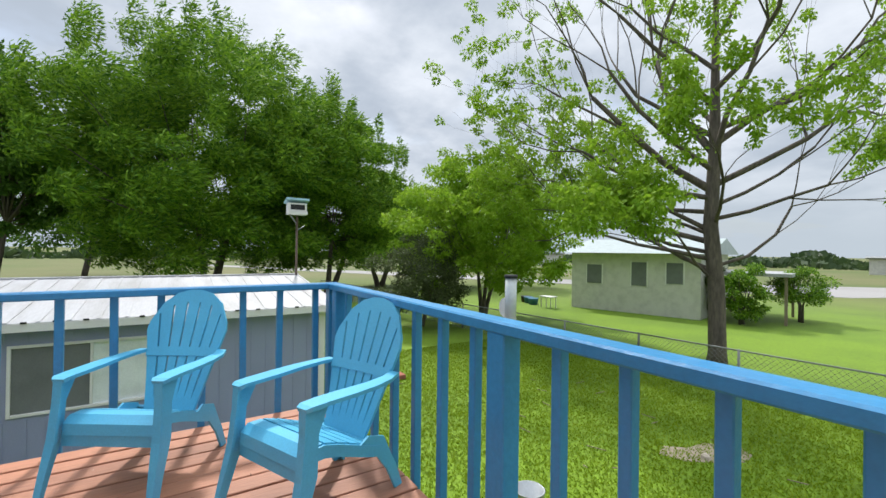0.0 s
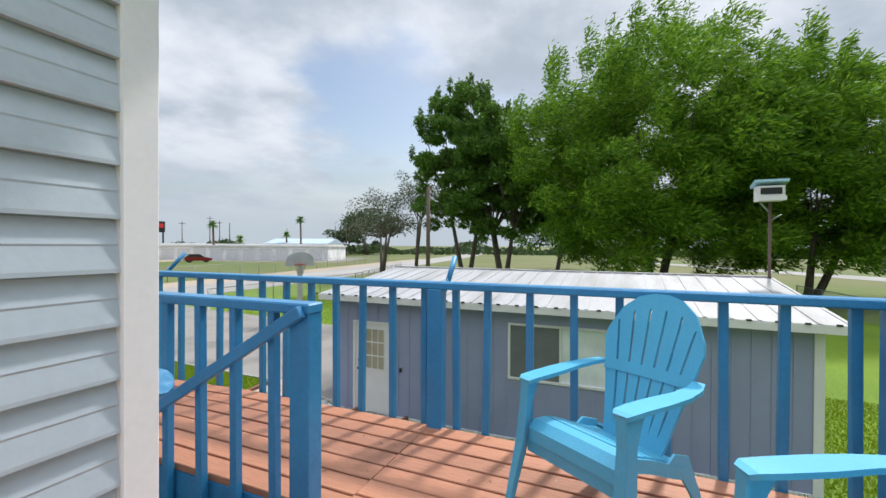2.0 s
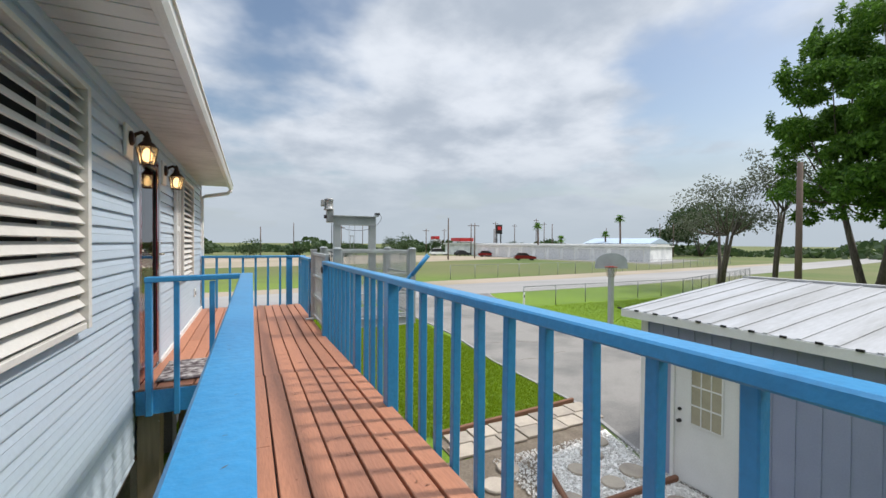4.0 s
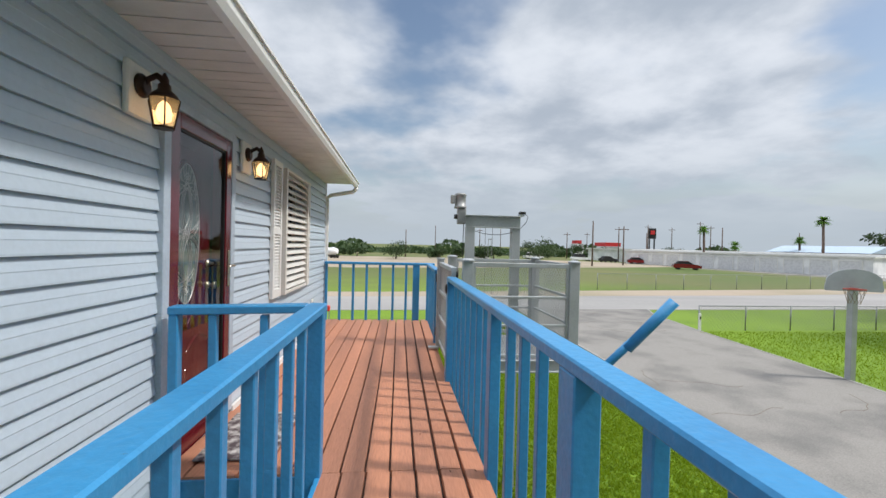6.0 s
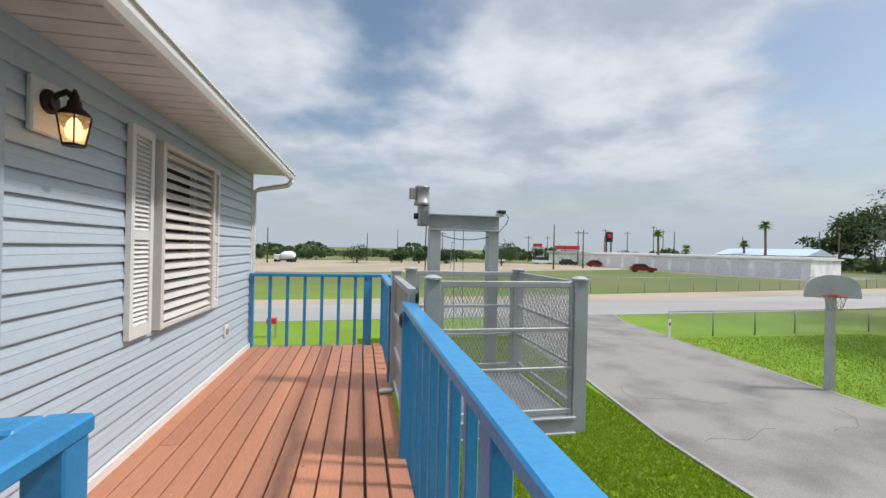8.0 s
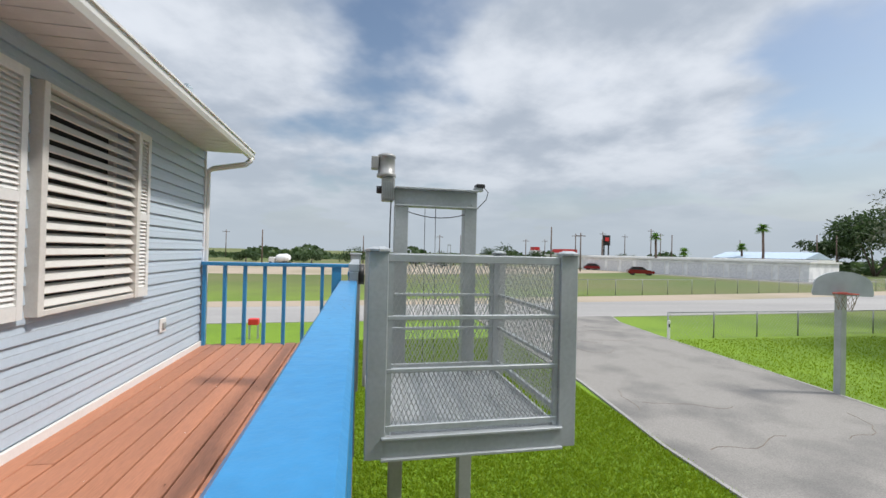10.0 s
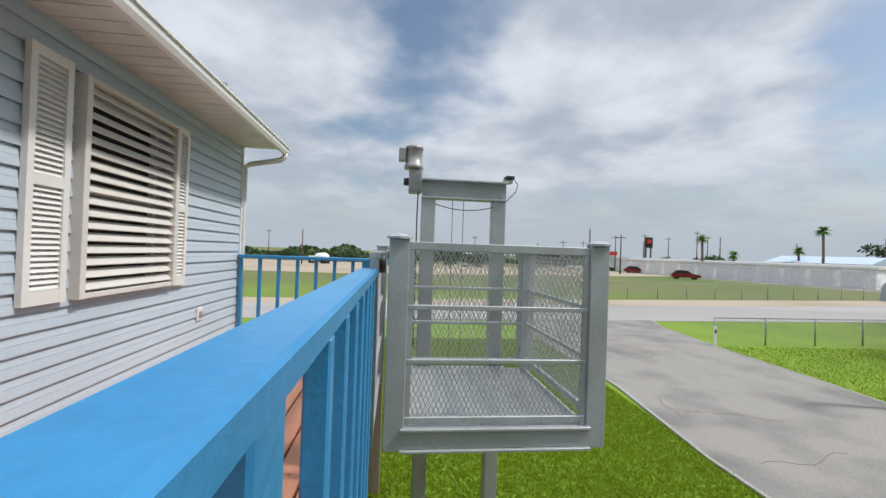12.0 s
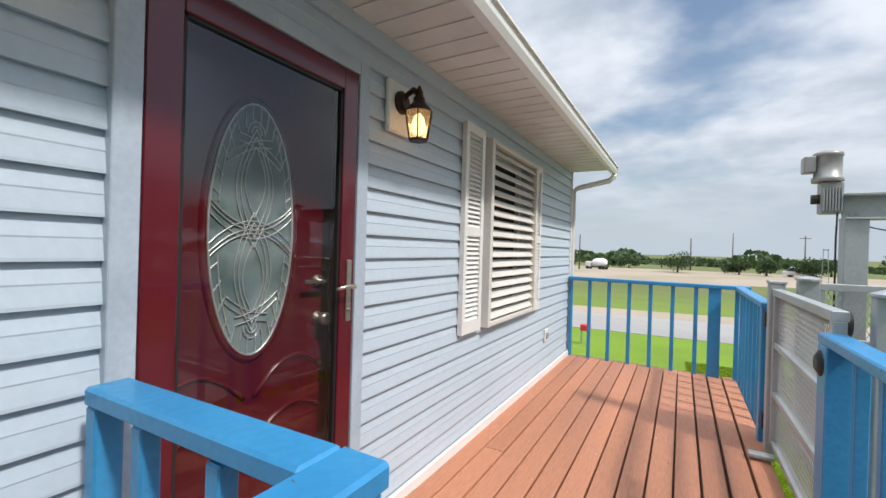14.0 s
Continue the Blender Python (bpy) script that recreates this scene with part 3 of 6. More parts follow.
siding(wall_e, "y", spans_e, H0, 2.42, 0.0)
wall_s = holed_wall("wall_south", [(-6, 1.25, H0, -0.15, 1.40, 4.4)], "pale blue-grey vinyl-sided gable wall")
siding(wall_s, "x", lambda z: [(-6, -0.04)], H0, 4.3, 1.25, -0.6885, 0.1135)
holed_wall("wall_north", [(-6, 10.45, H0, -0.15, 10.60, 3.2)], "pale blue-grey gable wall at the north end")
holed_wall("wall_west", [(-6.15, 1.25, H0, -6, 10.60, H1)], "pale blue-grey rear wall")
for x0, y0, x1, y1 in ((-0.04, 1.226, 0.040, 1.30), (-0.06, 10.585, 0.03, 10.615)):
    structure("trim_corner", box(B(), x0, y0, H0, x1, y1, H1, 0.004), M_CORNER, "white corner trim of the house")
bm = B(); box(bm, 0.02, 6.45, deck_z(8) - 0.02, 0.045, 10.6, 0.06, 0.003)
structure("baseboard", bm, M_WHITE, "white base trim where wall meets deck")
bm = B(); box(bm, -6, 1.2, H0 - 0.12, -0.03, 10.5, H0)
structure("floor_house", bm, M_DECKDARK)
for x in (-0.4, -3, -5.6):
    for y in (1.5, 4.0, 6.5, 9.0):
        bm = B(); box(bm, x - 0.2, y - 0.2, GROUND, x + 0.2, y + 0.2, H0 - 0.12)
        one("foundation_pier", bm, M_CONC, "concrete block pier under the house", "pier", (x, y, GROUND), "foundation piers")
slab("pavement", [(-6, 1.2), (-0.3, 1.2), (-0.3, 10.6), (-6, 10.6)], 0.02, M_CONC, "concrete slab under the house")

# roof, soffit, fascia, gutter
bm = B()
prof = [(0.53, 2.41), (0.53, 2.47), (-3.0, 4.30), (-6.55, 2.47), (-6.55, 2.41), (-3.0, 4.22)]
rings = [[bm.verts.new((x, y, z)) for x, z in prof] for y in (0.95, 10.75)]
for i in range(6):
    bm.faces.new((rings[0][i], rings[0][(i + 1) % 6], rings[1][(i + 1) % 6], rings[1][i]))
bm.faces.new(rings[0]); bm.faces.new(rings[1][::-1])
structure("roof", bm, mat("shingle", (0.22, 0.21, 0.20), 0.9, bump=0.5), "grey shingle gable roof")
structure("ceiling_soffit", box(B(), 0.0, 1.12, 2.428, 0.50, 10.62, 2.445), M_SOFFIT, "white vented vinyl soffit under the eave")
SOFFIT_JOB = scene.objects["ceiling_soffit"]
first = None
for i in range(62):
    if first is None:
        first = part("soffit_panel", box(box(B(), 0.0, 1.12, 2.419, 0.50, 1.19, 2.427), 0.0, 1.192, 2.422, 0.50, 1.268, 2.427), M_SOFFIT, SOFFIT_JOB)
        continue
    o = new("soffit_panel", first.data)
    o.parent = SOFFIT_JOB
    o.location = (0, 0.153 * i, 0)
bm = B(); box(bm, 0.50, 1.0, 2.375, 0.522, 10.66, 2.47, 0.003)
structure("trim_fascia", bm, M_WHITE, "white fascia board")
gut = thing("gutter", (0.56, 1.0, 2.42), "white metal rain gutter with a downpipe elbow on the eave", "gutter")
bm = B()
prof = [(0.524, 2.465), (0.524, 2.365), (0.555, 2.365), (0.572, 2.40), (0.574, 2.445), (0.588, 2.445), (0.588, 2.46), (0.566, 2.46), (0.566, 2.405), (0.551, 2.372), (0.531, 2.372), (0.531, 2.465)]
rings = [[bm.verts.new((x, y, z)) for x, z in prof] for y in (1.0, 10.67)]
m = len(prof)
for i in range(m):
    bm.faces.new((rings[0][i], rings[0][(i + 1) % m], rings[1][(i + 1) % m], rings[1][i]))
bm.faces.new(rings[0]); bm.faces.new(rings[1][::-1])
part("trough", bm, M_WHITE, gut)
part("end_cap", box(B(), 0.524, 10.67, 2.365, 0.574, 10.676, 2.46), M_WHITE, gut)
part("downpipe", tube(B(), [(0.535, 10.62, 2.38), (0.535, 10.62, 2.34), (0.48, 10.62, 2.29), (0.10, 10.64, 2.22), (0.03, 10.65, 2.18), (0.03, 10.65, 2.0), (0.03, 10.65, GROUND + 0.1)], 0.035, 8), M_WHITE, gut)


# windows, louvres and shutters
def louvre_window(i, y0, y1, z0, z1, tilt=0.05):
    # a near-black sheet stands in for the unlit room behind the slats
    w = structure("window_%d" % i, box(B(), -0.13, y0, z0, -0.12, y1, z1), M_DARK, "window behind a slatted awning, its unlit room painted near-black")
    part("window_frame", box(box(box(box(B(), -0.12, y0, z0, -0.08, y0 + 0.05, z1), -0.12, y1 - 0.05, z0, -0.08, y1, z1), -0.12, y0 + 0.05, (z0 + z1) / 2 - 0.02, -0.08, y1 - 0.05, (z0 + z1) / 2 + 0.02), -0.12, y0 + 0.05, z1 - 0.05, -0.08, y1 - 0.05, z1), M_WHITE, w)
    lv = thing("louvre_awning", (0.03, (y0 + y1) / 2, z0), "cream slatted metal louvre awning fixed over a window", "louvre", "window louvres")
    part("side_frame", box(B(), 0.0, y0 - 0.05, z0 - 0.04, 0.085, y0, z1 + 0.03, 0.003), M_LOUVER, lv)
    part("side_frame", box(B(), 0.0, y1, z0 - 0.04, 0.085, y1 + 0.05, z1 + 0.03, 0.003), M_LOUVER, lv)
    part("head_frame", box(B(), 0.0, y0, z1 + 0.0, 0.085, y1, z1 + 0.03, 0.003), M_LOUVER, lv)
    part("sill_frame", box(B(), 0.0, y0, z0 - 0.04, 0.075, y1, z0 - 0.005, 0.003), M_LOUVER, lv)
    n = 17
    for k in range(n):
        z = z0 + (z1 - z0) * (k + 0.35) / n
        part("slat", beam(B(), (0.045, y0 + 0.002, z + 0.012), (0.045, y1 - 0.002, z + 0.012), 0.009, 0.068, 0.0, up=(-0.62, 0, 0.78)), M_LOUVER, lv)
    return w


louvre_window(1, *WINS[0])
louvre_window(2, *WINS[1])


def shutter(y0, y1, z0, z1):
    sh = thing("shutter", (0.03, (y0 + y1) / 2, z0), "white plastic louvred window shutter beside the slatted awning", "shutter", "window shutters")
    w = 0.045
    bm = B()
    zm = (z0 + z1) / 2 - 0.02
    box(bm, 0.02, y0, z0, 0.055, y0 + w, z1); box(bm, 0.02, y1 - w, z0, 0.055, y1, z1)
    box(bm, 0.02, y0 + w, z0, 0.054, y1 - w, z0 + 0.08); box(bm, 0.02, y0 + w, z1 - 0.06, 0.054, y1 - w, z1)
    box(bm, 0.02, y0 + w, zm - 0.03, 0.054, y1 - w, zm + 0.03)
    part("frame", bm, M_WHITE, sh)
    for a, b in ((z0 + 0.08, zm - 0.03), (zm + 0.03, z1 - 0.06)):
        k, n = 0, int((b - a) / 0.032)
        for k in range(n):
            z = a + (b - a) * (k + 0.5) / n
            part("slat", beam(B(), (0.036, y0 + w, z), (0.036, y1 - w, z), 0.006, 0.034, 0, up=(-0.6, 0, 0.8)), M_WHITE, sh)
    part("backing", box(B(), 0.018, y0 + w, z0 + 0.08, 0.022, y1 - w, z1 - 0.06), M_WHITE, sh)


shutter(7.40, 7.70, 0.78, 2.22)
shutter(8.93, 9.14, 0.77, 2.21)

# door
bm = B()
box(bm, 0.0, 5.42, 0.05, 0.045, 5.49, 2.19, 0.003); box(bm, 0.0, 6.35, 0.05, 0.045, 6.42, 2.19, 0.003); box(bm, 0.0, 5.49, 2.13, 0.045, 6.35, 2.19, 0.003)
structure("trim_door", bm, M_TRIMBLUE, "pale blue-grey casing round the entrance")
d1 = structure("door_1", box(B(), -0.125, 5.52, 0.07, -0.085, 6.32, 2.09), M_RED, "closed burgundy entrance door with an oval leaded window")
bm = B()
box(bm, -0.15, 5.485, 0.05, 0.0, 5.52, 2.13); box(bm, -0.15, 6.32, 0.05, 0.0, 6.355, 2.13); box(bm, -0.15, 5.52, 2.09, 0.0, 6.32, 2.13); box(bm, -0.15, 5.52, 0.03, 0.02, 6.32, 0.07)
part("door_frame", bm, M_RED, d1)
OY, OZ, RY, RZ = 5.923, 1.41, 0.178, 0.47


def ell(f, k, n=48):
    return [(OY + RY * f * math.cos(2 * math.pi * i / n), OZ + RZ * (1 - (1 - f) * RY / RZ) * math.sin(2 * math.pi * i / n)) for i in range(n)]


bm = B()
prev = None
for f, x in ((1.16, -0.0855), (1.12, -0.078), (1.06, -0.074), (1.02, -0.077), (1.0, -0.082)):
    ring = [bm.verts.new((x, y, z)) for y, z in ell(f, 0)]
    if prev:
        for i in range(48):
            q = bm.faces.new((prev[i], prev[(i + 1) % 48], ring[(i + 1) % 48], ring[i])); q.smooth = True
    prev = ring
part("oval_moulding", bm, M_RED, d1)
bm = B()
bm.faces.new([bm.verts.new((-0.082, y, z)) for y, z in ell(1.0, 0)])
part("oval_glass", bm, G_BEVEL, d1, "bevelled textured oval glass")
bm = B()


def came(pts, r=0.0028):
    pts = [(y, z) for y, z in pts if ((y - OY) / RY) ** 2 + ((z - OZ) / RZ) ** 2 <= 1.01]
    if len(pts) > 1:
        tube(bm, [(-0.078, y, z) for y, z in pts], r, 5, False)


came(ell(0.985, 0) + ell(0.985, 0)[:1], 0.005)


def uv(pts):
    came([(OY + RY * u, OZ + RZ * v) for u, v in pts])


T = [i / 40 for i in range(41)]


def arc_band(k, v0, v1):
    for sg in (-1, 1):
        uv([(sg * k * math.sqrt(max(0, 1 - (v / 1.0) ** 2)), v) for v in [v0 + (v1 - v0) * t for t in T]])


for sg in (-1, 1):
    # border band with its short bars
    arc_band(0.80, sg * 0.20, sg * 0.80)
    for a in (18, 29, 40, 51, 62, 73, 84):
        ca, sa = math.cos(radians(a)), math.sin(radians(a))
        for q in (-1, 1):
            uv([(q * 0.80 * ca, sg * 0.80 * sa * (1.0 if a < 60 else 1.04)), (q * 0.98 * ca, sg * 0.98 * sa)])
    # crossing sweeps at the middle
    for off in (0.0, 0.065, 0.10):
        uv([(u, sg * (-0.07 + off + 0.20 * u * u)) for u in [2 * t - 1 for t in T]])
    # tall interlaced loops above and below
    for amp, v0, v1 in ((0.24, 0.10, 0.66), (0.33, -0.06, 0.74), (0.43, -0.14, 0.80)):
        for q in (-1, 1):
            uv([(q * amp * math.sin(math.pi * t), sg * (v0 + (v1 - v0) * t)) for t in T])
    # slanting ribbons near the ends
    for q in (-1, 1):
        for off in (0.0, 0.06):
            uv([(q * (-0.62 + 1.0 * t), sg * (0.50 + off + 0.34 * t - 0.16 * t * t)) for t in T])
    for r0 in (0.12, 0.20):
        uv([(r0 * math.cos(math.pi * t), sg * (0.76 + r0 * 0.5 * math.sin(math.pi * t))) for t in T])
part("came", bm, M_CAME, d1, "bright metal came of the leaded oval")
for z, sc in ((0.78, 1), (0.60, 1)):
    for sg in (-1, 1):
        bm = B()
        tube(bm, [(-0.083, OY + sg * (0.02 + 0.33 * u), z + 0.10 * math.sin(u * 3.0) * (1 if z > 0.7 else 0.8) + 0.04 * u) for u in [i / 16 for i in range(17)]], 0.010, 6)
        part("swag_moulding", bm, M_RED, d1)
bm = B()
for a in ((5.60, 0.16, 5.88, 0.50), (5.94, 0.16, 6.24, 0.50)):
    box(bm, -0.088, a[0], a[1], -0.076, a[2], a[3], 0.006)
part("door_panel", bm, M_RED, d1)
bm = B(); lathe(bm, (0, 0, 0), [(0.028, 0), (0.028, 0.01), (0.012, 0.015), (0.012, 0.035), (0.028, 0.045), (0.028, 0.06), (0.015, 0.068)], 16)
bm.transform(Matrix.Translation((-0.085, 6.25, 1.04)) @ Matrix.Rotation(radians(90), 4, "Y"))
part("deadbolt", bm, M_NICKEL, d1, "brushed nickel deadbolt")
bm = B(); lathe(bm, (0, 0, 0), [(0.030, 0), (0.030, 0.01), (0.012, 0.015), (0.012, 0.04)], 16)
bm.transform(Matrix.Translation((-0.085, 6.25, 1.20)) @ Matrix.Rotation(radians(90), 4, "Y"))
beam(bm, (-0.04, 6.25, 1.20), (-0.04, 6.14, 1.205), 0.012, 0.018, 0.003)
part("lever", bm, M_NICKEL, d1, "brushed nickel lever handle")

sd = thing("storm_door", (0.02, 5.9, 0.08), "closed burgundy full-view storm door in the entrance", "door")
bm = B()
fy0, fy1, fz0, fz1 = 5.495, 6.345, 0.075, 2.125
for (a, b, c, d) in ((fy0, fz0, fy0 + 0.10, fz1), (fy1 - 0.085, fz0, fy1, fz1)):
    box(bm, 0.0, a, b, 0.04, c, d, 0.004)
box(bm, 0.0, fy0 + 0.10, fz1 - 0.09, 0.04, fy1 - 0.085, fz1, 0.004); box(bm, 0.0, fy0 + 0.10, fz0, 0.04, fy1 - 0.085, fz0 + 0.12, 0.004)
part("door_leaf", bm, M_RED, sd)
bm = B()
for (a, b, c, d) in ((fy0 + 0.10, 0.19, fy0 + 0.112, fz1 - 0.09), (fy1 - 0.097, 0.19, fy1 - 0.085, fz1 - 0.09), (fy0 + 0.10, fz1 - 0.102, fy1 - 0.085, fz1 - 0.09)):
    box(bm, 0.006, a, b, 0.03, c, d)
part("glazing_bead", bm, M_BLACK, sd)
bm = B()
bm.faces.new([bm.verts.new(p) for p in ((0.02, fy0 + 0.11, 0.19), (0.02, fy1 - 0.095, 0.19), (0.02, fy1 - 0.095, fz1 - 0.10), (0.02, fy0 + 0.11, fz1 - 0.10))])
g = part("glass", bm, G_CLEAR, sd, "clear reflecting glass")
g.visible_shadow = False
part("handle_plate", box(B(), 0.04, 6.295, 1.03, 0.048, 6.325, 1.30, 0.003), M_NICKEL, sd, "brushed nickel plate")
bm = B()
tube(bm, [(0.045, 6.31, 1.185), (0.085, 6.31, 1.185), (0.092, 6.30, 1.185), (0.09, 6.26, 1.19), (0.085, 6.20, 1.18)], [0.010, 0.009, 0.009, 0.008, 0.007], 8)
part("handle", bm, M_NICKEL, sd, "brushed nickel lever")
part("lock_cylinder", tube(B(), [(0.045, 6.31, 1.08), (0.054, 6.31, 1.08)], 0.009, 10), M_NICKEL, sd)

# doormat
bm = box(B(), 0.14, 5.58, deck_z(6) + 0.022, 0.60, 6.28, deck_z(6) + 0.036, 0.004)
one("doormat", bm, M_MAT, "black and white patterned doormat on the deck before the door", "doormat", (0.37, 5.9, deck_z(6)))


# wall lamps
def lantern(y, z):
    la = thing("wall_lantern", (0.03, y, z), "lit bronze wall lantern on a white block by the door", "lamp", "wall lanterns")
    part("mounting_block", box(B(), 0.015, y - 0.10, z - 0.13, 0.045, y + 0.10, z + 0.13, 0.008), M_WHITE, la, "white mounting block")
    bm = lathe(B(), (0, 0, 0), [(0.058, 0), (0.058, 0.012), (0.045, 0.025), (0.03, 0.03)], 20)
    bm.transform(Matrix.Translation((0.045, y, z + 0.03)) @ Matrix.Rotation(radians(90), 4, "Y"))
    part("backplate", bm, M_BRONZE, la)
    cx = 0.155
    part("arm", tube(B(), [(0.06, y, z + 0.03), (0.08, y, z + 0.065), (0.12, y, z + 0.085), (cx, y, z + 0.06), (cx, y, z + 0.0)], [0.012, 0.014, 0.016, 0.022, 0.02], 8), M_BRONZE, la)
    part("cap", lathe(B(), (cx, y, z), [(0.070, -0.035), (0.058, -0.01), (0.03, 0.015), (0.028, 0.04), (0.015, 0.05), (0.018, 0.07), (0.005, 0.10)], 12), M_BRONZE, la)
    part("glass", lathe(B(), (cx, y, z), [(0.048, -0.17), (0.074, -0.04), (0.068, -0.03)], 6), G_LAMP, la, "pale seeded lamp glass")
    for k in range(6):
        a = math.pi / 3 * k
        c, w = math.cos(a), math.sin(a)
        part("cage_bar", tube(B(), [(cx + 0.075 * c, y + 0.075 * w, z - 0.035), (cx + 0.049 * c, y + 0.049 * w, z - 0.172)], 0.004, 4), M_BRONZE, la)
    part("cage_ring", lathe(B(), (cx, y, z), [(0.048, -0.178), (0.05, -0.172), (0.048, -0.166)], 6), M_BRONZE, la)
    part("bulb", lathe(B(), (cx, y, z), [(0.006, -0.15), (0.030, -0.135), (0.036, -0.10), (0.026, -0.06), (0.01, -0.04)], 12), G_BULB, la, "glowing warm bulb")


lantern(5.20, 2.10)
lantern(6.66, 2.07)

ou = thing("outlet_cover", (0.03, 9.53, 0.42), "small white weatherproof outlet cover on the siding", "outlet")
part("cover", box(B(), 0.015, 9.47, 0.36, 0.035, 9.59, 0.50, 0.006), M_WHITE, ou)
part("lid", box(B(), 0.035, 9.50, 0.39, 0.05, 9.56, 0.46, 0.006), M_ALU, ou)


# vertical lift with its gates
def mesh_panel(bm, p, u, v, w, h, cell=(0.028, 0.062), t=0.0035):
    """Expanded-metal diamonds over a w x h field from p along unit ways u and v."""
    p, u, v = Vector(p), Vector(u), Vector(v)
    n = u.cross(v)
    cw, ch = cell
    for sgn in (1, -1):
        i = -int(h / ch) - 1
        while i * cw < w + 0.001:
            pts = []
            a0 = i * cw if sgn > 0 else i * cw
            s0, s1 = 0.0, h
            x0, x1 = (a0, a0 + h * cw / ch)
            lo, hi = max(x0, 0), min(x1, w)
            if hi - lo > 0.004:
                t0, t1 = (lo - x0) * ch / cw, (hi - x0) * ch / cw
                if sgn < 0:
                    t0, t1 = h - t0, h - t1
                a = p + u * lo + v * t0 + n * 0.001 * sgn
                b = p + u * hi + v * t1 + n * 0.001 * sgn
                d = (b - a).normalized()
                s = d.cross(n) * t / 2
                k = n * 0.0012
                q = [bm.verts.new(c) for c in (a + s + k, a - s + k, b - s + k, b + s + k, a + s - k, a - s - k, b - s - k, b + s - k)]
                for f in ((0, 1, 2, 3), (7, 6, 5, 4), (0, 3, 7, 4), (1, 5, 6, 2)):
                    bm.faces.new([q[j] for j in f])
            i += 1
    return bm


lift = thing("wheelchair_lift", (2.6, 8.0, GROUND), "grey metal wheelchair lift platform with expanded-metal sides beside the deck", "lift")
CX0, CX1, CY0, CY1, CZ0, CZ1 = 1.985, 3.235, 7.20, 8.50, 0.075, 1.20
for (x, y) in ((CX0 + 0.055, CY0 + 0.03), (CX1 - 0.055, CY0 + 0.03), (CX1 - 0.055, CY1), (CX0 + 0.055, CY1)):
    pt = part("corner_post", box(B(), x - 0.055, y - 0.03, CZ0, x + 0.055, y + 0.03, CZ1 + 0.02, 0.004), M_ALU, lift)
    part("post_cap", lathe(B(), (x, y, CZ1 + 0.02), [(0.07, 0), (0.07, 0.012), (0.03, 0.028)], 8), M_ALU, pt)
for ya, nm in ((CY0 + 0.03, "front"), (CY1, "back")):
    for z, hh in ((CZ1 - 0.015, 0.045), (0.85, 0.025), (0.555, 0.025), (0.235, 0.035)):
        part("side_rail", box(B(), CX0 + 0.11, ya - 0.015, z - hh / 2, CX1 - 0.11, ya + 0.015, z + hh / 2, 0.003), M_ALU, lift)
    for x in (CX0 + 0.125, CX1 - 0.125):
        part("side_stile", box(B(), x - 0.014, ya - 0.012, 0.2, x + 0.014, ya + 0.012, CZ1 - 0.04), M_ALU, lift)
    part("mesh_panel", mesh_panel(B(), (CX0 + 0.12, ya, 0.2), (1, 0, 0), (0, 0, 1), CX1 - CX0 - 0.24, CZ1 - 0.23), M_MESH, lift, kind="stuff")
for z, hh in ((CZ1 - 0.015, 0.045), (0.85, 0.025), (0.555, 0.025), (0.25, 0.035)):
    part("side_rail", box(B(), CX1 - 0.07, CY0 + 0.06, z - hh / 2, CX1 - 0.04, CY1 - 0.03, z + hh / 2, 0.003), M_ALU, lift)
part("mesh_panel", mesh_panel(B(), (CX1 - 0.055, CY0 + 0.06, 0.2), (0, 1, 0), (0, 0, 1), CY1 - CY0 - 0.09, CZ1 - 0.23), M_MESH, lift, kind="stuff")
part("platform_frame", box(B(), CX0 + 0.10, CY0, 0.085, CX1 - 0.10, CY0 + 0.05, 0.19, 0.004), M_ALU, lift)
part("platform_lip", box(box(B(), CX0 + 0.09, CY0 - 0.02, 0.185, CX1 - 0.09, CY0 + 0.03, 0.20, 0.002), CX0 + 0.09, CY0 - 0.02, 0.07, CX1 - 0.09, CY0 + 0.03, 0.085, 0.002), M_ALU, lift)
fl = part("platform_floor", box(B(), CX0 + 0.02, CY0 + 0.05, 0.13, CX1 - 0.06, CY1, 0.17), M_MESH, lift, "ribbed metal floor")
for i in range(41):
    x = CX0 + 0.06 + i * 0.0275
    part("floor_rib", box(B(), x, CY0 + 0.06, 0.1705, x + 0.010, CY1 - 0.02, 0.1765), M_MESH, fl)
for x0, x1 in ((2.235, 2.355), (2.875, 2.99)):
    part("mast_leg", box(B(), x0, 8.60, GROUND, x1, 8.72, 1.635, 0.004), M_ALU, lift)
bm = B()
box(bm, 2.235, 8.64, 1.64, 3.0, 8.68, 1.785); box(bm, 2.235, 8.57, 1.785, 3.0, 8.74, 1.80, 0.002); box(bm, 2.235, 8.58, 1.63, 3.0, 8.73, 1.642, 0.002)
for x in (2.27, 2.30, 2.92, 2.95):
    tube(bm, [(x, 8.64, 1.67), (x, 8.625, 1.67)], 0.008, 6)
part("cross_beam", bm, M_ALU, lift)
mo = part("motor", lathe(B(), (2.155, 8.66, 1.885), [(0.085, 0.0), (0.085, 0.03), (0.075, 0.035), (0.075, 0.17), (0.082, 0.175), (0.080, 0.195), (0.05, 0.21)], 20), M_MOTOR, lift, "grey painted electric motor")
part("terminal_box", box(B(), 2.02, 8.60, 1.95, 2.085, 8.70, 2.06, 0.006), M_MOTOR, mo)
gb = part("gearbox", box(B(), 2.115, 8.60, 1.67, 2.23, 8.72, 1.885, 0.01), M_MOTOR, lift)
bm = B()
for k in range(7):
    box(bm, 2.122 + k * 0.015, 8.585, 1.69, 2.128 + k * 0.015, 8.60, 1.84)
part("cooling_fin", bm, M_ALU, gb)
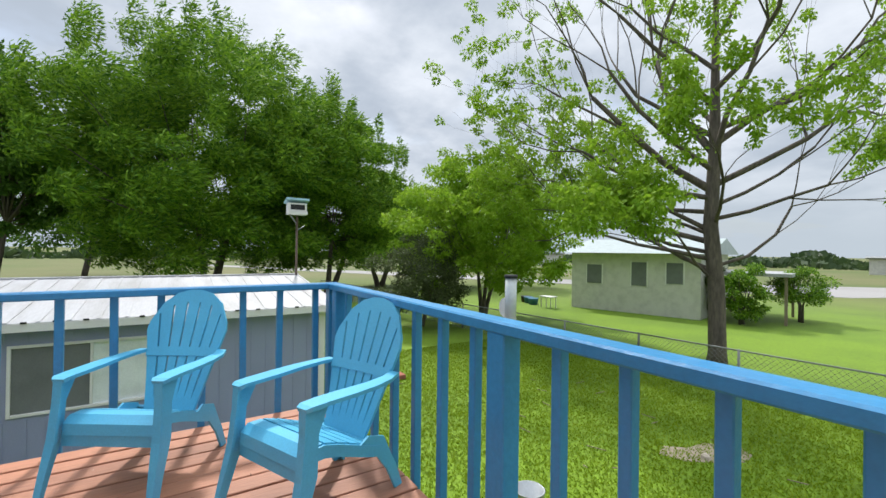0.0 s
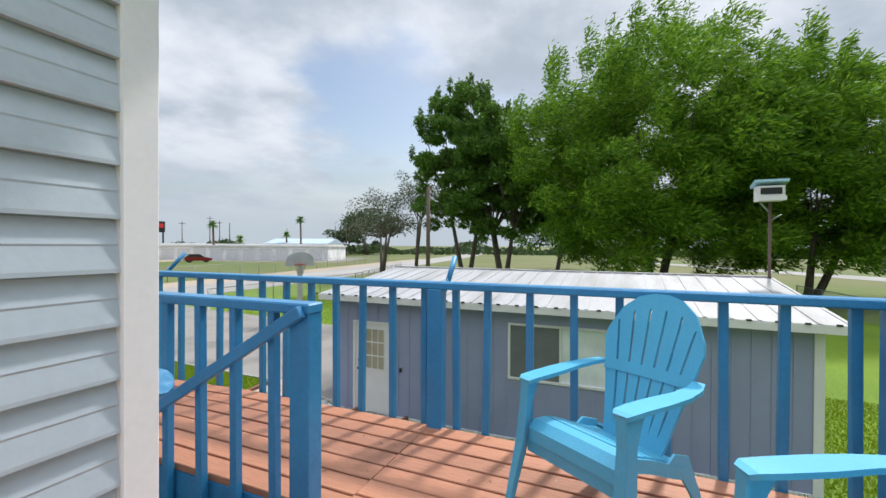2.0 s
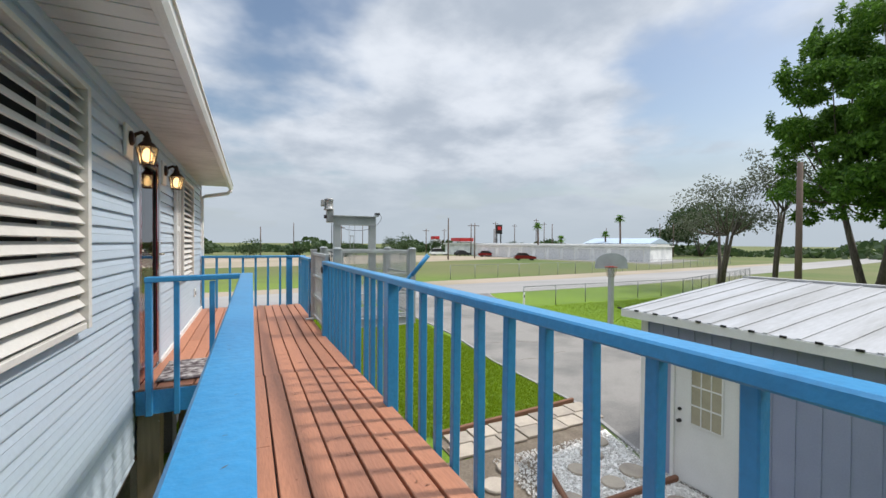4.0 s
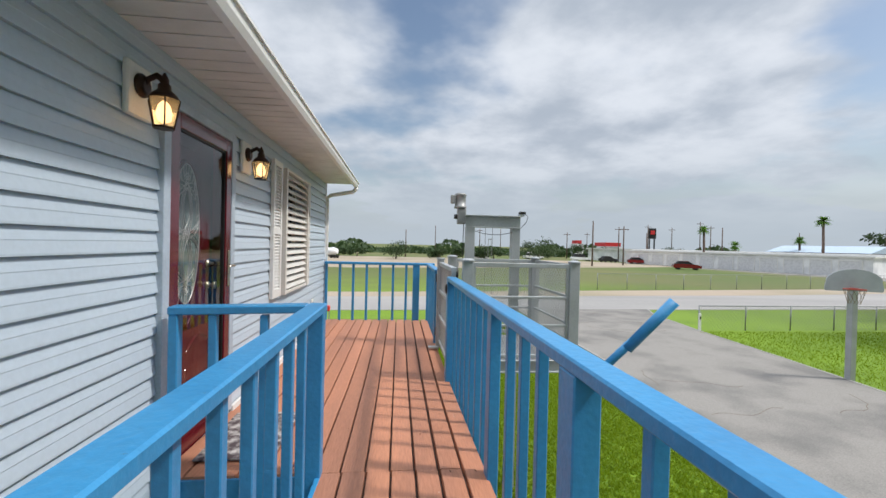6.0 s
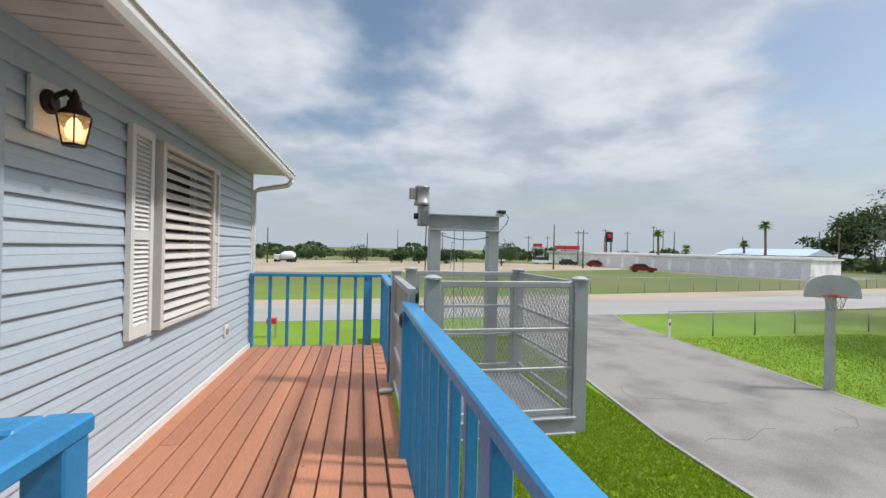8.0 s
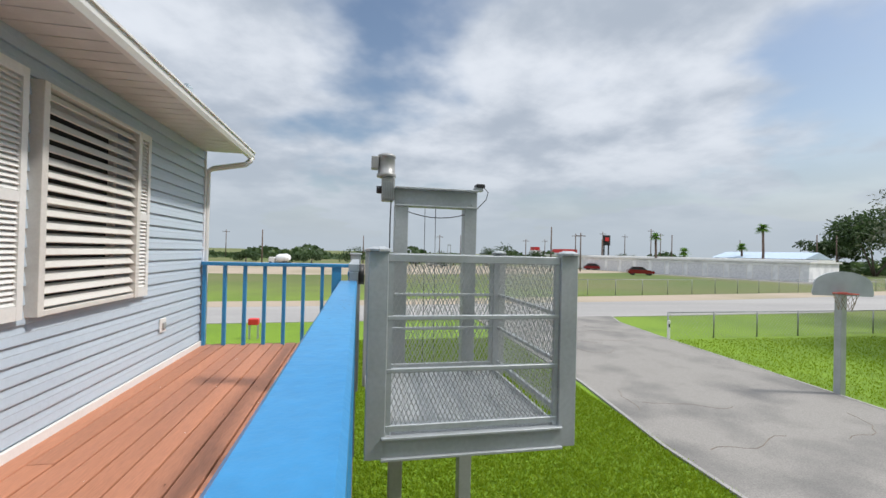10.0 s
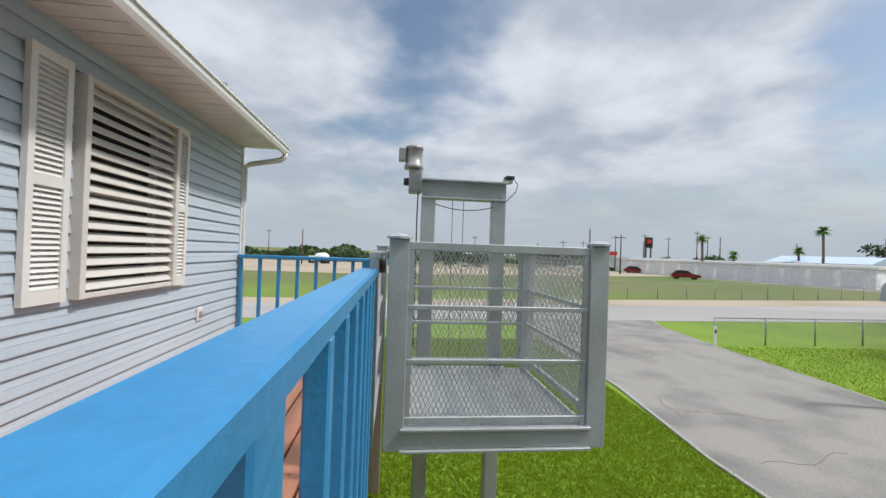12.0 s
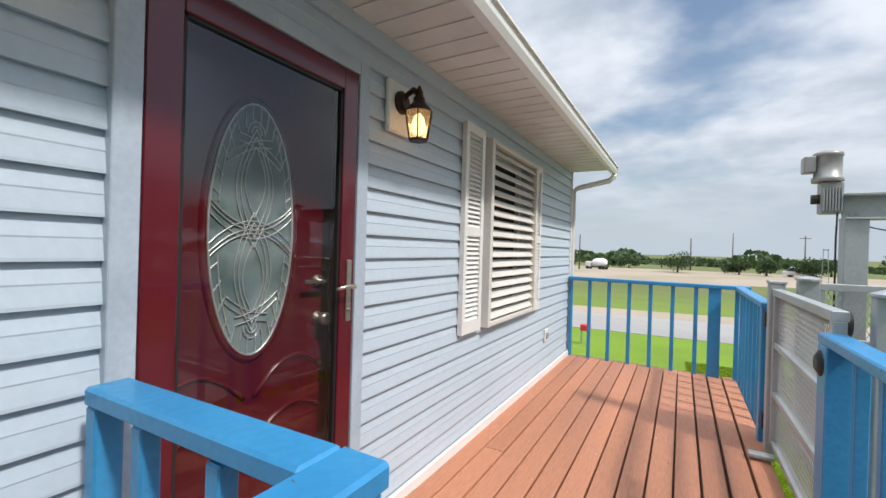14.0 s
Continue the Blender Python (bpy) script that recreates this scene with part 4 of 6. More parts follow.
part("brake_disc", lathe(B(), (2.10, 8.66, 1.74), [(0.03, 0), (0.03, 0.06)], 14), M_BLACK, gb)
sn = part("limit_switch", box(B(), 2.985, 8.60, 1.83, 3.065, 8.70, 1.865, 0.006), M_BLACK, lift, "black limit switch box")
part("switch_bracket", box(B(), 2.97, 8.61, 1.80, 3.05, 8.69, 1.83, 0.003), M_ALU, sn)
bm = B()
tube(bm, [(3.06, 8.62, 1.835), (3.10, 8.62, 1.79), (3.08, 8.62, 1.72), (3.0, 8.61, 1.64)] + [(2.3 + 0.7 * (1 - u), 8.61, 1.62 - 0.30 * (u * (1 - u)) - 0.02 * u) for u in [i / 8 for i in range(1, 9)]], 0.004, 5)
tube(bm, [(2.20, 8.61, 1.70), (2.195, 8.61, 1.5), (2.20, 8.61, 0.3)], 0.006, 5)
part("cable", bm, M_BLACK, lift)
for x in (2.52, 2.62):
    part("hoist_cable", tube(B(), [(x, 8.70, 1.63), (x, 8.64, 0.2)], 0.003, 5), M_BLACK, lift)
part("carriage", box(B(), 2.16, 8.53, 0.08, 3.02, 8.60, 0.16, 0.004), M_ALU, lift)

# gates between deck and lift
def gate(x, y0, y1, label, at):
    gt = thing("gate", at, label, "gate")
    z0, z1 = 0.05, 1.10
    part("hinge_post", box(box(B(), x - 0.045, y1 - 0.045, -0.02, x + 0.045, y1 + 0.045, 1.18, 0.004), x - 0.052, y1 - 0.052, 1.18, x + 0.052, y1 + 0.052, 1.20, 0.004), M_ALU, gt)
    part("latch_stile", box(B(), x - 0.025, y0, z0, x + 0.025, y0 + 0.045, z1, 0.003), M_ALU, gt)
    part("hinge_stile", box(B(), x - 0.025, y1 - 0.10, z0, x + 0.025, y1 - 0.05, z1, 0.003), M_ALU, gt)
    part("top_bar", box(B(), x - 0.03, y0, z1, x + 0.03, y1 - 0.045, z1 + 0.045, 0.003), M_ALU, gt)
    for z in (0.06, 0.40, 0.74):
        part("bar", box(B(), x - 0.022, y0 + 0.045, z, x + 0.022, y1 - 0.10, z + 0.035, 0.003), M_ALU, gt)
    part("mesh_panel", mesh_panel(B(), (x, y0 + 0.045, z0 + 0.02), (0, 1, 0), (0, 0, 1), y1 - y0 - 0.145, z1 - z0 - 0.02), M_MESH, gt, kind="stuff")
    for z in (0.12, 0.86):
        part("hinge", box(B(), x - 0.055, y1 + 0.045, z, x - 0.01, y1 + 0.10, z + 0.11, 0.004), M_BLACK, gt, "black hinge")
    return gt


gate(1.905, 7.30, 8.68, "grey metal gate with mesh infill between deck and lift", (1.905, 7.95, 0))
gl = thing("gate_latch", (1.88, 7.22, 0.9), "round black gate latch on the railing post", "latch")
bm = lathe(B(), (0, 0, 0), [(0.055, 0), (0.055, 0.04), (0.03, 0.055)], 16)
bm.transform(Matrix.Translation((1.865, 7.225, 0.93)) @ Matrix.Rotation(radians(-90), 4, "Y"))
part("housing", bm, M_BLACK, gl)
gl2 = thing("lift_latch", (2.0, 7.46, 1.1), "round black latch on the lift's corner post", "latch")
bm = lathe(B(), (0, 0, 0), [(0.06, 0), (0.06, 0.04), (0.03, 0.055)], 16)
bm.transform(Matrix.Translation((1.965, 7.42, 1.08)) @ Matrix.Rotation(radians(-90), 4, "Y"))
part("housing", bm, M_BLACK, gl2)
bk = thing("gate_stop", (1.80, 8.5, 0.0), "small grey metal bracket on the deck at the gate", "bracket")
part("plate", box(B(), 1.74, 8.40, 0.02, 1.88, 8.47, 0.045, 0.004), M_ALU, bk)


# chairs
def adirondack(pos, face, label):
    ch = thing("adirondack_chair", (0, 0, 0), label, "chair", "adirondack chairs")

    def bent(bm, rows, th):
        """A ribbon through rows of (left point, right point), th thick."""
        tops, bots = [], []
        for i, (a, b) in enumerate(rows):
            a, b = Vector(a), Vector(b)
            j = min(i + 1, len(rows) - 1); k = max(i - 1, 0)
            along = Vector(rows[j][0]) - Vector(rows[k][0])
            n = along.cross(b - a).normalized() * th / 2
            tops.append([bm.verts.new(p + n) for p in (a, b)]); bots.append([bm.verts.new(p - n) for p in (a, b)])
        for i in range(len(rows) - 1):
            t0, t1, b0, b1 = tops[i], tops[i + 1], bots[i], bots[i + 1]
            for f in ((t0[0], t0[1], t1[1], t1[0]), (b0[0], b1[0], b1[1], b0[1]), (t0[0], t1[0], b1[0], b0[0]), (t0[1], b0[1], b1[1], t1[1])):
                bm.faces.new(f).smooth = False
        bm.faces.new((tops[0][0], bots[0][0], bots[0][1], tops[0][1])); bm.faces.new((tops[-1][0], tops[-1][1], bots[-1][1], bots[-1][0]))
        return bm
    # seat slats run across
    prof = [(0.035, 0.315), (0.03, 0.365), (-0.01, 0.395), (-0.075, 0.394), (-0.089, 0.391), (-0.155, 0.372), (-0.168, 0.368), (-0.235, 0.344), (-0.248, 0.339), (-0.315, 0.314), (-0.328, 0.309), (-0.395, 0.286), (-0.41, 0.281), (-0.48, 0.262)]
    groups = (prof[0:4], prof[4:6], prof[6:8], prof[8:10], prof[10:12], prof[12:14])
    for g in groups:
        part("seat_slat", bent(B(), [((x, -0.255 + 0.0 * x, z), (x, 0.255, z)) for x, z in g], 0.014), M_CHAIR, ch)
    part("seat_rail", bent(B(), [((x, 0.262, z - 0.055), (x, 0.262, z)) for x, z in prof[1:]], 0.016), M_CHAIR, ch)
    part("seat_rail", bent(B(), [((x, -0.262, z), (x, -0.262, z - 0.055)) for x, z in prof[1:]], 0.016), M_CHAIR, ch)
    part("apron", bent(B(), [((0.028, -0.27, z), (0.028, 0.27, z)) for z in (0.26, 0.33)], 0.014), M_CHAIR, ch)
    # backrest: seven slats that fan out under an arched top
    def bx(z):
        return -0.43 - 0.30 * ((z - 0.24) / 0.71) ** 0.9

    def wide(z):
        u = min(1, max(0, (z - 0.24) / 0.60))
        return 0.160 + 0.155 * u ** 1.1

    def arch(f):
        return 0.955 - 0.19 * abs(f) ** 2.6
    n = 7
    for i in range(n):
        rows = []
        for s in (0, 0.12, 0.25, 0.4, 0.55, 0.68, 0.8, 0.88, 0.90, 0.95, 1.0):
            pq = []
            for k in (i, i + 1):
                f = -1 + 2 * k / n
                z = 0.25 + (arch(f) - 0.25) * s
                taper = 1.0 if s < 0.9 else 1 - 0.8 * (s - 0.9)
                y = f * wide(z) * taper
                gap = 0.0065 if 0.12 < s < 0.9 else 0.0
                gap = 0.0 if k in (0, n) else gap
                y += gap if k == i else -gap
                pq.append((bx(z) + 0.30 * y * y, y, z))
            rows.append(tuple(pq))
        part("back_slat", bent(B(), rows, 0.016), M_CHAIR, ch)
    w = wide(0.59)
    part("back_band", bent(B(), [((bx(0.565) + 0.008 + 0.30 * y * y, y, 0.565), (bx(0.615) + 0.008 + 0.30 * y * y, y, 0.615)) for y in [-w + 0.002 + (2 * w - 0.004) * s / 14 for s in range(15)]], 0.014), M_CHAIR, ch)
    for sg in (-1, 1):
        rows = []
        for x, z, yi, yo in ((0.058, 0.580, 0.240, 0.305), (0.035, 0.588, 0.228, 0.322), (-0.05, 0.590, 0.228, 0.330), (-0.20, 0.590, 0.240, 0.345), (-0.35, 0.590, 0.262, 0.350), (-0.48, 0.592, 0.262, 0.335), (-0.58, 0.596, 0.240, 0.300)):
            a, b = (x, sg * yi, z), (x, sg * yo, z)
            rows.append((a, b) if sg > 0 else (b, a))
        part("armrest", bent(B(), rows, 0.018), M_CHAIR, ch)
        # front leg: a tapering channel
        bm = B()
        bent(bm, [((0.145, sg * 0.312, 0.0), (0.105, sg * 0.312, 0.0)), ((0.120, sg * 0.308, 0.12), (0.065, sg * 0.308, 0.12)), ((0.075, sg * 0.304, 0.30), (-0.005, sg * 0.304, 0.30)), ((0.052, sg * 0.298, 0.47), (-0.015, sg * 0.298, 0.47)), ((0.048, sg * 0.294, 0.582), (-0.075, sg * 0.294, 0.582))], 0.014)
        bent(bm, [((0.148, sg * 0.284, 0.0), (0.148, sg * 0.318, 0.0)), ((0.122, sg * 0.276, 0.12), (0.122, sg * 0.314, 0.12)), ((0.076, sg * 0.262, 0.30), (0.076, sg * 0.310, 0.30)), ((0.054, sg * 0.258, 0.47), (0.054, sg * 0.304, 0.47)), ((0.050, sg * 0.250, 0.580), (0.050, sg * 0.300, 0.580))], 0.014)
        part("front_leg", bm, M_CHAIR, ch)
        bm = B()
        bent(bm, [((-0.60, sg * 0.262, 0.0), (-0.655, sg * 0.262, 0.0)), ((-0.53, sg * 0.262, 0.12), (-0.60, sg * 0.262, 0.12)), ((-0.40, sg * 0.258, 0.27), (-0.50, sg * 0.258, 0.30)), ((-0.30, sg * 0.258, 0.30), (-0.38, sg * 0.258, 0.335))], 0.014)
        bent(bm, [((-0.655, sg * 0.222, 0.0), (-0.655, sg * 0.266, 0.0)), ((-0.60, sg * 0.212, 0.12), (-0.60, sg * 0.266, 0.12)), ((-0.50, sg * 0.205, 0.28), (-0.50, sg * 0.262, 0.28))], 0.014)
        part("rear_leg", bm, M_CHAIR, ch)
    for o in ch.children:
        o.data.transform(Matrix.Diagonal((0.875, 0.86, 0.975, 1)))
    ch.location = pos
    ch.rotation_euler = (0, 0, radians(face))
    return ch


adirondack((1.17, 0.42, deck_z(0) + 0.001), 146.5, "light blue plastic adirondack chair with its back to the outer railing")
adirondack((0.55, -0.185, deck_z(0) + 0.001), 113, "light blue plastic adirondack chair facing the walkway by the railing")

# seed feeder hanging outside the south railing
fd = thing("bird_feeder", (0.14, -1.06, 0.95), "clear tube bird feeder with a side scoop outside the south railing", "bird feeder")
part("tube", tube(B(), [(0.13, -1.08, 1.0), (0.13, -1.08, 1.20)], 0.026, 12), mat("feeder_plastic", (0.62, 0.64, 0.62), 0.25), fd)
part("lid", tube(B(), [(0.13, -1.08, 1.20), (0.13, -1.08, 1.215)], 0.03, 12), M_BLACK, fd)
part("tray", box(B(), 0.095, -1.12, 0.985, 0.215, -1.05, 1.005, 0.004), M_WHITE, fd)
bm = lathe(B(), (0, 0, 0), [(0.045, 0), (0.045, 0.012)], 14)
bm.transform(Matrix.Translation((0.185, -1.09, 1.06)) @ Matrix.Rotation(radians(90), 4, "X") @ Matrix.Scale(0.8, 4, (1, 0, 0)))
part("scoop", bm, M_WHITE, fd)
part("bracket", box(B(), 0.08, -1.09, 0.98, 0.095, -0.95, 1.0), M_WHITE, fd)

fd.location.x -= 0.07
fd.location.z += 0.02

# shed
SX0, SX1, SY0, SY1 = 6.30, 12.1, -2.16, 5.60
SZ0, SZE, SZR = -1.95, 0.27, 0.71
shed = thing("shed", (8.8, 1.8, GROUND), "lilac-grey metal shed with a white corrugated roof, beside the driveway", "shed")
for a0, a1, z0, z1 in ((SY0, 0.29, SZ0, SZE), (2.0, 4.16, SZ0, SZE), (5.11, SY1, SZ0, SZE), (0.29, 2.0, SZ0, -0.93), (0.29, 2.0, 0.02, SZE), (4.16, 5.11, -0.17, SZE)):
    part("wall_panel", box(B(), SX0, a0, z0, SX0 + 0.08, a1, z1), M_SHED, shed)
bm = B()
y = SY0 + 0.05
while y < SY1 - 0.05:
    for a, b, lo, hi in ((0.29, 2.0, -0.93, 0.02), (4.16, 5.11, -9, -0.17)):
        if a - 0.04 < y < b + 0.04:
            if lo > -5:
                box(bm, SX0 - 0.012, y, SZ0, SX0, y + 0.035, lo - 0.04)
            box(bm, SX0 - 0.012, y, hi + 0.04, SX0, y + 0.035, SZE - 0.02)
            break
    else:
        box(bm, SX0 - 0.012, y, SZ0, SX0, y + 0.035, SZE - 0.02)
    y += 0.23
part("wall_rib", bm, M_SHED, shed, kind="stuff")
for (a, b) in ((SY0, SY0 + 0.08), (SY1 - 0.08, SY1)):
    bm = B(); prism(bm, [(SX0 + 0.08, a), (SX1, a), (SX1, b), (SX0 + 0.08, b)], SZ0, SZE)
    part("side_wall", bm, M_SHED, shed)
bm = B(); box(bm, SX1 - 0.08, SY0 + 0.08, SZ0, SX1, SY1 - 0.08, SZE)
part("rear_wall", bm, M_SHED, shed)
bm = B(); box(bm, SX0 + 0.02, SY0 + 0.02, GROUND, SX1 - 0.02, SY1 - 0.02, SZ0)
part("plinth", bm, M_CONC, shed, "concrete plinth")
bm = B()
xr = 9.2
prof = [(SX0 - 0.22, 0.32), (SX0 - 0.22, 0.34), (xr, SZR + 0.02), (SX1 + 0.22, 0.34), (SX1 + 0.22, 0.32), (xr, SZR)]
rings = [[bm.verts.new((x, y, z)) for x, z in prof] for y in (SY0 - 0.22, SY1 + 0.20)]
for i in range(6):
    bm.faces.new((rings[0][i], rings[0][(i + 1) % 6], rings[1][(i + 1) % 6], rings[1][i]))
bm.faces.new(rings[0]); bm.faces.new(rings[1][::-1])
part("roof_sheet", bm, M_ROOF, shed)
bm = B(); y = SY0 - 0.2
while y < SY1 + 0.2:
    for sgn, xe in ((1, SX0 - 0.22), (-1, SX1 + 0.22)):
        beam(bm, (xe, y, 0.348), (xr, y, SZR + 0.028), 0.045, 0.008, 0.0)
    y += 0.31
part("roof_rib", bm, M_ROOF, shed, kind="stuff")
bm = B(); beam(bm, (xr, SY0 - 0.22, SZR + 0.03), (xr, SY1 + 0.20, SZR + 0.03), 0.16, 0.03)
part("ridge_cap", bm, M_ROOF, shed)
bm = B(); box(bm, SX0 - 0.235, SY0 - 0.22, 0.225, SX0 - 0.215, SY1 + 0.2, 0.332)
part("fascia", bm, M_WHITE, shed, "white fascia board")
bm = B(); box(bm, SX0 - 0.215, SY0 - 0.1, 0.245, SX0 - 0.001, SY1 + 0.1, 0.255)
part("eave", bm, M_SHED, shed)
for (a, b) in ((SY0 - 0.01, SY0 + 0.10), (SY1 - 0.10, SY1 + 0.01)):
    bm = B(); box(bm, SX0 - 0.022, a, SZ0, SX0 + 0.09, b, SZE - 0.01)
    part("corner_trim", bm, M_WHITE, shed)
for z in (SZ0,):
    bm = B(); box(bm, SX0 - 0.02, SY0 + 0.1, z - 0.01, SX0 - 0.0, 4.14, z + 0.03)
    part("base_flashing", bm, M_WHITE, shed)
bm = B(); y = SY0 - 0.2
while y < SY1 + 0.2:
    box(bm, SX0 - 0.25, y + 0.1, 0.332, SX0 - 0.225, y + 0.16, 0.356); y += 0.31
part("roof_closure", bm, M_BLACK, shed, kind="stuff")
wn = part("window", box(B(), SX0 + 0.03, 0.33, -0.89, SX0 + 0.04, 1.96, -0.02), M_BLIND, shed, "sliding window with a pale blind and a grey insect screen")
bm = B()
for (a, b, c, d) in ((0.29, -0.93, 0.33, 0.02), (1.96, -0.93, 2.0, 0.02), (0.33, -0.93, 1.96, -0.89), (0.33, -0.02, 1.96, 0.02), (1.13, -0.89, 1.16, -0.02)):
    box(bm, SX0 - 0.02, a, b, SX0 + 0.05, c, d, 0.003)
part("window_frame", bm, M_WHITE, wn)
part("screen", box(B(), SX0 + 0.005, 1.16, -0.89, SX0 + 0.01, 1.96, -0.02), M_SCREEN, wn, "grey insect screen")
dr = part("door", box(B(), SX0 + 0.0, 4.21, -1.93, SX0 + 0.04, 5.06, -0.21, 0.003), M_WHITE, shed, "white door with a nine-pane window")
bm = B()
box(bm, SX0 - 0.03, 4.16, -1.95, SX0 + 0.02, 4.21, -0.17); box(bm, SX0 - 0.03, 5.06, -1.95, SX0 + 0.02, 5.11, -0.17); box(bm, SX0 - 0.03, 4.21, -0.21, SX0 + 0.02, 5.06, -0.17)
part("door_frame", bm, M_WHITE, dr)
part("pane", box(B(), SX0 - 0.004, 4.42, -1.08, SX0, 4.82, -0.32), mat("curtained_glass", (0.42, 0.38, 0.28), 0.25), dr, "glass with a tan curtain behind")
bm = B()
box(bm, SX0 - 0.014, 4.40, -1.10, SX0 - 0.005, 4.42, -0.30); box(bm, SX0 - 0.014, 4.82, -1.10, SX0 - 0.005, 4.84, -0.30)
for k in range(4):
    z = -1.09 + k * 0.26
    box(bm, SX0 - 0.013, 4.42, z - 0.01, SX0 - 0.005, 4.82, z + 0.01)
for k in range(1, 3):
    yy = 4.42 + k * 0.133
    box(bm, SX0 - 0.012, yy - 0.006, -1.08, SX0 - 0.0045, yy + 0.006, -0.32)
part("muntin", bm, M_WHITE, dr)
part("knob", tube(B(), [(SX0, 4.98, -1.10), (SX0 - 0.05, 4.98, -1.10)], 0.025, 10), M_BLACK, dr)
part("deadbolt", tube(B(), [(SX0, 4.98, -0.94), (SX0 - 0.03, 4.98, -0.94)], 0.022, 10), M_BLACK, dr)
for zz in (-0.5, -1.1, -1.6):
    part("hinge", box(B(), SX0 - 0.012, 4.205, zz, SX0 - 0.002, 4.22, zz + 0.09), M_BLACK, dr)
bx_ = one("switch_box", box(B(), SX0 - 0.03, 4.03, -1.08, SX0, 4.07, -1.0, 0.003), M_BLACK, "small black switch box on the shed wall", "switch", (SX0, 4.05, -1.04))

# garden beds between deck and shed, and in the stair opening
structure("garden_bed", prism(B(), [(1.9, 3.0), (6.3, 3.9), (6.3, 5.6), (6.8, 7.2), (3.9, 6.7), (1.9, 6.9)], GROUND, GROUND + 0.012), M_SOIL, "bare soil bed")
structure("gravel_bed", prism(B(), [(4.1, 4.2), (6.25, 4.0), (6.25, 5.5), (6.6, 6.6), (4.9, 6.2), (4.4, 5.6)], GROUND, GROUND + 0.03), M_GRAVEL, "white gravel bed with stepping stones")
structure("pavement_path", prism(B(), [(3.7, 6.7), (6.95, 7.3), (6.95, 7.75), (3.7, 7.45)], GROUND, GROUND + 0.02), M_SOIL, "bedding under the stone path")
rs = random.Random(9)
for i in range(7):
    x = 3.75 + i * 0.46
    for j in (0, 1):
        y0 = 6.72 + 0.085 * (x - 3.7) + j * 0.40
        one("paving_slab", box(B(), x + j * 0.1, y0, GROUND + 0.02, x + j * 0.1 + 0.43, y0 + 0.36, GROUND + 0.055 + rs.uniform(0, 0.01), 0.008), M_STONE, "pale tan stone slab laid in the path", "paving slab", (x, y0, GROUND + 0.02), "stone path slabs")
for (x, y) in ((4.6, 5.2), (5.0, 4.9), (5.4, 5.3), (5.2, 5.75), (5.8, 4.6), (5.9, 5.4), (5.7, 6.0), (6.1, 6.3), (4.3, 6.2), (3.9, 5.9), (4.0, 5.3), (3.4, 6.1), (3.3, 5.4), (3.6, 4.8), (4.6, 4.4), (5.2, 4.35)):
    r = rs.uniform(0.15, 0.20)
    one("stepping_stone", lathe(B(), (x, y, GROUND + 0.012), [(r, 0), (r, 0.035), (r * 0.93, 0.05)], 12), M_STONE, "round tan stepping stone set in gravel", "stepping stone", (x, y, GROUND + 0.012), "stepping stones")
bm = B()
for a, b in (((3.7, 7.55), (7.0, 7.85)), ((4.9, 6.2), (4.1, 4.15)), ((4.9, 5.0), (6.28, 5.0)), ((4.2, 4.1), (6.28, 3.9))):
    one("edging_log", beam(B(), (*a, GROUND + 0.05), (*b, GROUND + 0.05), 0.07, 0.10, 0.015), M_LOG, "reddish timber edging along the garden bed", "edging", (*a, GROUND), "timber edging")
v = np.random.default_rng(4)
P = []
for _ in range(5200):
    x, y = v.uniform(4.2, 6.5), v.uniform(4.1, 6.5)
    P.append((x, y))


def pebbles(name, pts, z, size, label, material):
    rg = np.random.default_rng(8)
    n = len(pts)
    out = np.empty((n * 3, 4, 3))
    for i, (x, y) in enumerate(pts):
        s = size * rg.uniform(0.5, 1.3); a = rg.uniform(0, 3.14); c, d = math.cos(a) * s, math.sin(a) * s
        t = (x, y, z + s * 0.7)
        q = [(x + c, y + d, z), (x - d, y + c, z), (x - c, y - d, z), (x + d, y - c, z)]
        out[3 * i] = (q[0], q[1], (x - d * .4, y + c * .4, t[2]), (x + c * .4, y + d * .4, t[2]))
        out[3 * i + 1] = (q[2], q[3], (x + d * .4, y - c * .4, t[2]), (x - c * .4, y - d * .4, t[2]))
        out[3 * i + 2] = (((x + c * .4, y + d * .4, t[2])), (x - d * .4, y + c * .4, t[2]), (x - c * .4, y - d * .4, t[2]), (x + d * .4, y - c * .4, t[2]))
    return tagged(quads(name, out.reshape(-1, 3).astype(np.float32), material, None, label), label, "gravel", "", "stuff")


pebbles("white_pebbles", P, GROUND + 0.03, 0.022, "loose white and grey pebbles in the bed", M_GRAVEL)
structure("garden_strip", prism(B(), [(-0.2, 5.8), (0.95, 5.8), (1.15, 9.15), (-0.2, 9.15)], GROUND, GROUND + 0.02), M_GRAVEL, "gravel strip beside the house")
pebbles("strip_pebbles", [(v.uniform(-0.1, 0.9), v.uniform(5.9, 9.05)) for _ in range(2400)], GROUND + 0.02, 0.022, "loose pale pebbles beside the house", M_GRAVEL)
for i in range(6):
    for j in range(2):
        x, y = 0.72 + j * 0.24 + rs.uniform(-0.02, 0.02), 7.2 + i * 0.30
        one("garden_block", box(B(), x, y, GROUND + 0.02, x + 0.21, y + 0.24, GROUND + 0.09 + rs.uniform(0, 0.04), 0.012), M_STONE, "rough tan stone block beside the gravel strip", "stone block", (x, y, GROUND), "garden blocks")
for (x, y) in ((0.95, 6.9), (0.92, 6.5), (0.95, 6.1)):
    one("round_stone", lathe(B(), (x, y, GROUND + 0.02), [(0.14, 0), (0.14, 0.05), (0.12, 0.065)], 12), M_STONE, "round grey stepping stone beside the brick path", "stepping stone", (x, y, GROUND), "round stones")
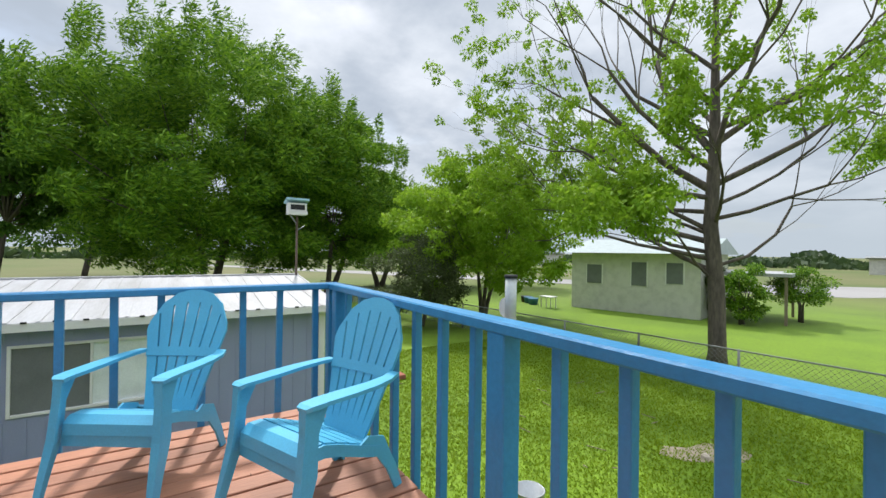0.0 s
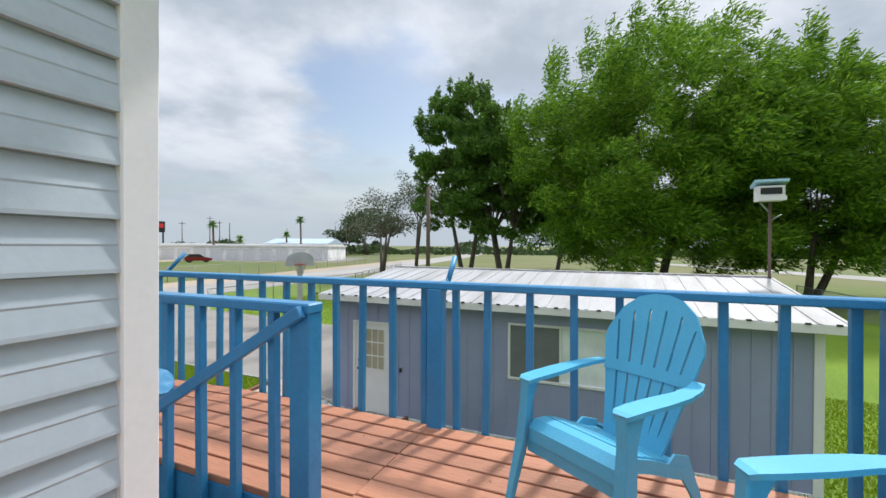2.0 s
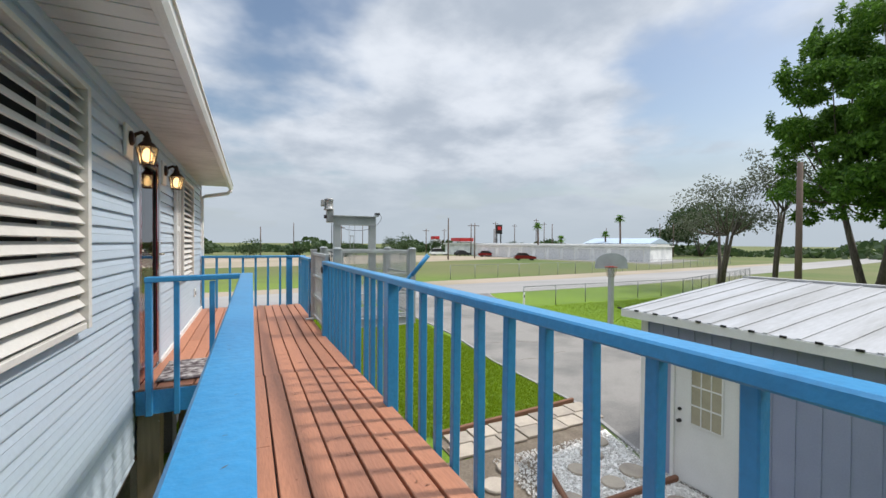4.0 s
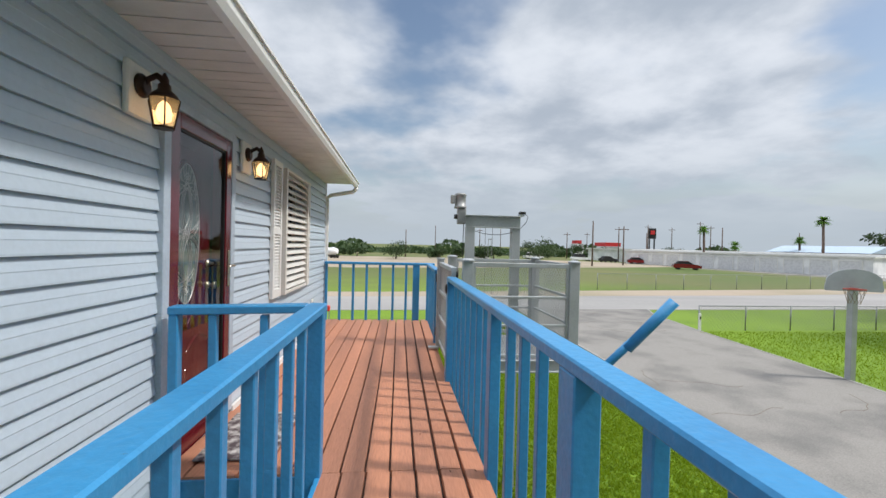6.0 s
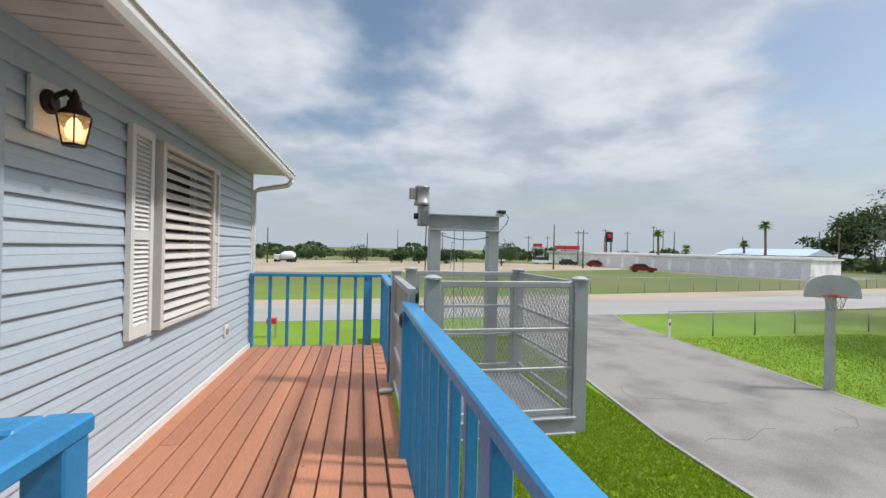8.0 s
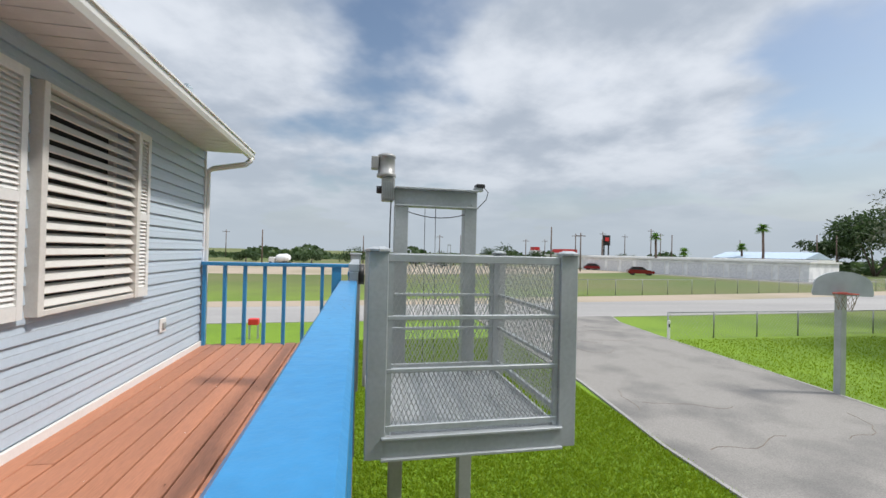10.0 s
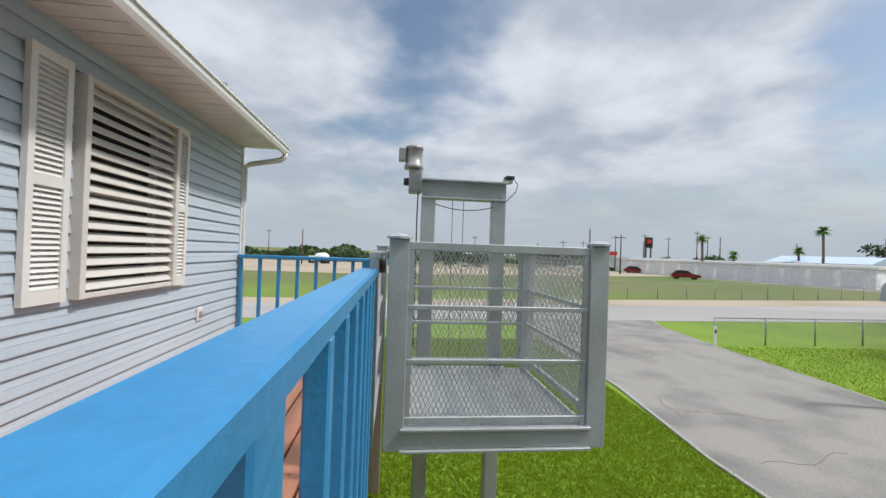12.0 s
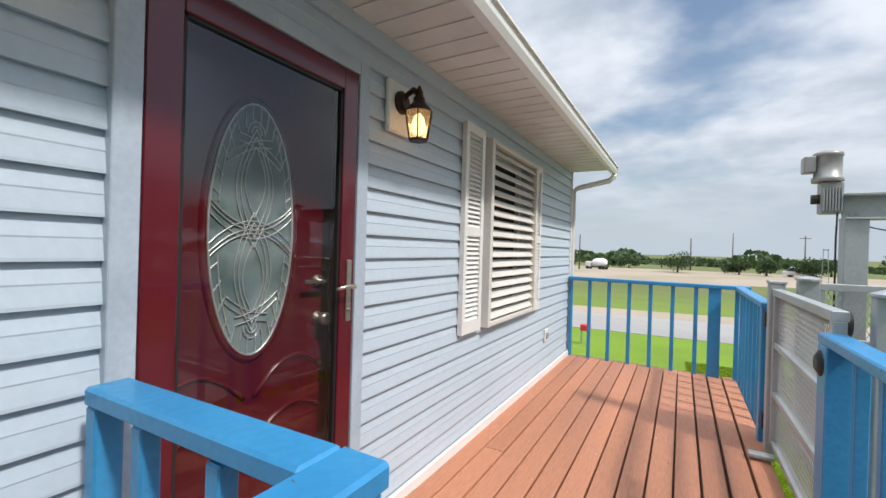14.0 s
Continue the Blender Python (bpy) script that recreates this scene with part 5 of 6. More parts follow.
gs = thing("garden_statue", (0.40, 8.0, GROUND + 0.02), "dark green figure statue with a wide hat standing on gravel", "statue")
part("body", lathe(B(), (0.40, 8.0, GROUND + 0.02), [(0.12, 0), (0.14, 0.06), (0.09, 0.2), (0.11, 0.3), (0.05, 0.38), (0.06, 0.44), (0.19, 0.46), (0.16, 0.50), (0.08, 0.56), (0.01, 0.58)], 14), M_GREEN, gs)
one("wood_edge", beam(B(), (0.66, 5.9, GROUND + 0.06), (0.66, 9.1, GROUND + 0.06), 0.05, 0.10, 0.008), M_WOOD, "weathered timber edging of the gravel strip", "edging", (0.66, 5.9, GROUND))
one("wood_edge", beam(B(), (-0.2, 9.2, GROUND + 0.04), (1.6, 9.45, GROUND + 0.04), 0.06, 0.08, 0.008), M_LOG, "reddish timber edging at the lawn", "edging", (0, 9.2, GROUND))

# brick path under the walkway
bp_ = structure("pavement_brick", prism(B(), [(1.25, 5.9), (1.95, 5.9), (1.95, 9.3), (1.25, 9.3)], GROUND, GROUND + 0.015), M_SOIL, "red brick path on soil")
brick = None
for i in range(32):
    for j in range(3):
        if brick is None:
            brick = part("brick", box(B(), 1.28, 5.95, GROUND + 0.015, 1.28 + 0.20, 5.95 + 0.092, GROUND + 0.065, 0.006), M_BRICK, bp_)
            continue
        o = new("brick", brick.data)
        o.parent = bp_
        o.location = (j * 0.215 + (0.03 if i % 2 else 0), i * 0.104, rs.uniform(-0.008, 0.008))

# basketball hoop
hp = thing("basketball_hoop", (13.32, 12.83, GROUND), "grey pole basketball hoop with a fan-shaped backboard at the driveway's edge", "basketball hoop")
part("pole", beam(B(), (13.32, 12.83, GROUND), (13.32, 12.83, 0.55), 0.16, 0.16, 0.008, up=(0, 1, 0)), M_ALU, hp)
bm = B()
ux, uy = 0.93, -0.36
c0 = Vector((13.20, 12.70, 0))
prof = [(-0.62, 0.42), (0.62, 0.42), (0.64, 0.50), (0.60, 0.68)] + [(0.62 * math.cos(a), 0.66 + 0.34 * math.sin(a)) for a in [math.pi * (i + 0.5) / 11 for i in range(11)]] + [(-0.60, 0.68), (-0.64, 0.50)]
f = [bm.verts.new((c0.x + u * ux, c0.y + u * uy, z)) for u, z in prof]
b2 = [bm.verts.new((c0.x + u * ux + 0.36 * 0.04, c0.y + u * uy + 0.93 * 0.04, z)) for u, z in prof]
bm.faces.new(f); bm.faces.new(b2[::-1])
for i in range(len(f)):
    bm.faces.new((f[i], f[(i + 1) % len(f)], b2[(i + 1) % len(f)], b2[i]))
part("backboard", bm, M_BOARDGREY, hp)
bm = B()
rc0 = c0 + Vector((-0.30, -0.26, 0.50))
ring = [(rc0.x + 0.22 * math.cos(a), rc0.y + 0.22 * math.sin(a), 0.50) for a in [2 * math.pi * i / 18 for i in range(19)]]
tube(bm, ring, 0.012, 6)
beam(bm, (rc0.x + 0.16, rc0.y + 0.16, 0.49), (c0.x, c0.y, 0.49), 0.16, 0.05)
part("rim", bm, M_RIM, hp)
bm = B()
for i in range(12):
    a, b = 2 * math.pi * i / 12, 2 * math.pi * (i + 1) / 12
    tube(bm, [(rc0.x + 0.22 * math.cos(a), rc0.y + 0.22 * math.sin(a), 0.49), (rc0.x + 0.17 * math.cos(b), rc0.y + 0.17 * math.sin(b), 0.30), (rc0.x + 0.12 * math.cos(a), rc0.y + 0.12 * math.sin(a), 0.13)], 0.006, 4, False)
part("net", bm, M_WOOD, hp, "ragged net")


# chain-link fences
def fence(pts, h, label, step=3.0, cell=0.35):
    fn = thing("fence", (*pts[0], GROUND), label, "fence")
    seg = []
    for (a, b) in zip(pts, pts[1:]):
        a, b = Vector((*a, 0)), Vector((*b, 0))
        n = max(1, round((b - a).length / step))
        for i in range(n + 1):
            p = a.lerp(b, i / n)
            part("post", tube(B(), [(p.x, p.y, GROUND), (p.x, p.y, GROUND + h + 0.03)], 0.03, 6), M_STEEL, fn)
        bm = B(); tube(bm, [(a.x, a.y, GROUND + h), (b.x, b.y, GROUND + h)], 0.02, 6)
        part("top_rail", bm, M_STEEL, fn)
        bm = B()
        L_, u = (b - a).length, (b - a).normalized()
        k = -h
        while k < L_:
            for s in (1, -1):
                lo, hi = max(k, 0), min(k + h, L_)
                if hi > lo:
                    z0, z1 = (lo - k, hi - k) if s > 0 else (h - lo + k, h - hi + k)
                    p, q = a + u * lo, a + u * hi
                    beam(bm, (p.x, p.y, GROUND + z0), (q.x, q.y, GROUND + z1), 0.005, 0.005)
            k += cell
        part("chain_link", bm, M_STEEL, fn, "chain-link mesh", "stuff")
    return fn


fence([(13.9, 19.2), (27, 19.6), (46, 26)], 1.05, "low chain-link fence across the lawn", 2.1, 0.18)
fence([(17.5, 35.5), (34, 37.4), (58, 41.5), (80, 48)], 1.3, "grey chain-link fence beyond the road", 3.0, 0.3)
fence([(30, -9.2), (10.6, -10.6), (5.6, -11.0), (0.7, -11.3), (-8, -12.0)], 1.05, "low chain-link fence behind the yard", 2.6, 0.12)
mk = thing("driveway_marker", (13.85, 19.15, GROUND), "white driveway marker post by the fence end", "marker post")
part("post", box(B(), 13.83, 19.1, GROUND, 13.93, 19.16, GROUND + 0.75, 0.01), M_WHITE, mk)
part("reflector", box(B(), 13.85, 19.09, GROUND + 0.5, 13.91, 19.1, GROUND + 0.62), M_BLACK, mk)

# storage building
A_, B_ = Vector((69.2, 56.1, 0)), Vector((55.1, 97.2, 0))
al = (B_ - A_).normalized(); ac = Vector((-al.y, al.x, 0)) * -1
Hs = 3.2
sb = thing("storage_building", (*A_.xy, GROUND), "long white metal storage building with a row of roller doors", "building")


def obox(bm, o, u, w, a0, a1, b0, b1, z0, z1):
    vs = [bm.verts.new((*(o + u * a + w * b).xy, z)) for z in (z0, z1) for a, b in ((a0, b0), (a1, b0), (a1, b1), (a0, b1))]
    for f in ((3, 2, 1, 0), (4, 5, 6, 7), (0, 1, 5, 4), (1, 2, 6, 5), (2, 3, 7, 6), (3, 0, 4, 7)):
        bm.faces.new([vs[i] for i in f])
    return bm


Ln = (B_ - A_).length
part("wall", obox(B(), A_, al, ac, 0, Ln, 0, 12, GROUND, GROUND + Hs - 0.3), M_OFFWHITE, sb)
bm = obox(B(), A_, al, ac, -0.3, Ln + 0.3, -0.25, 12.3, GROUND + Hs - 0.3, GROUND + Hs - 0.05)
obox(bm, A_, al, ac, -0.3, Ln + 0.3, 2.5, 9.5, GROUND + Hs - 0.05, GROUND + Hs + 0.25)
part("roof", bm, M_WHITE, sb)
k = 1.2
while k < Ln - 3:
    d = part("roller_door", obox(B(), A_, al, ac, k, k + 2.6, -0.06, 0.0, GROUND, GROUND + 2.35), M_DOORGREY, sb)
    part("door_frame", obox(obox(obox(B(), A_, al, ac, k - 0.12, k, -0.1, 0.0, GROUND, GROUND + 2.47), A_, al, ac, k + 2.6, k + 2.72, -0.1, 0, GROUND, GROUND + 2.47), A_, al, ac, k, k + 2.6, -0.1, 0, GROUND + 2.35, GROUND + 2.47), M_WHITE, d)
    k += 3.6
lb = thing("low_building", (55, 115, GROUND), "low white flat-roofed building beside the storage units", "building")
o = Vector((64.4, 92, 0)); u = (Vector((56, 118, 0)) - o).normalized(); w = Vector((-u.y, u.x, 0)) * -1
part("wall", obox(B(), o, u, w, 0, 28, 0, 14, GROUND, GROUND + 3.1), M_OFFWHITE, lb)
part("roof", obox(B(), o, u, w, -0.4, 28.4, -0.4, 14.4, GROUND + 3.1, GROUND + 3.5), M_WHITE, lb)
ba = thing("barn", (95, 88, GROUND), "distant barn with a pale blue metal roof", "building")
bm = B(); o = Vector((86, 70, 0)); u2 = (Vector((76, 100, 0)) - o).normalized(); w2 = Vector((-u2.y, u2.x, 0)) * -1
part("wall", obox(bm, o, u2, w2, 0, 16, 0, 12, GROUND, GROUND + 3.6), M_DARK, ba)
bm = B()
vs = []
for a in (-0.5, 16.5):
    vs.append([bm.verts.new((*(o + u2 * a + w2 * b).xy, GROUND + z)) for b, z in ((-0.6, 3.6), (6, 5.0), (12.6, 3.6))])
bm.faces.new((vs[0][0], vs[0][1], vs[1][1], vs[1][0])); bm.faces.new((vs[0][1], vs[0][2], vs[1][2], vs[1][1])); bm.faces.new(vs[0]); bm.faces.new(vs[1][::-1]); bm.faces.new((vs[0][2], vs[0][0], vs[1][0], vs[1][2]))
part("roof", bm, mat("pale_blue_roof", (0.45, 0.55, 0.66), 0.5), ba)

# petrol station sign and red roof
gsn = thing("filling_station", (66, 140, GROUND), "distant filling station with a red roof canopy", "building")
part("canopy", box(B(), 62, 138, 2.2, 67.5, 146, 3.5), M_SIGNRED, gsn)
part("wall", box(B(), 61, 139, GROUND, 69, 145, 2.0), M_OFFWHITE, gsn)
part("wing", box(B(), 57, 150, 3.0, 59, 154, 4.2), M_SIGNRED, gsn)
part("wing_wall", box(B(), 56.5, 150, GROUND, 60, 154, 3.0), M_OFFWHITE, gsn)
gsn.location.x += 9
ts = thing("tall_sign", (83.6, 131.7, GROUND), "distant tall red and black roadside sign", "sign")
part("leg", box(box(B(), 82.6, 131.5, GROUND, 82.9, 131.9, 6), 84.3, 131.5, GROUND, 84.6, 131.9, 6), M_BLACK, ts)
part("panel", box(B(), 82.3, 131.4, 5.0, 84.9, 132, 8.4), M_BLACK, ts)
part("plate", box(B(), 82.9, 131.2, 6.4, 84.3, 131.4, 7.7), M_SIGNRED, ts)


# vehicles
def car(name, at, turn, length, h, body, label, cargo=False):
    th = thing(name, (0, 0, 0), label, "vehicle")
    w = 0.88
    def side(pts):
        bm = B()
        a = [bm.verts.new((x, -w, z)) for x, z in pts]; b = [bm.verts.new((x, w, z)) for x, z in pts]
        bm.faces.new(a); bm.faces.new(b[::-1])
        for i in range(len(a)):
            bm.faces.new((a[i], b[i], b[(i + 1) % len(a)], a[(i + 1) % len(a)]))
        bmesh.ops.bevel(bm, geom=bm.edges[:], offset=0.05, segments=2, affect="EDGES")
        return bm
    l = length / 2
    part("body", side([(-l, 0.3), (l, 0.3), (l, 0.75), (l * 0.55, 0.95), (-l * 0.95, 1.0), (-l, 0.8)]), body, th)
    w = 0.74
    part("cabin", side([(-l * 0.85, 0.95), (l * 0.45, 0.95), (l * 0.12, h - 0.04), (-l * 0.6, h)]), M_DARK, th)
    w = 0.70
    part("roof", side([(-l * 0.62, h - 0.05), (l * 0.12, h - 0.08), (l * 0.08, h + 0.01), (-l * 0.58, h + 0.03)]), body, th)
    for x in (-l * 0.62, l * 0.62):
        for y in (-0.86, 0.70):
            bm = lathe(B(), (0, 0, 0), [(0.33, 0), (0.33, 0.18)], 14)
            bm.transform(Matrix.Translation((x, y + 0.17, 0.33)) @ Matrix.Rotation(radians(90), 4, "X"))
            part("wheel", bm, M_TYRE, th)
    th.location = (*at, GROUND)
    th.rotation_euler = (0, 0, radians(turn))
    return th


car("car", (51.7, 71.4), -25, 4.4, 1.5, M_CARRED, "dark red hatchback parked before the storage building")
car("car", (56.0, 93.5), -20, 4.6, 1.5, M_CARRED, "red car parked by the low white building")
car("car", (53.0, 101.5), 10, 4.6, 1.5, M_BLACK, "dark car parked by the low white building")
car("pickup", (49.0, 108.0), 0, 5.6, 1.9, M_OFFWHITE, "pale grey pickup truck parked in the gravel lot")
car("pickup", (38.0, 114.0), 0, 5.4, 1.8, M_WHITE, "white pickup truck parked in the gravel lot")
car("pickup", (20.0, 101.0), 0, 5.4, 1.7, M_WHITE, "white pickup truck on the far road")
tk = thing("tanker_truck", (0, 0, 0), "white tanker truck parked on the gravel lot", "vehicle")
bm = lathe(B(), (0, 0, 0), [(0.5, 0), (1.0, 0.3), (1.25, 1.2), (1.2, 3.4), (0.7, 4.4)], 20)
bm.transform(Matrix.Translation((-2.2, 0, 1.9)) @ Matrix.Rotation(radians(85), 4, "Y"))
part("tank", bm, M_OFFWHITE, tk)
part("cab", box(B(), -4.2, -1.0, 0.6, -2.4, 1.0, 2.3, 0.15), M_WHITE, tk)
part("chassis", box(B(), -4.4, -0.6, 0.5, 2.2, 0.6, 0.8), M_BLACK, tk)
for x in (-3.5, 0.6, 1.7):
    for y in (-1.1, 0.8):
        bm = lathe(B(), (0, 0, 0), [(0.5, 0), (0.5, 0.3)], 14)
        bm.transform(Matrix.Translation((x, y + 0.3, 0.5)) @ Matrix.Rotation(radians(90), 4, "X"))
        part("wheel", bm, M_TYRE, tk)
tk.scale = (0.66, 0.66, 0.66)
tk.location = (-12.9, 93, GROUND); tk.rotation_euler = (0, 0, radians(-20))

# utility poles
POLES = [(-16, 88.9, 6.8, 0), (3, 110, 7, 0), (37.5, 78, 8.5, 0), (47, 84, 8, 1), (57.5, 105, 9, 1), (62, 100, 7.5, 0), (78, 125, 11, 1), (88, 128, 10.5, 1), (90, 118, 12, 1), (95, 120, 11, 1), (70, 150, 9, 1), (78, 95, 9.0, 0), (112, 108, 9, 0), (100, 78, 9, 0), (104, 77, 9, 0), (52, 125, 8, 1), (-40, 150, 9, 1), (28, 140, 9, 1), (14, 150, 10, 0), (40, 160, 10, 0)]
for i, (x, y, h, arm) in enumerate(POLES):
    up_ = thing("utility_pole", (x, y, GROUND), "distant wooden utility pole" + (" with a crossarm" if arm else ""), "utility pole", "utility poles")
    part("pole", tube(B(), [(x, y, GROUND), (x, y, GROUND + h)], [0.16, 0.11], 6), M_POLE, up_)
    if arm:
        part("crossarm", box(B(), x - 1.1, y - 0.06, GROUND + h - 0.7, x + 1.1, y + 0.06, GROUND + h - 0.55), M_POLE, up_)
tw = thing("lattice_tower", (16.5, 72, GROUND), "small grey lattice mast in the far field", "mast")
for dx in (-0.35, 0.35):
    part("leg", beam(B(), (16.5 + dx, 72, GROUND), (16.5 + dx * 0.6, 72, 2.6), 0.06, 0.06), M_STEEL, tw)
part("rung", beam(B(), (16.2, 72, 2.5), (16.8, 72, 2.5), 0.06, 0.12), M_STEEL, tw)

# brown pole behind the shed
bp = thing("utility_pole", (20.5, 10.2, GROUND), "brown wooden pole behind the shed roof", "utility pole")
part("pole", tube(B(), [(20.5, 10.2, GROUND), (20.5, 10.2, 4.6)], [0.13, 0.10], 10), M_POLE, bp)

# bird house on a pole
bh = thing("bird_house", (9.1, -2.20, GROUND), "white bird house with pale blue roof on a thin pole", "bird house")
part("pole", tube(B(), [(9.1, -2.20, GROUND), (9.1, -2.20, 2.15)], 0.028, 8), M_POLE, bh)
part("body", box(B(), 8.98, -2.40, 2.2, 9.22, -1.97, 2.46, 0.005), M_WHITE, bh)
part("roof", beam(B(), (9.1, -2.45, 2.51), (9.1, -1.92, 2.51), 0.34, 0.05, 0.0, up=(0.25, 0, 1)), mat("bird_house_roof", (0.30, 0.50, 0.58), 0.5), bh)
# a near-black plate on the front paints the shade of the hole
part("opening", box(B(), 8.972, -2.35, 2.30, 8.98, -2.02, 2.42), M_DARK, bh)
part("perch", box(box(B(), 8.90, -2.40, 2.18, 9.22, -1.97, 2.2), 8.90, -2.40, 2.2, 8.91, -1.97, 2.26), M_WHITE, bh)
part("brace", tube(tube(B(), [(9.1, -2.20, 1.95), (9.1, -2.03, 2.18)], 0.015, 6), [(9.1, -2.20, 1.8), (9.1, -2.37, 1.92)], 0.012, 6), M_STEEL, bh)

bh.location.y -= 0.12

# neighbour's cream house
nh = thing("neighbour_house", (14, -23, GROUND), "cream one-storey house with a green-grey metal roof across the lawn", "house")
o = Vector((17.1, -20.0, 0)); u = (Vector((10.4, -21.6, 0)) - o).normalized(); w = Vector((u.y, -u.x, 0))
if w.y > 0:
    w = -w
part("wall", obox(B(), o, u, w, 0, 7.0, 0, 7, GROUND, 1.45), M_CREAM, nh)
bm = B()
vs = [[bm.verts.new((*(o + u * a + w * b).xy, z)) for b, z in ((-0.5, 1.4), (3.5, 2.3), (7.5, 1.4))] for a in (-0.5, 7.5)]
bm.faces.new((vs[0][0], vs[0][1], vs[1][1], vs[1][0])); bm.faces.new((vs[0][1], vs[0][2], vs[1][2], vs[1][1])); bm.faces.new(vs[0]); bm.faces.new(vs[1][::-1]); bm.faces.new((vs[0][2], vs[0][0], vs[1][0], vs[1][2]))
part("roof", bm, mat("grey_green_roof", (0.40, 0.46, 0.45), 0.5), nh)
for a0, a1, z0, z1 in ((1.0, 1.9, -0.4, 0.7), (3.6, 4.4, -0.4, 0.9), (5.4, 6.2, -0.2, 0.9)):
    wd = part("window", obox(B(), o, u, w, a0, a1, -0.03, 0.0, z0, z1), M_SCREEN, nh)
    part("window_frame", obox(obox(B(), o, u, w, a0 - 0.06, a0, -0.05, 0, z0 - 0.06, z1 + 0.06), o, u, w, a1, a1 + 0.06, -0.05, 0, z0 - 0.06, z1 + 0.06), M_WHITE, wd)
nh.location.x -= 1.0
nh.location.y -= 0.7
part("porch_roof", obox(B(), o, u, w, 7.0, 10.5, 1.0, 5.5, 0.35, 0.5), M_ROOF, nh)
for a in (7.4, 10.2):
    for b in (1.2, 5.2):
        part("porch_post", obox(B(), o, u, w, a, a + 0.12, b, b + 0.12, GROUND, 0.35), M_WOOD, nh)
for (x, y, c, lab) in ((18.0, -19.3, M_TARP, "blue plastic tub"), (18.7, -19.6, M_TARP, "blue plastic tub"), (19.3, -19.9, M_BLACK, "dark bin")):
    one("storage_tub", lathe(B(), (x, y, GROUND), [(0.28, 0), (0.33, 0.35), (0.35, 0.4)], 12), c, lab + " beside the cream house", "tub", (x, y, GROUND), "tubs beside the house")
pt_ = thing("garden_table", (16.3, -18.9, GROUND), "white metal garden table beside the cream house", "table")
part("tabletop", box(B(), 15.9, -19.2, GROUND + 0.66, 16.8, -18.6, GROUND + 0.70), M_WHITE, pt_)
for a in (15.95, 16.7):
    for b in (-19.15, -18.7):
        part("leg", box(B(), a, b, GROUND, a + 0.04, b + 0.04, GROUND + 0.66), M_WHITE, pt_)
one("bare_patch", prism(B(), [(1.60, -7.55), (1.85, -7.1), (2.15, -6.72), (2.5, -6.62), (2.62, -6.95), (2.35, -7.25), (2.3, -7.7), (1.9, -8.05), (1.65, -7.9)], GROUND, GROUND + 0.008), M_SAND, "bare sandy patch in the lawn", "bare patch", (2.05, -7.2, GROUND))
one("small_rock", lathe(B(), (2.0, -7.1, GROUND), [(0.08, 0), (0.07, 0.06), (0.03, 0.09)], 7), M_STONE, "pale rock on the bare patch", "rock", (2.0, -7.1, GROUND))
one("brick_stack", box(B(), 8.2, -4.9, GROUND, 8.7, -4.6, GROUND + 0.12, 0.01), M_BRICK, "low red brick stack on the lawn", "bricks", (8.4, -4.7, GROUND))
bm = B()
for i in range(46):
    a = rs.uniform(0, 6.3); x, y = rs.uniform(-3, 9), rs.uniform(-9, -3); l = rs.uniform(0.1, 0.35)
    beam(bm, (x, y, GROUND + 0.03), (x + l * math.cos(a), y + l * math.sin(a), GROUND + 0.05), 0.012, 0.012)
tagged(link("fallen_twigs", bm, M_WOOD), "small fallen twigs on the lawn", "twigs", "", "stuff")


# trees
def tree(name, at, label, trunks, blobs, n, size, material, seed, **kw):
    th = thing(name, at, label, "tree")
    rng = random.Random(seed)
    bm = B()
    for tr in trunks:
        tube(bm, tr[0], tr[1], 9, True)
    # limbs from the trunk tops toward the clumps
    for b in blobs[:45]:
        tr = min(trunks, key=lambda t: (Vector(t[0][-1]) - Vector(b[:3])).length)
        p = Vector(tr[0][-1]); q = Vector(b[:3])
        mid = p.lerp(q, 0.5) + Vector((0, 0, -0.06 * (q - p).length))
        r = tr[1][-1]
        tube(bm, [p, mid, q], [r * 0.6, r * 0.35, r * 0.12], 6, False)
    part("trunk", bm, M_BARK, th)
    leaves("crown", blobs, n, size, material, th, seed, **kw)
    return th


def clumps(c, r, n, size, seed, low=-0.6):
    """Clump centres over the skin of an ellipsoid and within it."""
    rg = np.random.default_rng(seed)
    out = []
    while len(out) < n:
        d = rg.normal(size=3); d /= np.linalg.norm(d)
        if d[2] < low:
            continue
        k = rg.uniform(0.5, 1.0)
        s = size * rg.uniform(0.6, 1.3)
        out.append((c[0] + d[0] * r[0] * k, c[1] + d[1] * r[1] * k, c[2] + d[2] * r[2] * k, s, s, s * 0.7))
    return out


def V(az, dist):
    """A plan point by its bearing (degrees left of +X, seen from the seating platform) and distance."""
    return (-0.9 + dist * math.cos(radians(az)), 0.1 + dist * math.sin(radians(az)))


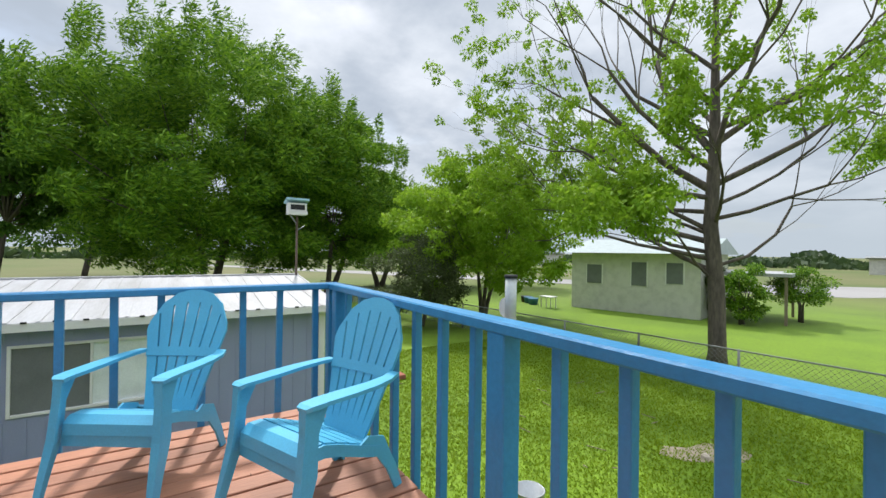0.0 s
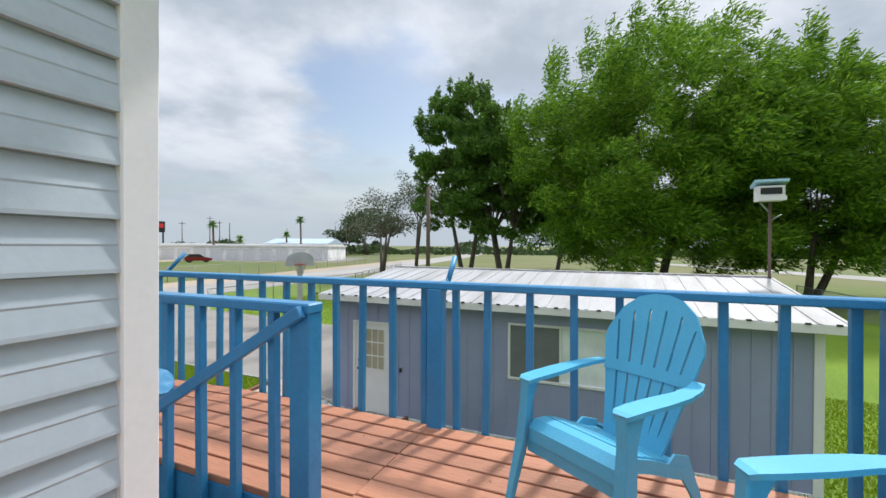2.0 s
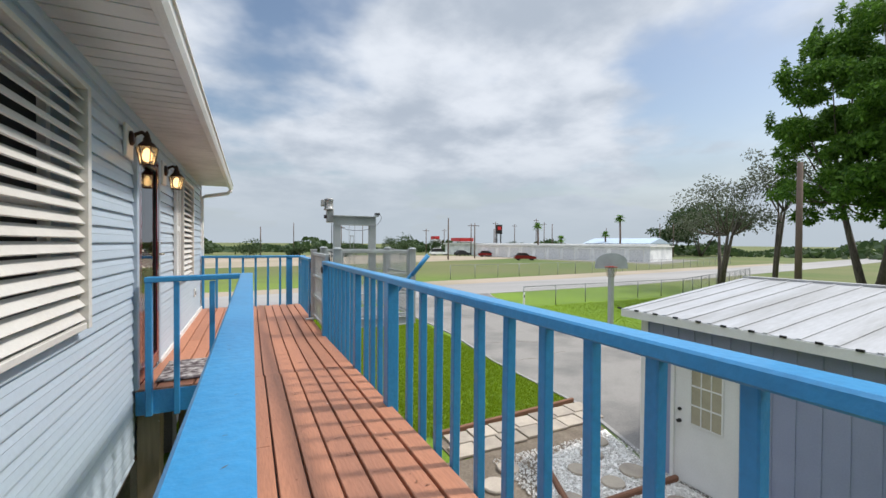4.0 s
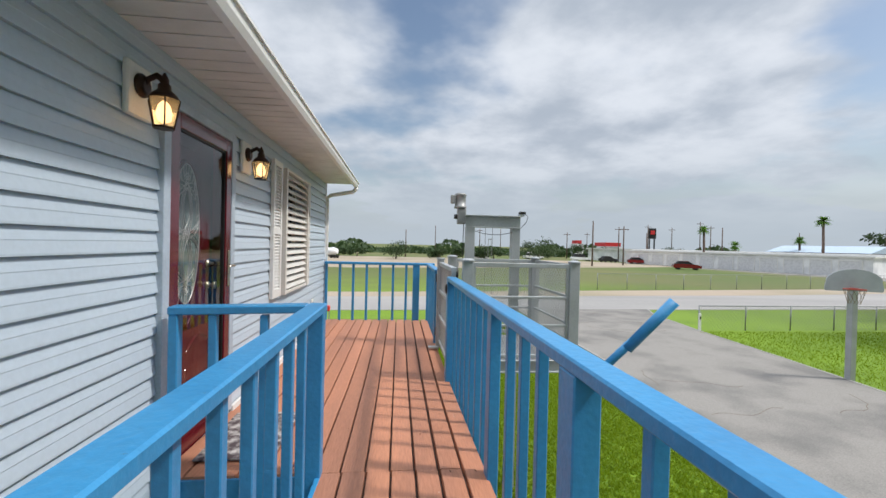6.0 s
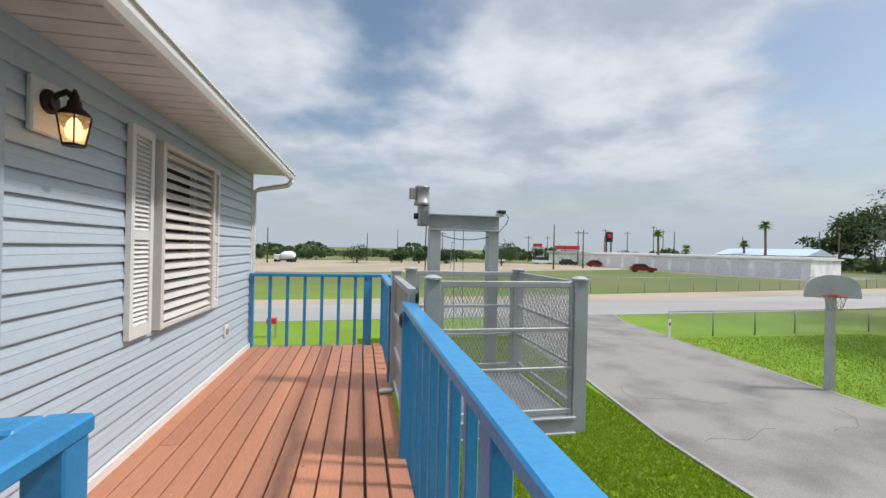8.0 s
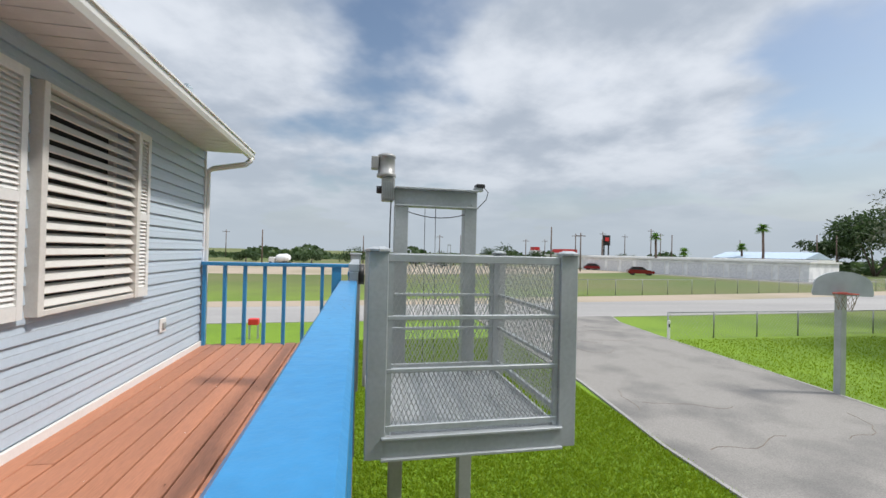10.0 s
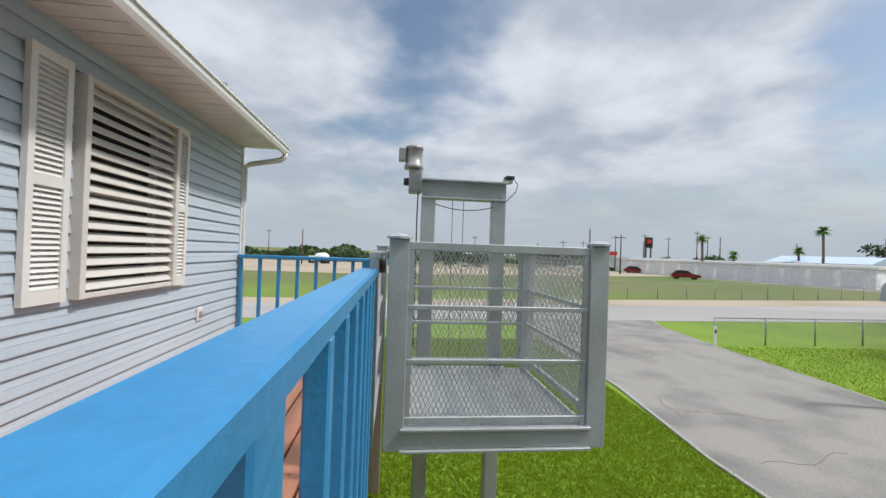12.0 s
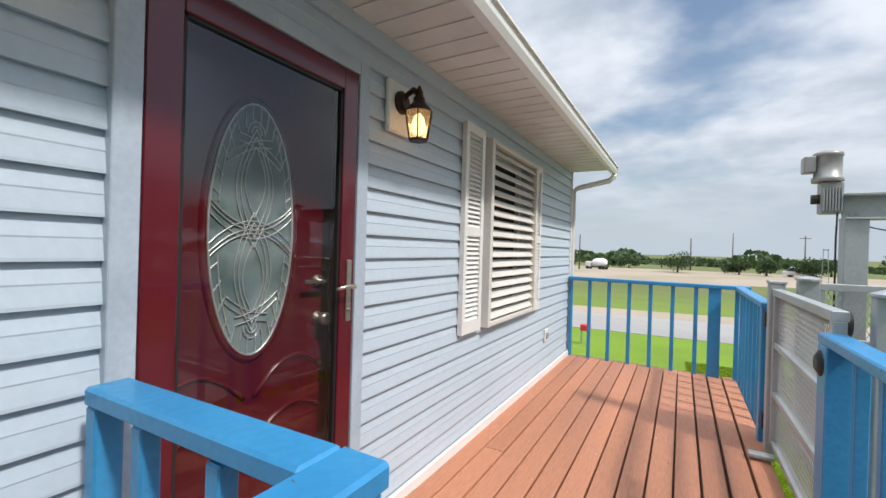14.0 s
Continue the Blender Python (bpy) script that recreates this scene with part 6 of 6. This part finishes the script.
def big(name, az, dist, label, rw, base, top, nblob, n, size, material, seed, low=-0.75, trunk=0.28, lean=3, cs=0.30, shoots=0, **kw):
    x, y = V(az, dist)
    cz = (base + top) / 2
    bl = clumps((x, y, cz), (rw, rw, (top - base) / 2), nblob, rw * cs, seed, low)
    rs_ = np.random.default_rng(seed + 500)
    limbs = bl[:40]
    for _ in range(shoots):
        e = rs_.normal(size=3); e /= np.linalg.norm(e); e[2] = abs(e[2]) * 0.9 + 0.05
        bl.append((x + e[0] * rw * 1.0, y + e[1] * rw * 1.0, cz + e[2] * (top - base) * 0.53, rw * 0.045, rw * 0.045, rw * 0.13))
    rng = random.Random(seed)
    trs = []
    for k in range(lean):
        a = rng.uniform(0, 6.3)
        hx, hy = x + math.cos(a) * rw * 0.28, y + math.sin(a) * rw * 0.28
        trs.append(([(x + 0.1 * math.cos(a), y + 0.1 * math.sin(a), GROUND - 0.1), (x + 0.35 * (hx - x), y + 0.35 * (hy - y), GROUND + 0.35 * (base - GROUND) + 0.6), (hx, hy, base + 0.25 * (top - base))], [trunk, trunk * 0.75, trunk * 0.45]))
    return tree(name, (x, y, GROUND), label, trs, bl, n, size, material, seed, **kw)


W = (0.0, -0.9, 0.35)
big("elm_tree", -3.5, 34, "large dense green elm tree behind the shed", 10.6, -1.2, 16.2, 460, 260000, 0.30, L_MAIN, 11, trunk=0.30, wind=W, aspect=3.6, low=-0.95, cs=0.115, shoots=70)
big("elm_tree", -17.5, 33, "broad dense green elm tree behind the shed", 6.5, -1.2, 12.4, 230, 115000, 0.30, L_MAIN, 12, wind=W, aspect=3.6, low=-0.95, cs=0.14, shoots=50)
big("oak_tree", 20.0, 36, "dark green spreading tree at the roadside behind the shed", 5.0, 0.2, 15.0, 210, 80000, 0.28, L_DARK, 13, low=-0.7, cs=0.13, shoots=40)
big("oak_tree", 15.0, 34, "dark green tree beside the elm", 3.6, -0.2, 11.0, 110, 40000, 0.28, L_DARK, 18, low=-0.7, cs=0.15, shoots=30)
big("thin_tree", 31.5, 40, "sparse grey half-bare tree by the road", 3.6, 0.4, 7.0, 30, 4200, 0.22, L_GREY, 14, low=-0.4, trunk=0.2)
big("thin_tree", 27.0, 41, "tall sparse half-bare tree by the road", 2.4, 2.0, 9.0, 16, 1800, 0.22, L_GREY, 15, low=-0.4, trunk=0.16)
big("leafy_tree", -39.0, 20, "spreading bright yellow-green tree across the yard", 4.7, -1.0, 6.2, 230, 50000, 0.20, L_BRIGHT, 16, low=-0.85, cs=0.115, trunk=0.13)
big("bush_tree", -30.5, 18, "olive thin-leaved shrub behind the shed", 2.2, -1.6, 2.2, 70, 22000, 0.12, L_OLIVE, 17, low=-0.95, trunk=0.05, lean=6, cs=0.2)
big("oak_tree", -24.5, 38, "dense green tree behind the yard", 4.6, -0.8, 8.2, 60, 30000, 0.34, L_MAIN, 21)
big("oak_tree", -40.0, 40, "distant dark green tree beyond the yard", 6.0, -0.2, 8.0, 24, 12000, 0.45, L_DARK, 22)
big("oak_tree", 8.0, 60, "distant dark green tree", 6.0, 0.5, 8.5, 20, 9000, 0.5, L_DARK, 23)
big("shrub", -69.5, 24.5, "green shrub beside the neighbour's house", 1.0, -1.7, 1.1, 40, 6500, 0.15, L_MAIN, 24, low=-0.9, trunk=0.07)
big("shrub", -74.5, 27.5, "rounded green shrub on the lawn", 1.2, -1.2, 0.8, 40, 6500, 0.13, L_MAIN, 25, low=-0.9, trunk=0.06)
big("shrub", -67.0, 26, "green shrub by the porch", 0.9, -1.7, 0.9, 30, 5000, 0.13, L_OLIVE, 26, low=-0.9, trunk=0.05)

# the pecan tree by the yard fence: open limbs with bright sprays
pt = thing("pecan_tree", (4.49, -13.1, GROUND), "tall open-branched tree with fresh yellow-green leaf tufts", "tree")
rg = random.Random(31)
bm = B()
X, Y = 4.49, -13.1
trunk = [(X, Y, GROUND - 0.1), (X - 0.02, Y, GROUND + 0.5), (X + 0.02, Y, 0.4), (X + 0.15, Y + 0.1, 2.2), (X + 0.1, Y, 4.3), (X + 0.15, Y - 0.1, 7.0), (X + 0.1, Y, 10.5)]
tube(bm, trunk, [0.32, 0.24, 0.22, 0.20, 0.17, 0.11, 0.04], 12)
ends = []
for z, az, el, ln, r in ((0.8, 20, 16, 3.0, 0.07), (1.4, 45, 10, 3.4, 0.07), (2.6, 12, 10, 3.6, 0.08), (0.9, 2, 22, 3.0, 0.06), (1.0, 230, 16, 3.0, 0.06), (3.0, 55, 14, 4.2, 0.08), (2.0, 28, 12, 4.6, 0.08), (2.8, 235, 14, 3.4, 0.07), (0.6, 60, 18, 2.6, 0.05), (1.7, 35, 18, 3.6, 0.10), (1.2, 60, 5, 3.2, 0.07), (3.2, 40, 32, 4.6, 0.12), (3.4, 215, 25, 3.6, 0.10), (4.2, 130, 35, 3.6, 0.09), (4.3, 30, 48, 4.6, 0.11), (4.6, 240, 40, 4.2, 0.11), (5.2, 330, 38, 3.6, 0.09), (5.6, 80, 45, 4.0, 0.09), (6.2, 190, 45, 3.6, 0.08), (6.8, 30, 50, 3.2, 0.07), (7.6, 270, 50, 3.0, 0.06), (8.6, 120, 55, 2.6, 0.05), (2.4, 200, 8, 2.6, 0.07), (2.2, 120, 15, 2.6, 0.06), (4.8, 20, 30, 4.2, 0.09), (1.9, 350, 10, 2.6, 0.06), (3.8, 60, 20, 4.4, 0.09), (5.0, 210, 25, 4.0, 0.08)):
    a, e = radians(az), radians(el)
    branches(bm, (X + 0.1, Y, z), (math.cos(a) * math.cos(e), math.sin(a) * math.cos(e), math.sin(e)), ln, r, 3, rg, 0.55, 0.25, 6, ends, 3)
part("trunk", bm, M_BARK, pt)
bl = []
for p, d in ends:
    if (d <= 1 or (d == 2 and p.z < 3.0)) and rg.random() < (0.9 if p.z < 4.5 else 0.55):
        s = rg.uniform(0.13, 0.27) * (1.7 if p.z < 3.0 else 1.25 if p.z < 5 else 1)
        bl.append((p.x, p.y, p.z, s * 1.05, s * 1.05, s * 0.8))
leaves("crown", bl, 85000, 0.13, L_BRIGHT, pt, 33, droop=0.5, aspect=2.2)


# palms and far bushes
def palm(x, y, h, r, label):
    th = thing("palm_tree", (x, y, GROUND), label, "tree", "distant palms")
    part("trunk", tube(B(), [(x, y, GROUND), (x + 0.15, y, GROUND + h * 0.5), (x, y, GROUND + h)], [0.28, 0.22, 0.20], 8), M_POLE, th)
    rr = random.Random(int(x * 10))
    q = []
    for k in range(34):
        a = rr.uniform(0, 6.3); e = rr.uniform(-0.7, 1.2); L_ = r * rr.uniform(0.8, 1.1)
        d = Vector((math.cos(a) * math.cos(e), math.sin(a) * math.cos(e), math.sin(e)))
        s = d.cross(Vector((0, 0, 1))).normalized()
        c = Vector((x, y, GROUND + h))
        for f in (-0.5, -0.2, 0.1, 0.4):
            t = (d + s * f).normalized()
            q += [c, c + t * L_ * 0.5 + s * 0.10, c + t * L_ - Vector((0, 0, 0.25 * L_)), c + t * L_ * 0.5 - s * 0.10]
    o = np.array(ORIGIN[th])
    quads("crown", (np.array([tuple(p) for p in q]) - o).astype(np.float32), L_DARK, th)


palm(61.4, 79.9, 7.6, 1.5, "distant palm tree behind the storage building")
palm(78.5, 71.7, 9.4, 1.6, "tall distant palm tree behind the storage building")
palm(83.5, 80.9, 6.0, 1.4, "short distant palm tree behind the storage building")
palm(70, 82, 4.6, 1.6, "low bushy palm behind the storage building")


def bush(x, y, w, h, n, material, label, seed):
    th = thing("bush", (x, y, GROUND), label, "bush", "distant bushes")
    bl = [(x + b[0], y + b[1], GROUND + max(0.4, b[2]), b[3], b[3], b[5]) for b in clumps((0, 0, h * 0.35), (w / 2, w / 2, h * 0.5), 12, h * 0.32, seed, -0.2)]
    part("trunk", tube(B(), [(x, y, GROUND), (x, y, GROUND + h * 0.4)], [0.2, 0.1], 6), M_BARK, th)
    leaves("crown", bl, n, 0.45, material, th, seed)


rb = random.Random(3)
for k, (x, y, w, h) in enumerate(((0.7, 96, 6.5, 4.2), (10.6, 99, 4, 2.8), (14.5, 98, 3, 3.2), (20.8, 98, 4, 3.4), (32, 92, 8, 5.4), (-9, 108, 5, 2.6), (-14, 112, 4, 2.4), (26, 110, 5, 3.0), (42, 118, 6, 4.0), (64, 145, 6, 5.5), (88, 128, 7, 4.6), (98, 122, 6, 3.6), (-24, 110, 6, 2.6), (48, 150, 5, 6), (100, 88, 6, 3), (-36, 105, 6, 3.2))):
    bush(x, y, w, h, 1400, L_FAR, "round dark green bush at the edge of the far field" if h < 4 else "large dark green bush at the edge of the far field", 40 + k)
big("pine_tree", 33.5, 150, "distant dark flat-topped tree", 12, 1.5, 12, 26, 5000, 1.1, L_FAR, 61, low=-0.1)
big("pine_tree", 36.5, 165, "distant low dark tree", 8, 0.5, 7, 16, 2500, 1.1, L_FAR, 62, low=-0.1)
# low scrub along the horizon
rg2 = np.random.default_rng(77)
n = 26000
az = rg2.uniform(radians(-120), radians(200), n)
dist = rg2.uniform(150, 260, n)
hh = rg2.uniform(0, 1, n) ** 1.6 * (2.6 + 1.6 * np.sin(az * 23) + 1.2 * np.sin(az * 57 + 1))
c = np.stack([np.cos(az) * dist, np.sin(az) * dist, GROUND + np.clip(hh, 0, 6)], 1)
ax = rg2.normal(size=(n, 3)); ax /= np.linalg.norm(ax, axis=1)[:, None]
sd_ = np.cross(ax, rg2.normal(size=(n, 3))); sd_ /= np.linalg.norm(sd_, axis=1)[:, None]
q = np.stack([c - ax * 1.2, c + sd_ * 0.9, c + ax * 1.2, c - sd_ * 0.9], 1).reshape(-1, 3).astype(np.float32)
tagged(quads("far_scrub", q, L_FAR, None, "low dark green scrub along the horizon"), "", "scrub", "", "stuff")
for k in range(9):
    a = radians(-10 - 12 * k)
    x, y = 120 * math.cos(a), 120 * math.sin(a)
    if k in (3, 6):
        hs = thing("far_house", (x, y, GROUND), "distant low pale house", "building")
        part("wall", box(B(), x - 5, y - 5, GROUND, x + 5, y + 5, 1.0), M_CREAM, hs)
        part("roof", box(B(), x - 5.6, y - 5.6, 1.0, x + 5.6, y + 5.6, 1.6, 0.3), M_STEEL, hs)


# grass blades near the deck
def grass(name, n, x0, x1, y0, y1, seed, inside, h=0.038):
    rg = np.random.default_rng(seed)
    x, y = rg.uniform(x0, x1, n * 2), rg.uniform(y0, y1, n * 2)
    keep = inside(x, y)
    x, y = x[keep][:n], y[keep][:n]
    m = len(x)
    a = rg.uniform(0, 6.28, m); hh = h * rg.uniform(0.5, 1.4, m); w = 0.012 * rg.uniform(0.7, 1.4, m)
    ln = rg.normal(size=(m, 2)) * 0.025
    z = np.full(m, GROUND)
    dx, dy = np.cos(a) * w, np.sin(a) * w
    v = np.stack([np.stack([x - dx, y - dy, z], 1), np.stack([x + dx, y + dy, z], 1),
                  np.stack([x + ln[:, 0] + dx * 0.2, y + ln[:, 1] + dy * 0.2, z + hh], 1), np.stack([x + ln[:, 0] - dx * 0.2, y + ln[:, 1] - dy * 0.2, z + hh], 1)], 1)
    tagged(quads(name, v.reshape(-1, 3).astype(np.float32), L_GRASS, None, "short green grass blades of the lawn"), "", "grass", "", "stuff")


grass("lawn_grass", 150000, 1.5, 7.6, 7.6, 20, 91, lambda x, y: (x < 7.0 + 0.04 * (y - 8)) & (y > 7.6 + 0.09 * (x - 3.7)))
grass("lawn_grass", 150000, -4, 11, -12, 3.6, 92, lambda x, y: (y < -1.2) | ((x > 2.0) & (x < 6.3)))
grass("lawn_grass", 26000, 13.3, 24, 9, 19, 93, lambda x, y: x > 13.4 + 0.03 * (y - 12), 0.045)
grass("lawn_grass", 26000, -0.3, 1.9, 9.5, 14, 94, lambda x, y: x > -5)

# dry leaves and flecks on the deck
def litter(n, x0, x1, y0, y1, size, material, seed, label):
    rg_ = np.random.default_rng(seed)
    x, y, a = rg_.uniform(x0, x1, n), rg_.uniform(y0, y1, n), rg_.uniform(0, 6.3, n)
    z = np.array([deck_z(v) for v in y]) + 0.004
    s = size * rg_.uniform(0.5, 1.4, n)
    e1, e2 = np.stack([np.cos(a) * s, np.sin(a) * s, np.full(n, 0.002)], 1), np.stack([-np.sin(a) * s * 0.4, np.cos(a) * s * 0.4, np.zeros(n)], 1)
    c_ = np.stack([x, y, z], 1)
    v = np.stack([c_ - e1, c_ + e2, c_ + e1, c_ - e2], 1)
    tagged(quads("dry_leaves", v.reshape(-1, 3).astype(np.float32), material, None, label), "", "leaves", "", "stuff")


litter(70, 0.95, 1.83, -0.7, 10.3, 0.012, M_LOG, 5, "small dry brown leaves scattered on the deck boards")
litter(60, 0.1, 1.83, -0.7, 10.3, 0.006, M_WHITE, 6, "tiny pale flecks scattered on the deck boards")

# chipped paint on the rail caps
def chips(name, n, x, y0, y1, z, seed):
    rg_ = np.random.default_rng(seed)
    v = []
    for _ in range(n):
        cx, cy = x + rg_.uniform(-0.038, 0.038), rg_.uniform(y0, y1)
        zz = z(cy) + 0.0012
        a, l, w = rg_.uniform(-0.9, 0.9), rg_.uniform(0.002, 0.009), rg_.uniform(0.0006, 0.0016)
        dx, dy = math.cos(a), math.sin(a)
        v += [(cx - dx * l, cy - dy * l, zz), (cx + dy * w, cy - dx * w, zz), (cx + dx * l, cy + dy * l, zz), (cx - dy * w, cy + dx * w, zz)]
    tagged(quads(name, np.array(v, np.float32), M_SOIL, None, "dark flecks of chipped paint on a blue rail cap"), "", "chips", "", "stuff")


chips("paint_chips", 50, 1.877, 5.8, 7.2, lambda y: 1.080 - 0.028 * (y + 0.905) / 8.185, 21)
chips("paint_chips", 26, 0.872, 1.6, 5.4, lambda y: 1.052 - 0.024 * (y - 1.475) / 3.98, 22)

# small things outside
one("metal_can", lathe(B(), (2.45, -3.6, GROUND), [(0.15, 0), (0.17, 0.02), (0.19, 0.33), (0.20, 0.34), (0.18, 0.34), (0.155, 0.03), (0.0, 0.03)], 18), M_ALU, "small open galvanised metal can on the lawn below the south railing", "can", (2.45, -3.6, GROUND))
st = thing("toy_stand", (-1.63, 20.6, GROUND), "small red toy stand on thin legs at the roadside", "toy")
part("tray", box(B(), -1.80, 20.48, GROUND + 0.50, -1.46, 20.72, GROUND + 0.72, 0.02), M_SIGNRED, st)
for ax_ in (-1.77, -1.49):
    for ay_ in (20.52, 20.68):
        part("leg", box(B(), ax_ - 0.015, ay_ - 0.015, GROUND, ax_ + 0.015, ay_ + 0.015, GROUND + 0.50), M_ALU, st)

# deck boards
rbd = random.Random(12)
for (ob, x0, x1, y0, y1) in BOARD_JOBS:
    nb = max(1, round((x1 - x0) / 0.14))
    w = (x1 - x0) / nb
    for i in range(nb):
        gap = 0.006 if i < nb - 3 else 0.009
        xa, xb = x0 + i * w + gap, x0 + (i + 1) * w - gap
        cutsy = [y0]
        if y1 - y0 > 2.5 and rbd.random() < 0.35:
            cutsy.append(y0 + rbd.uniform(1.0, y1 - y0 - 1.0))
        cutsy.append(y1)
        for a, b in zip(cutsy, cutsy[1:]):
            bm = B()
            dz = rbd.uniform(-0.002, 0.002)
            ks = [a + 0.002] + [k for k in (3.0, 7.0) if a < k < b] + [b - 0.002]
            rr = []
            for k in ks:
                z = deck_z(k) + dz
                rr.append([bm.verts.new(p) for p in ((xa, k, z - 0.036), (xb, k, z - 0.036), (xb, k, z - 0.004), (xb - 0.004, k, z), (xa + 0.004, k, z), (xa, k, z - 0.004))])
            for p, q_ in zip(rr, rr[1:]):
                for j in range(6):
                    bm.faces.new((p[j], p[(j + 1) % 6], q_[(j + 1) % 6], q_[j]))
            bm.faces.new(rr[0]); bm.faces.new(rr[-1][::-1])
            part("deck_board", bm, M_DECK, ob)
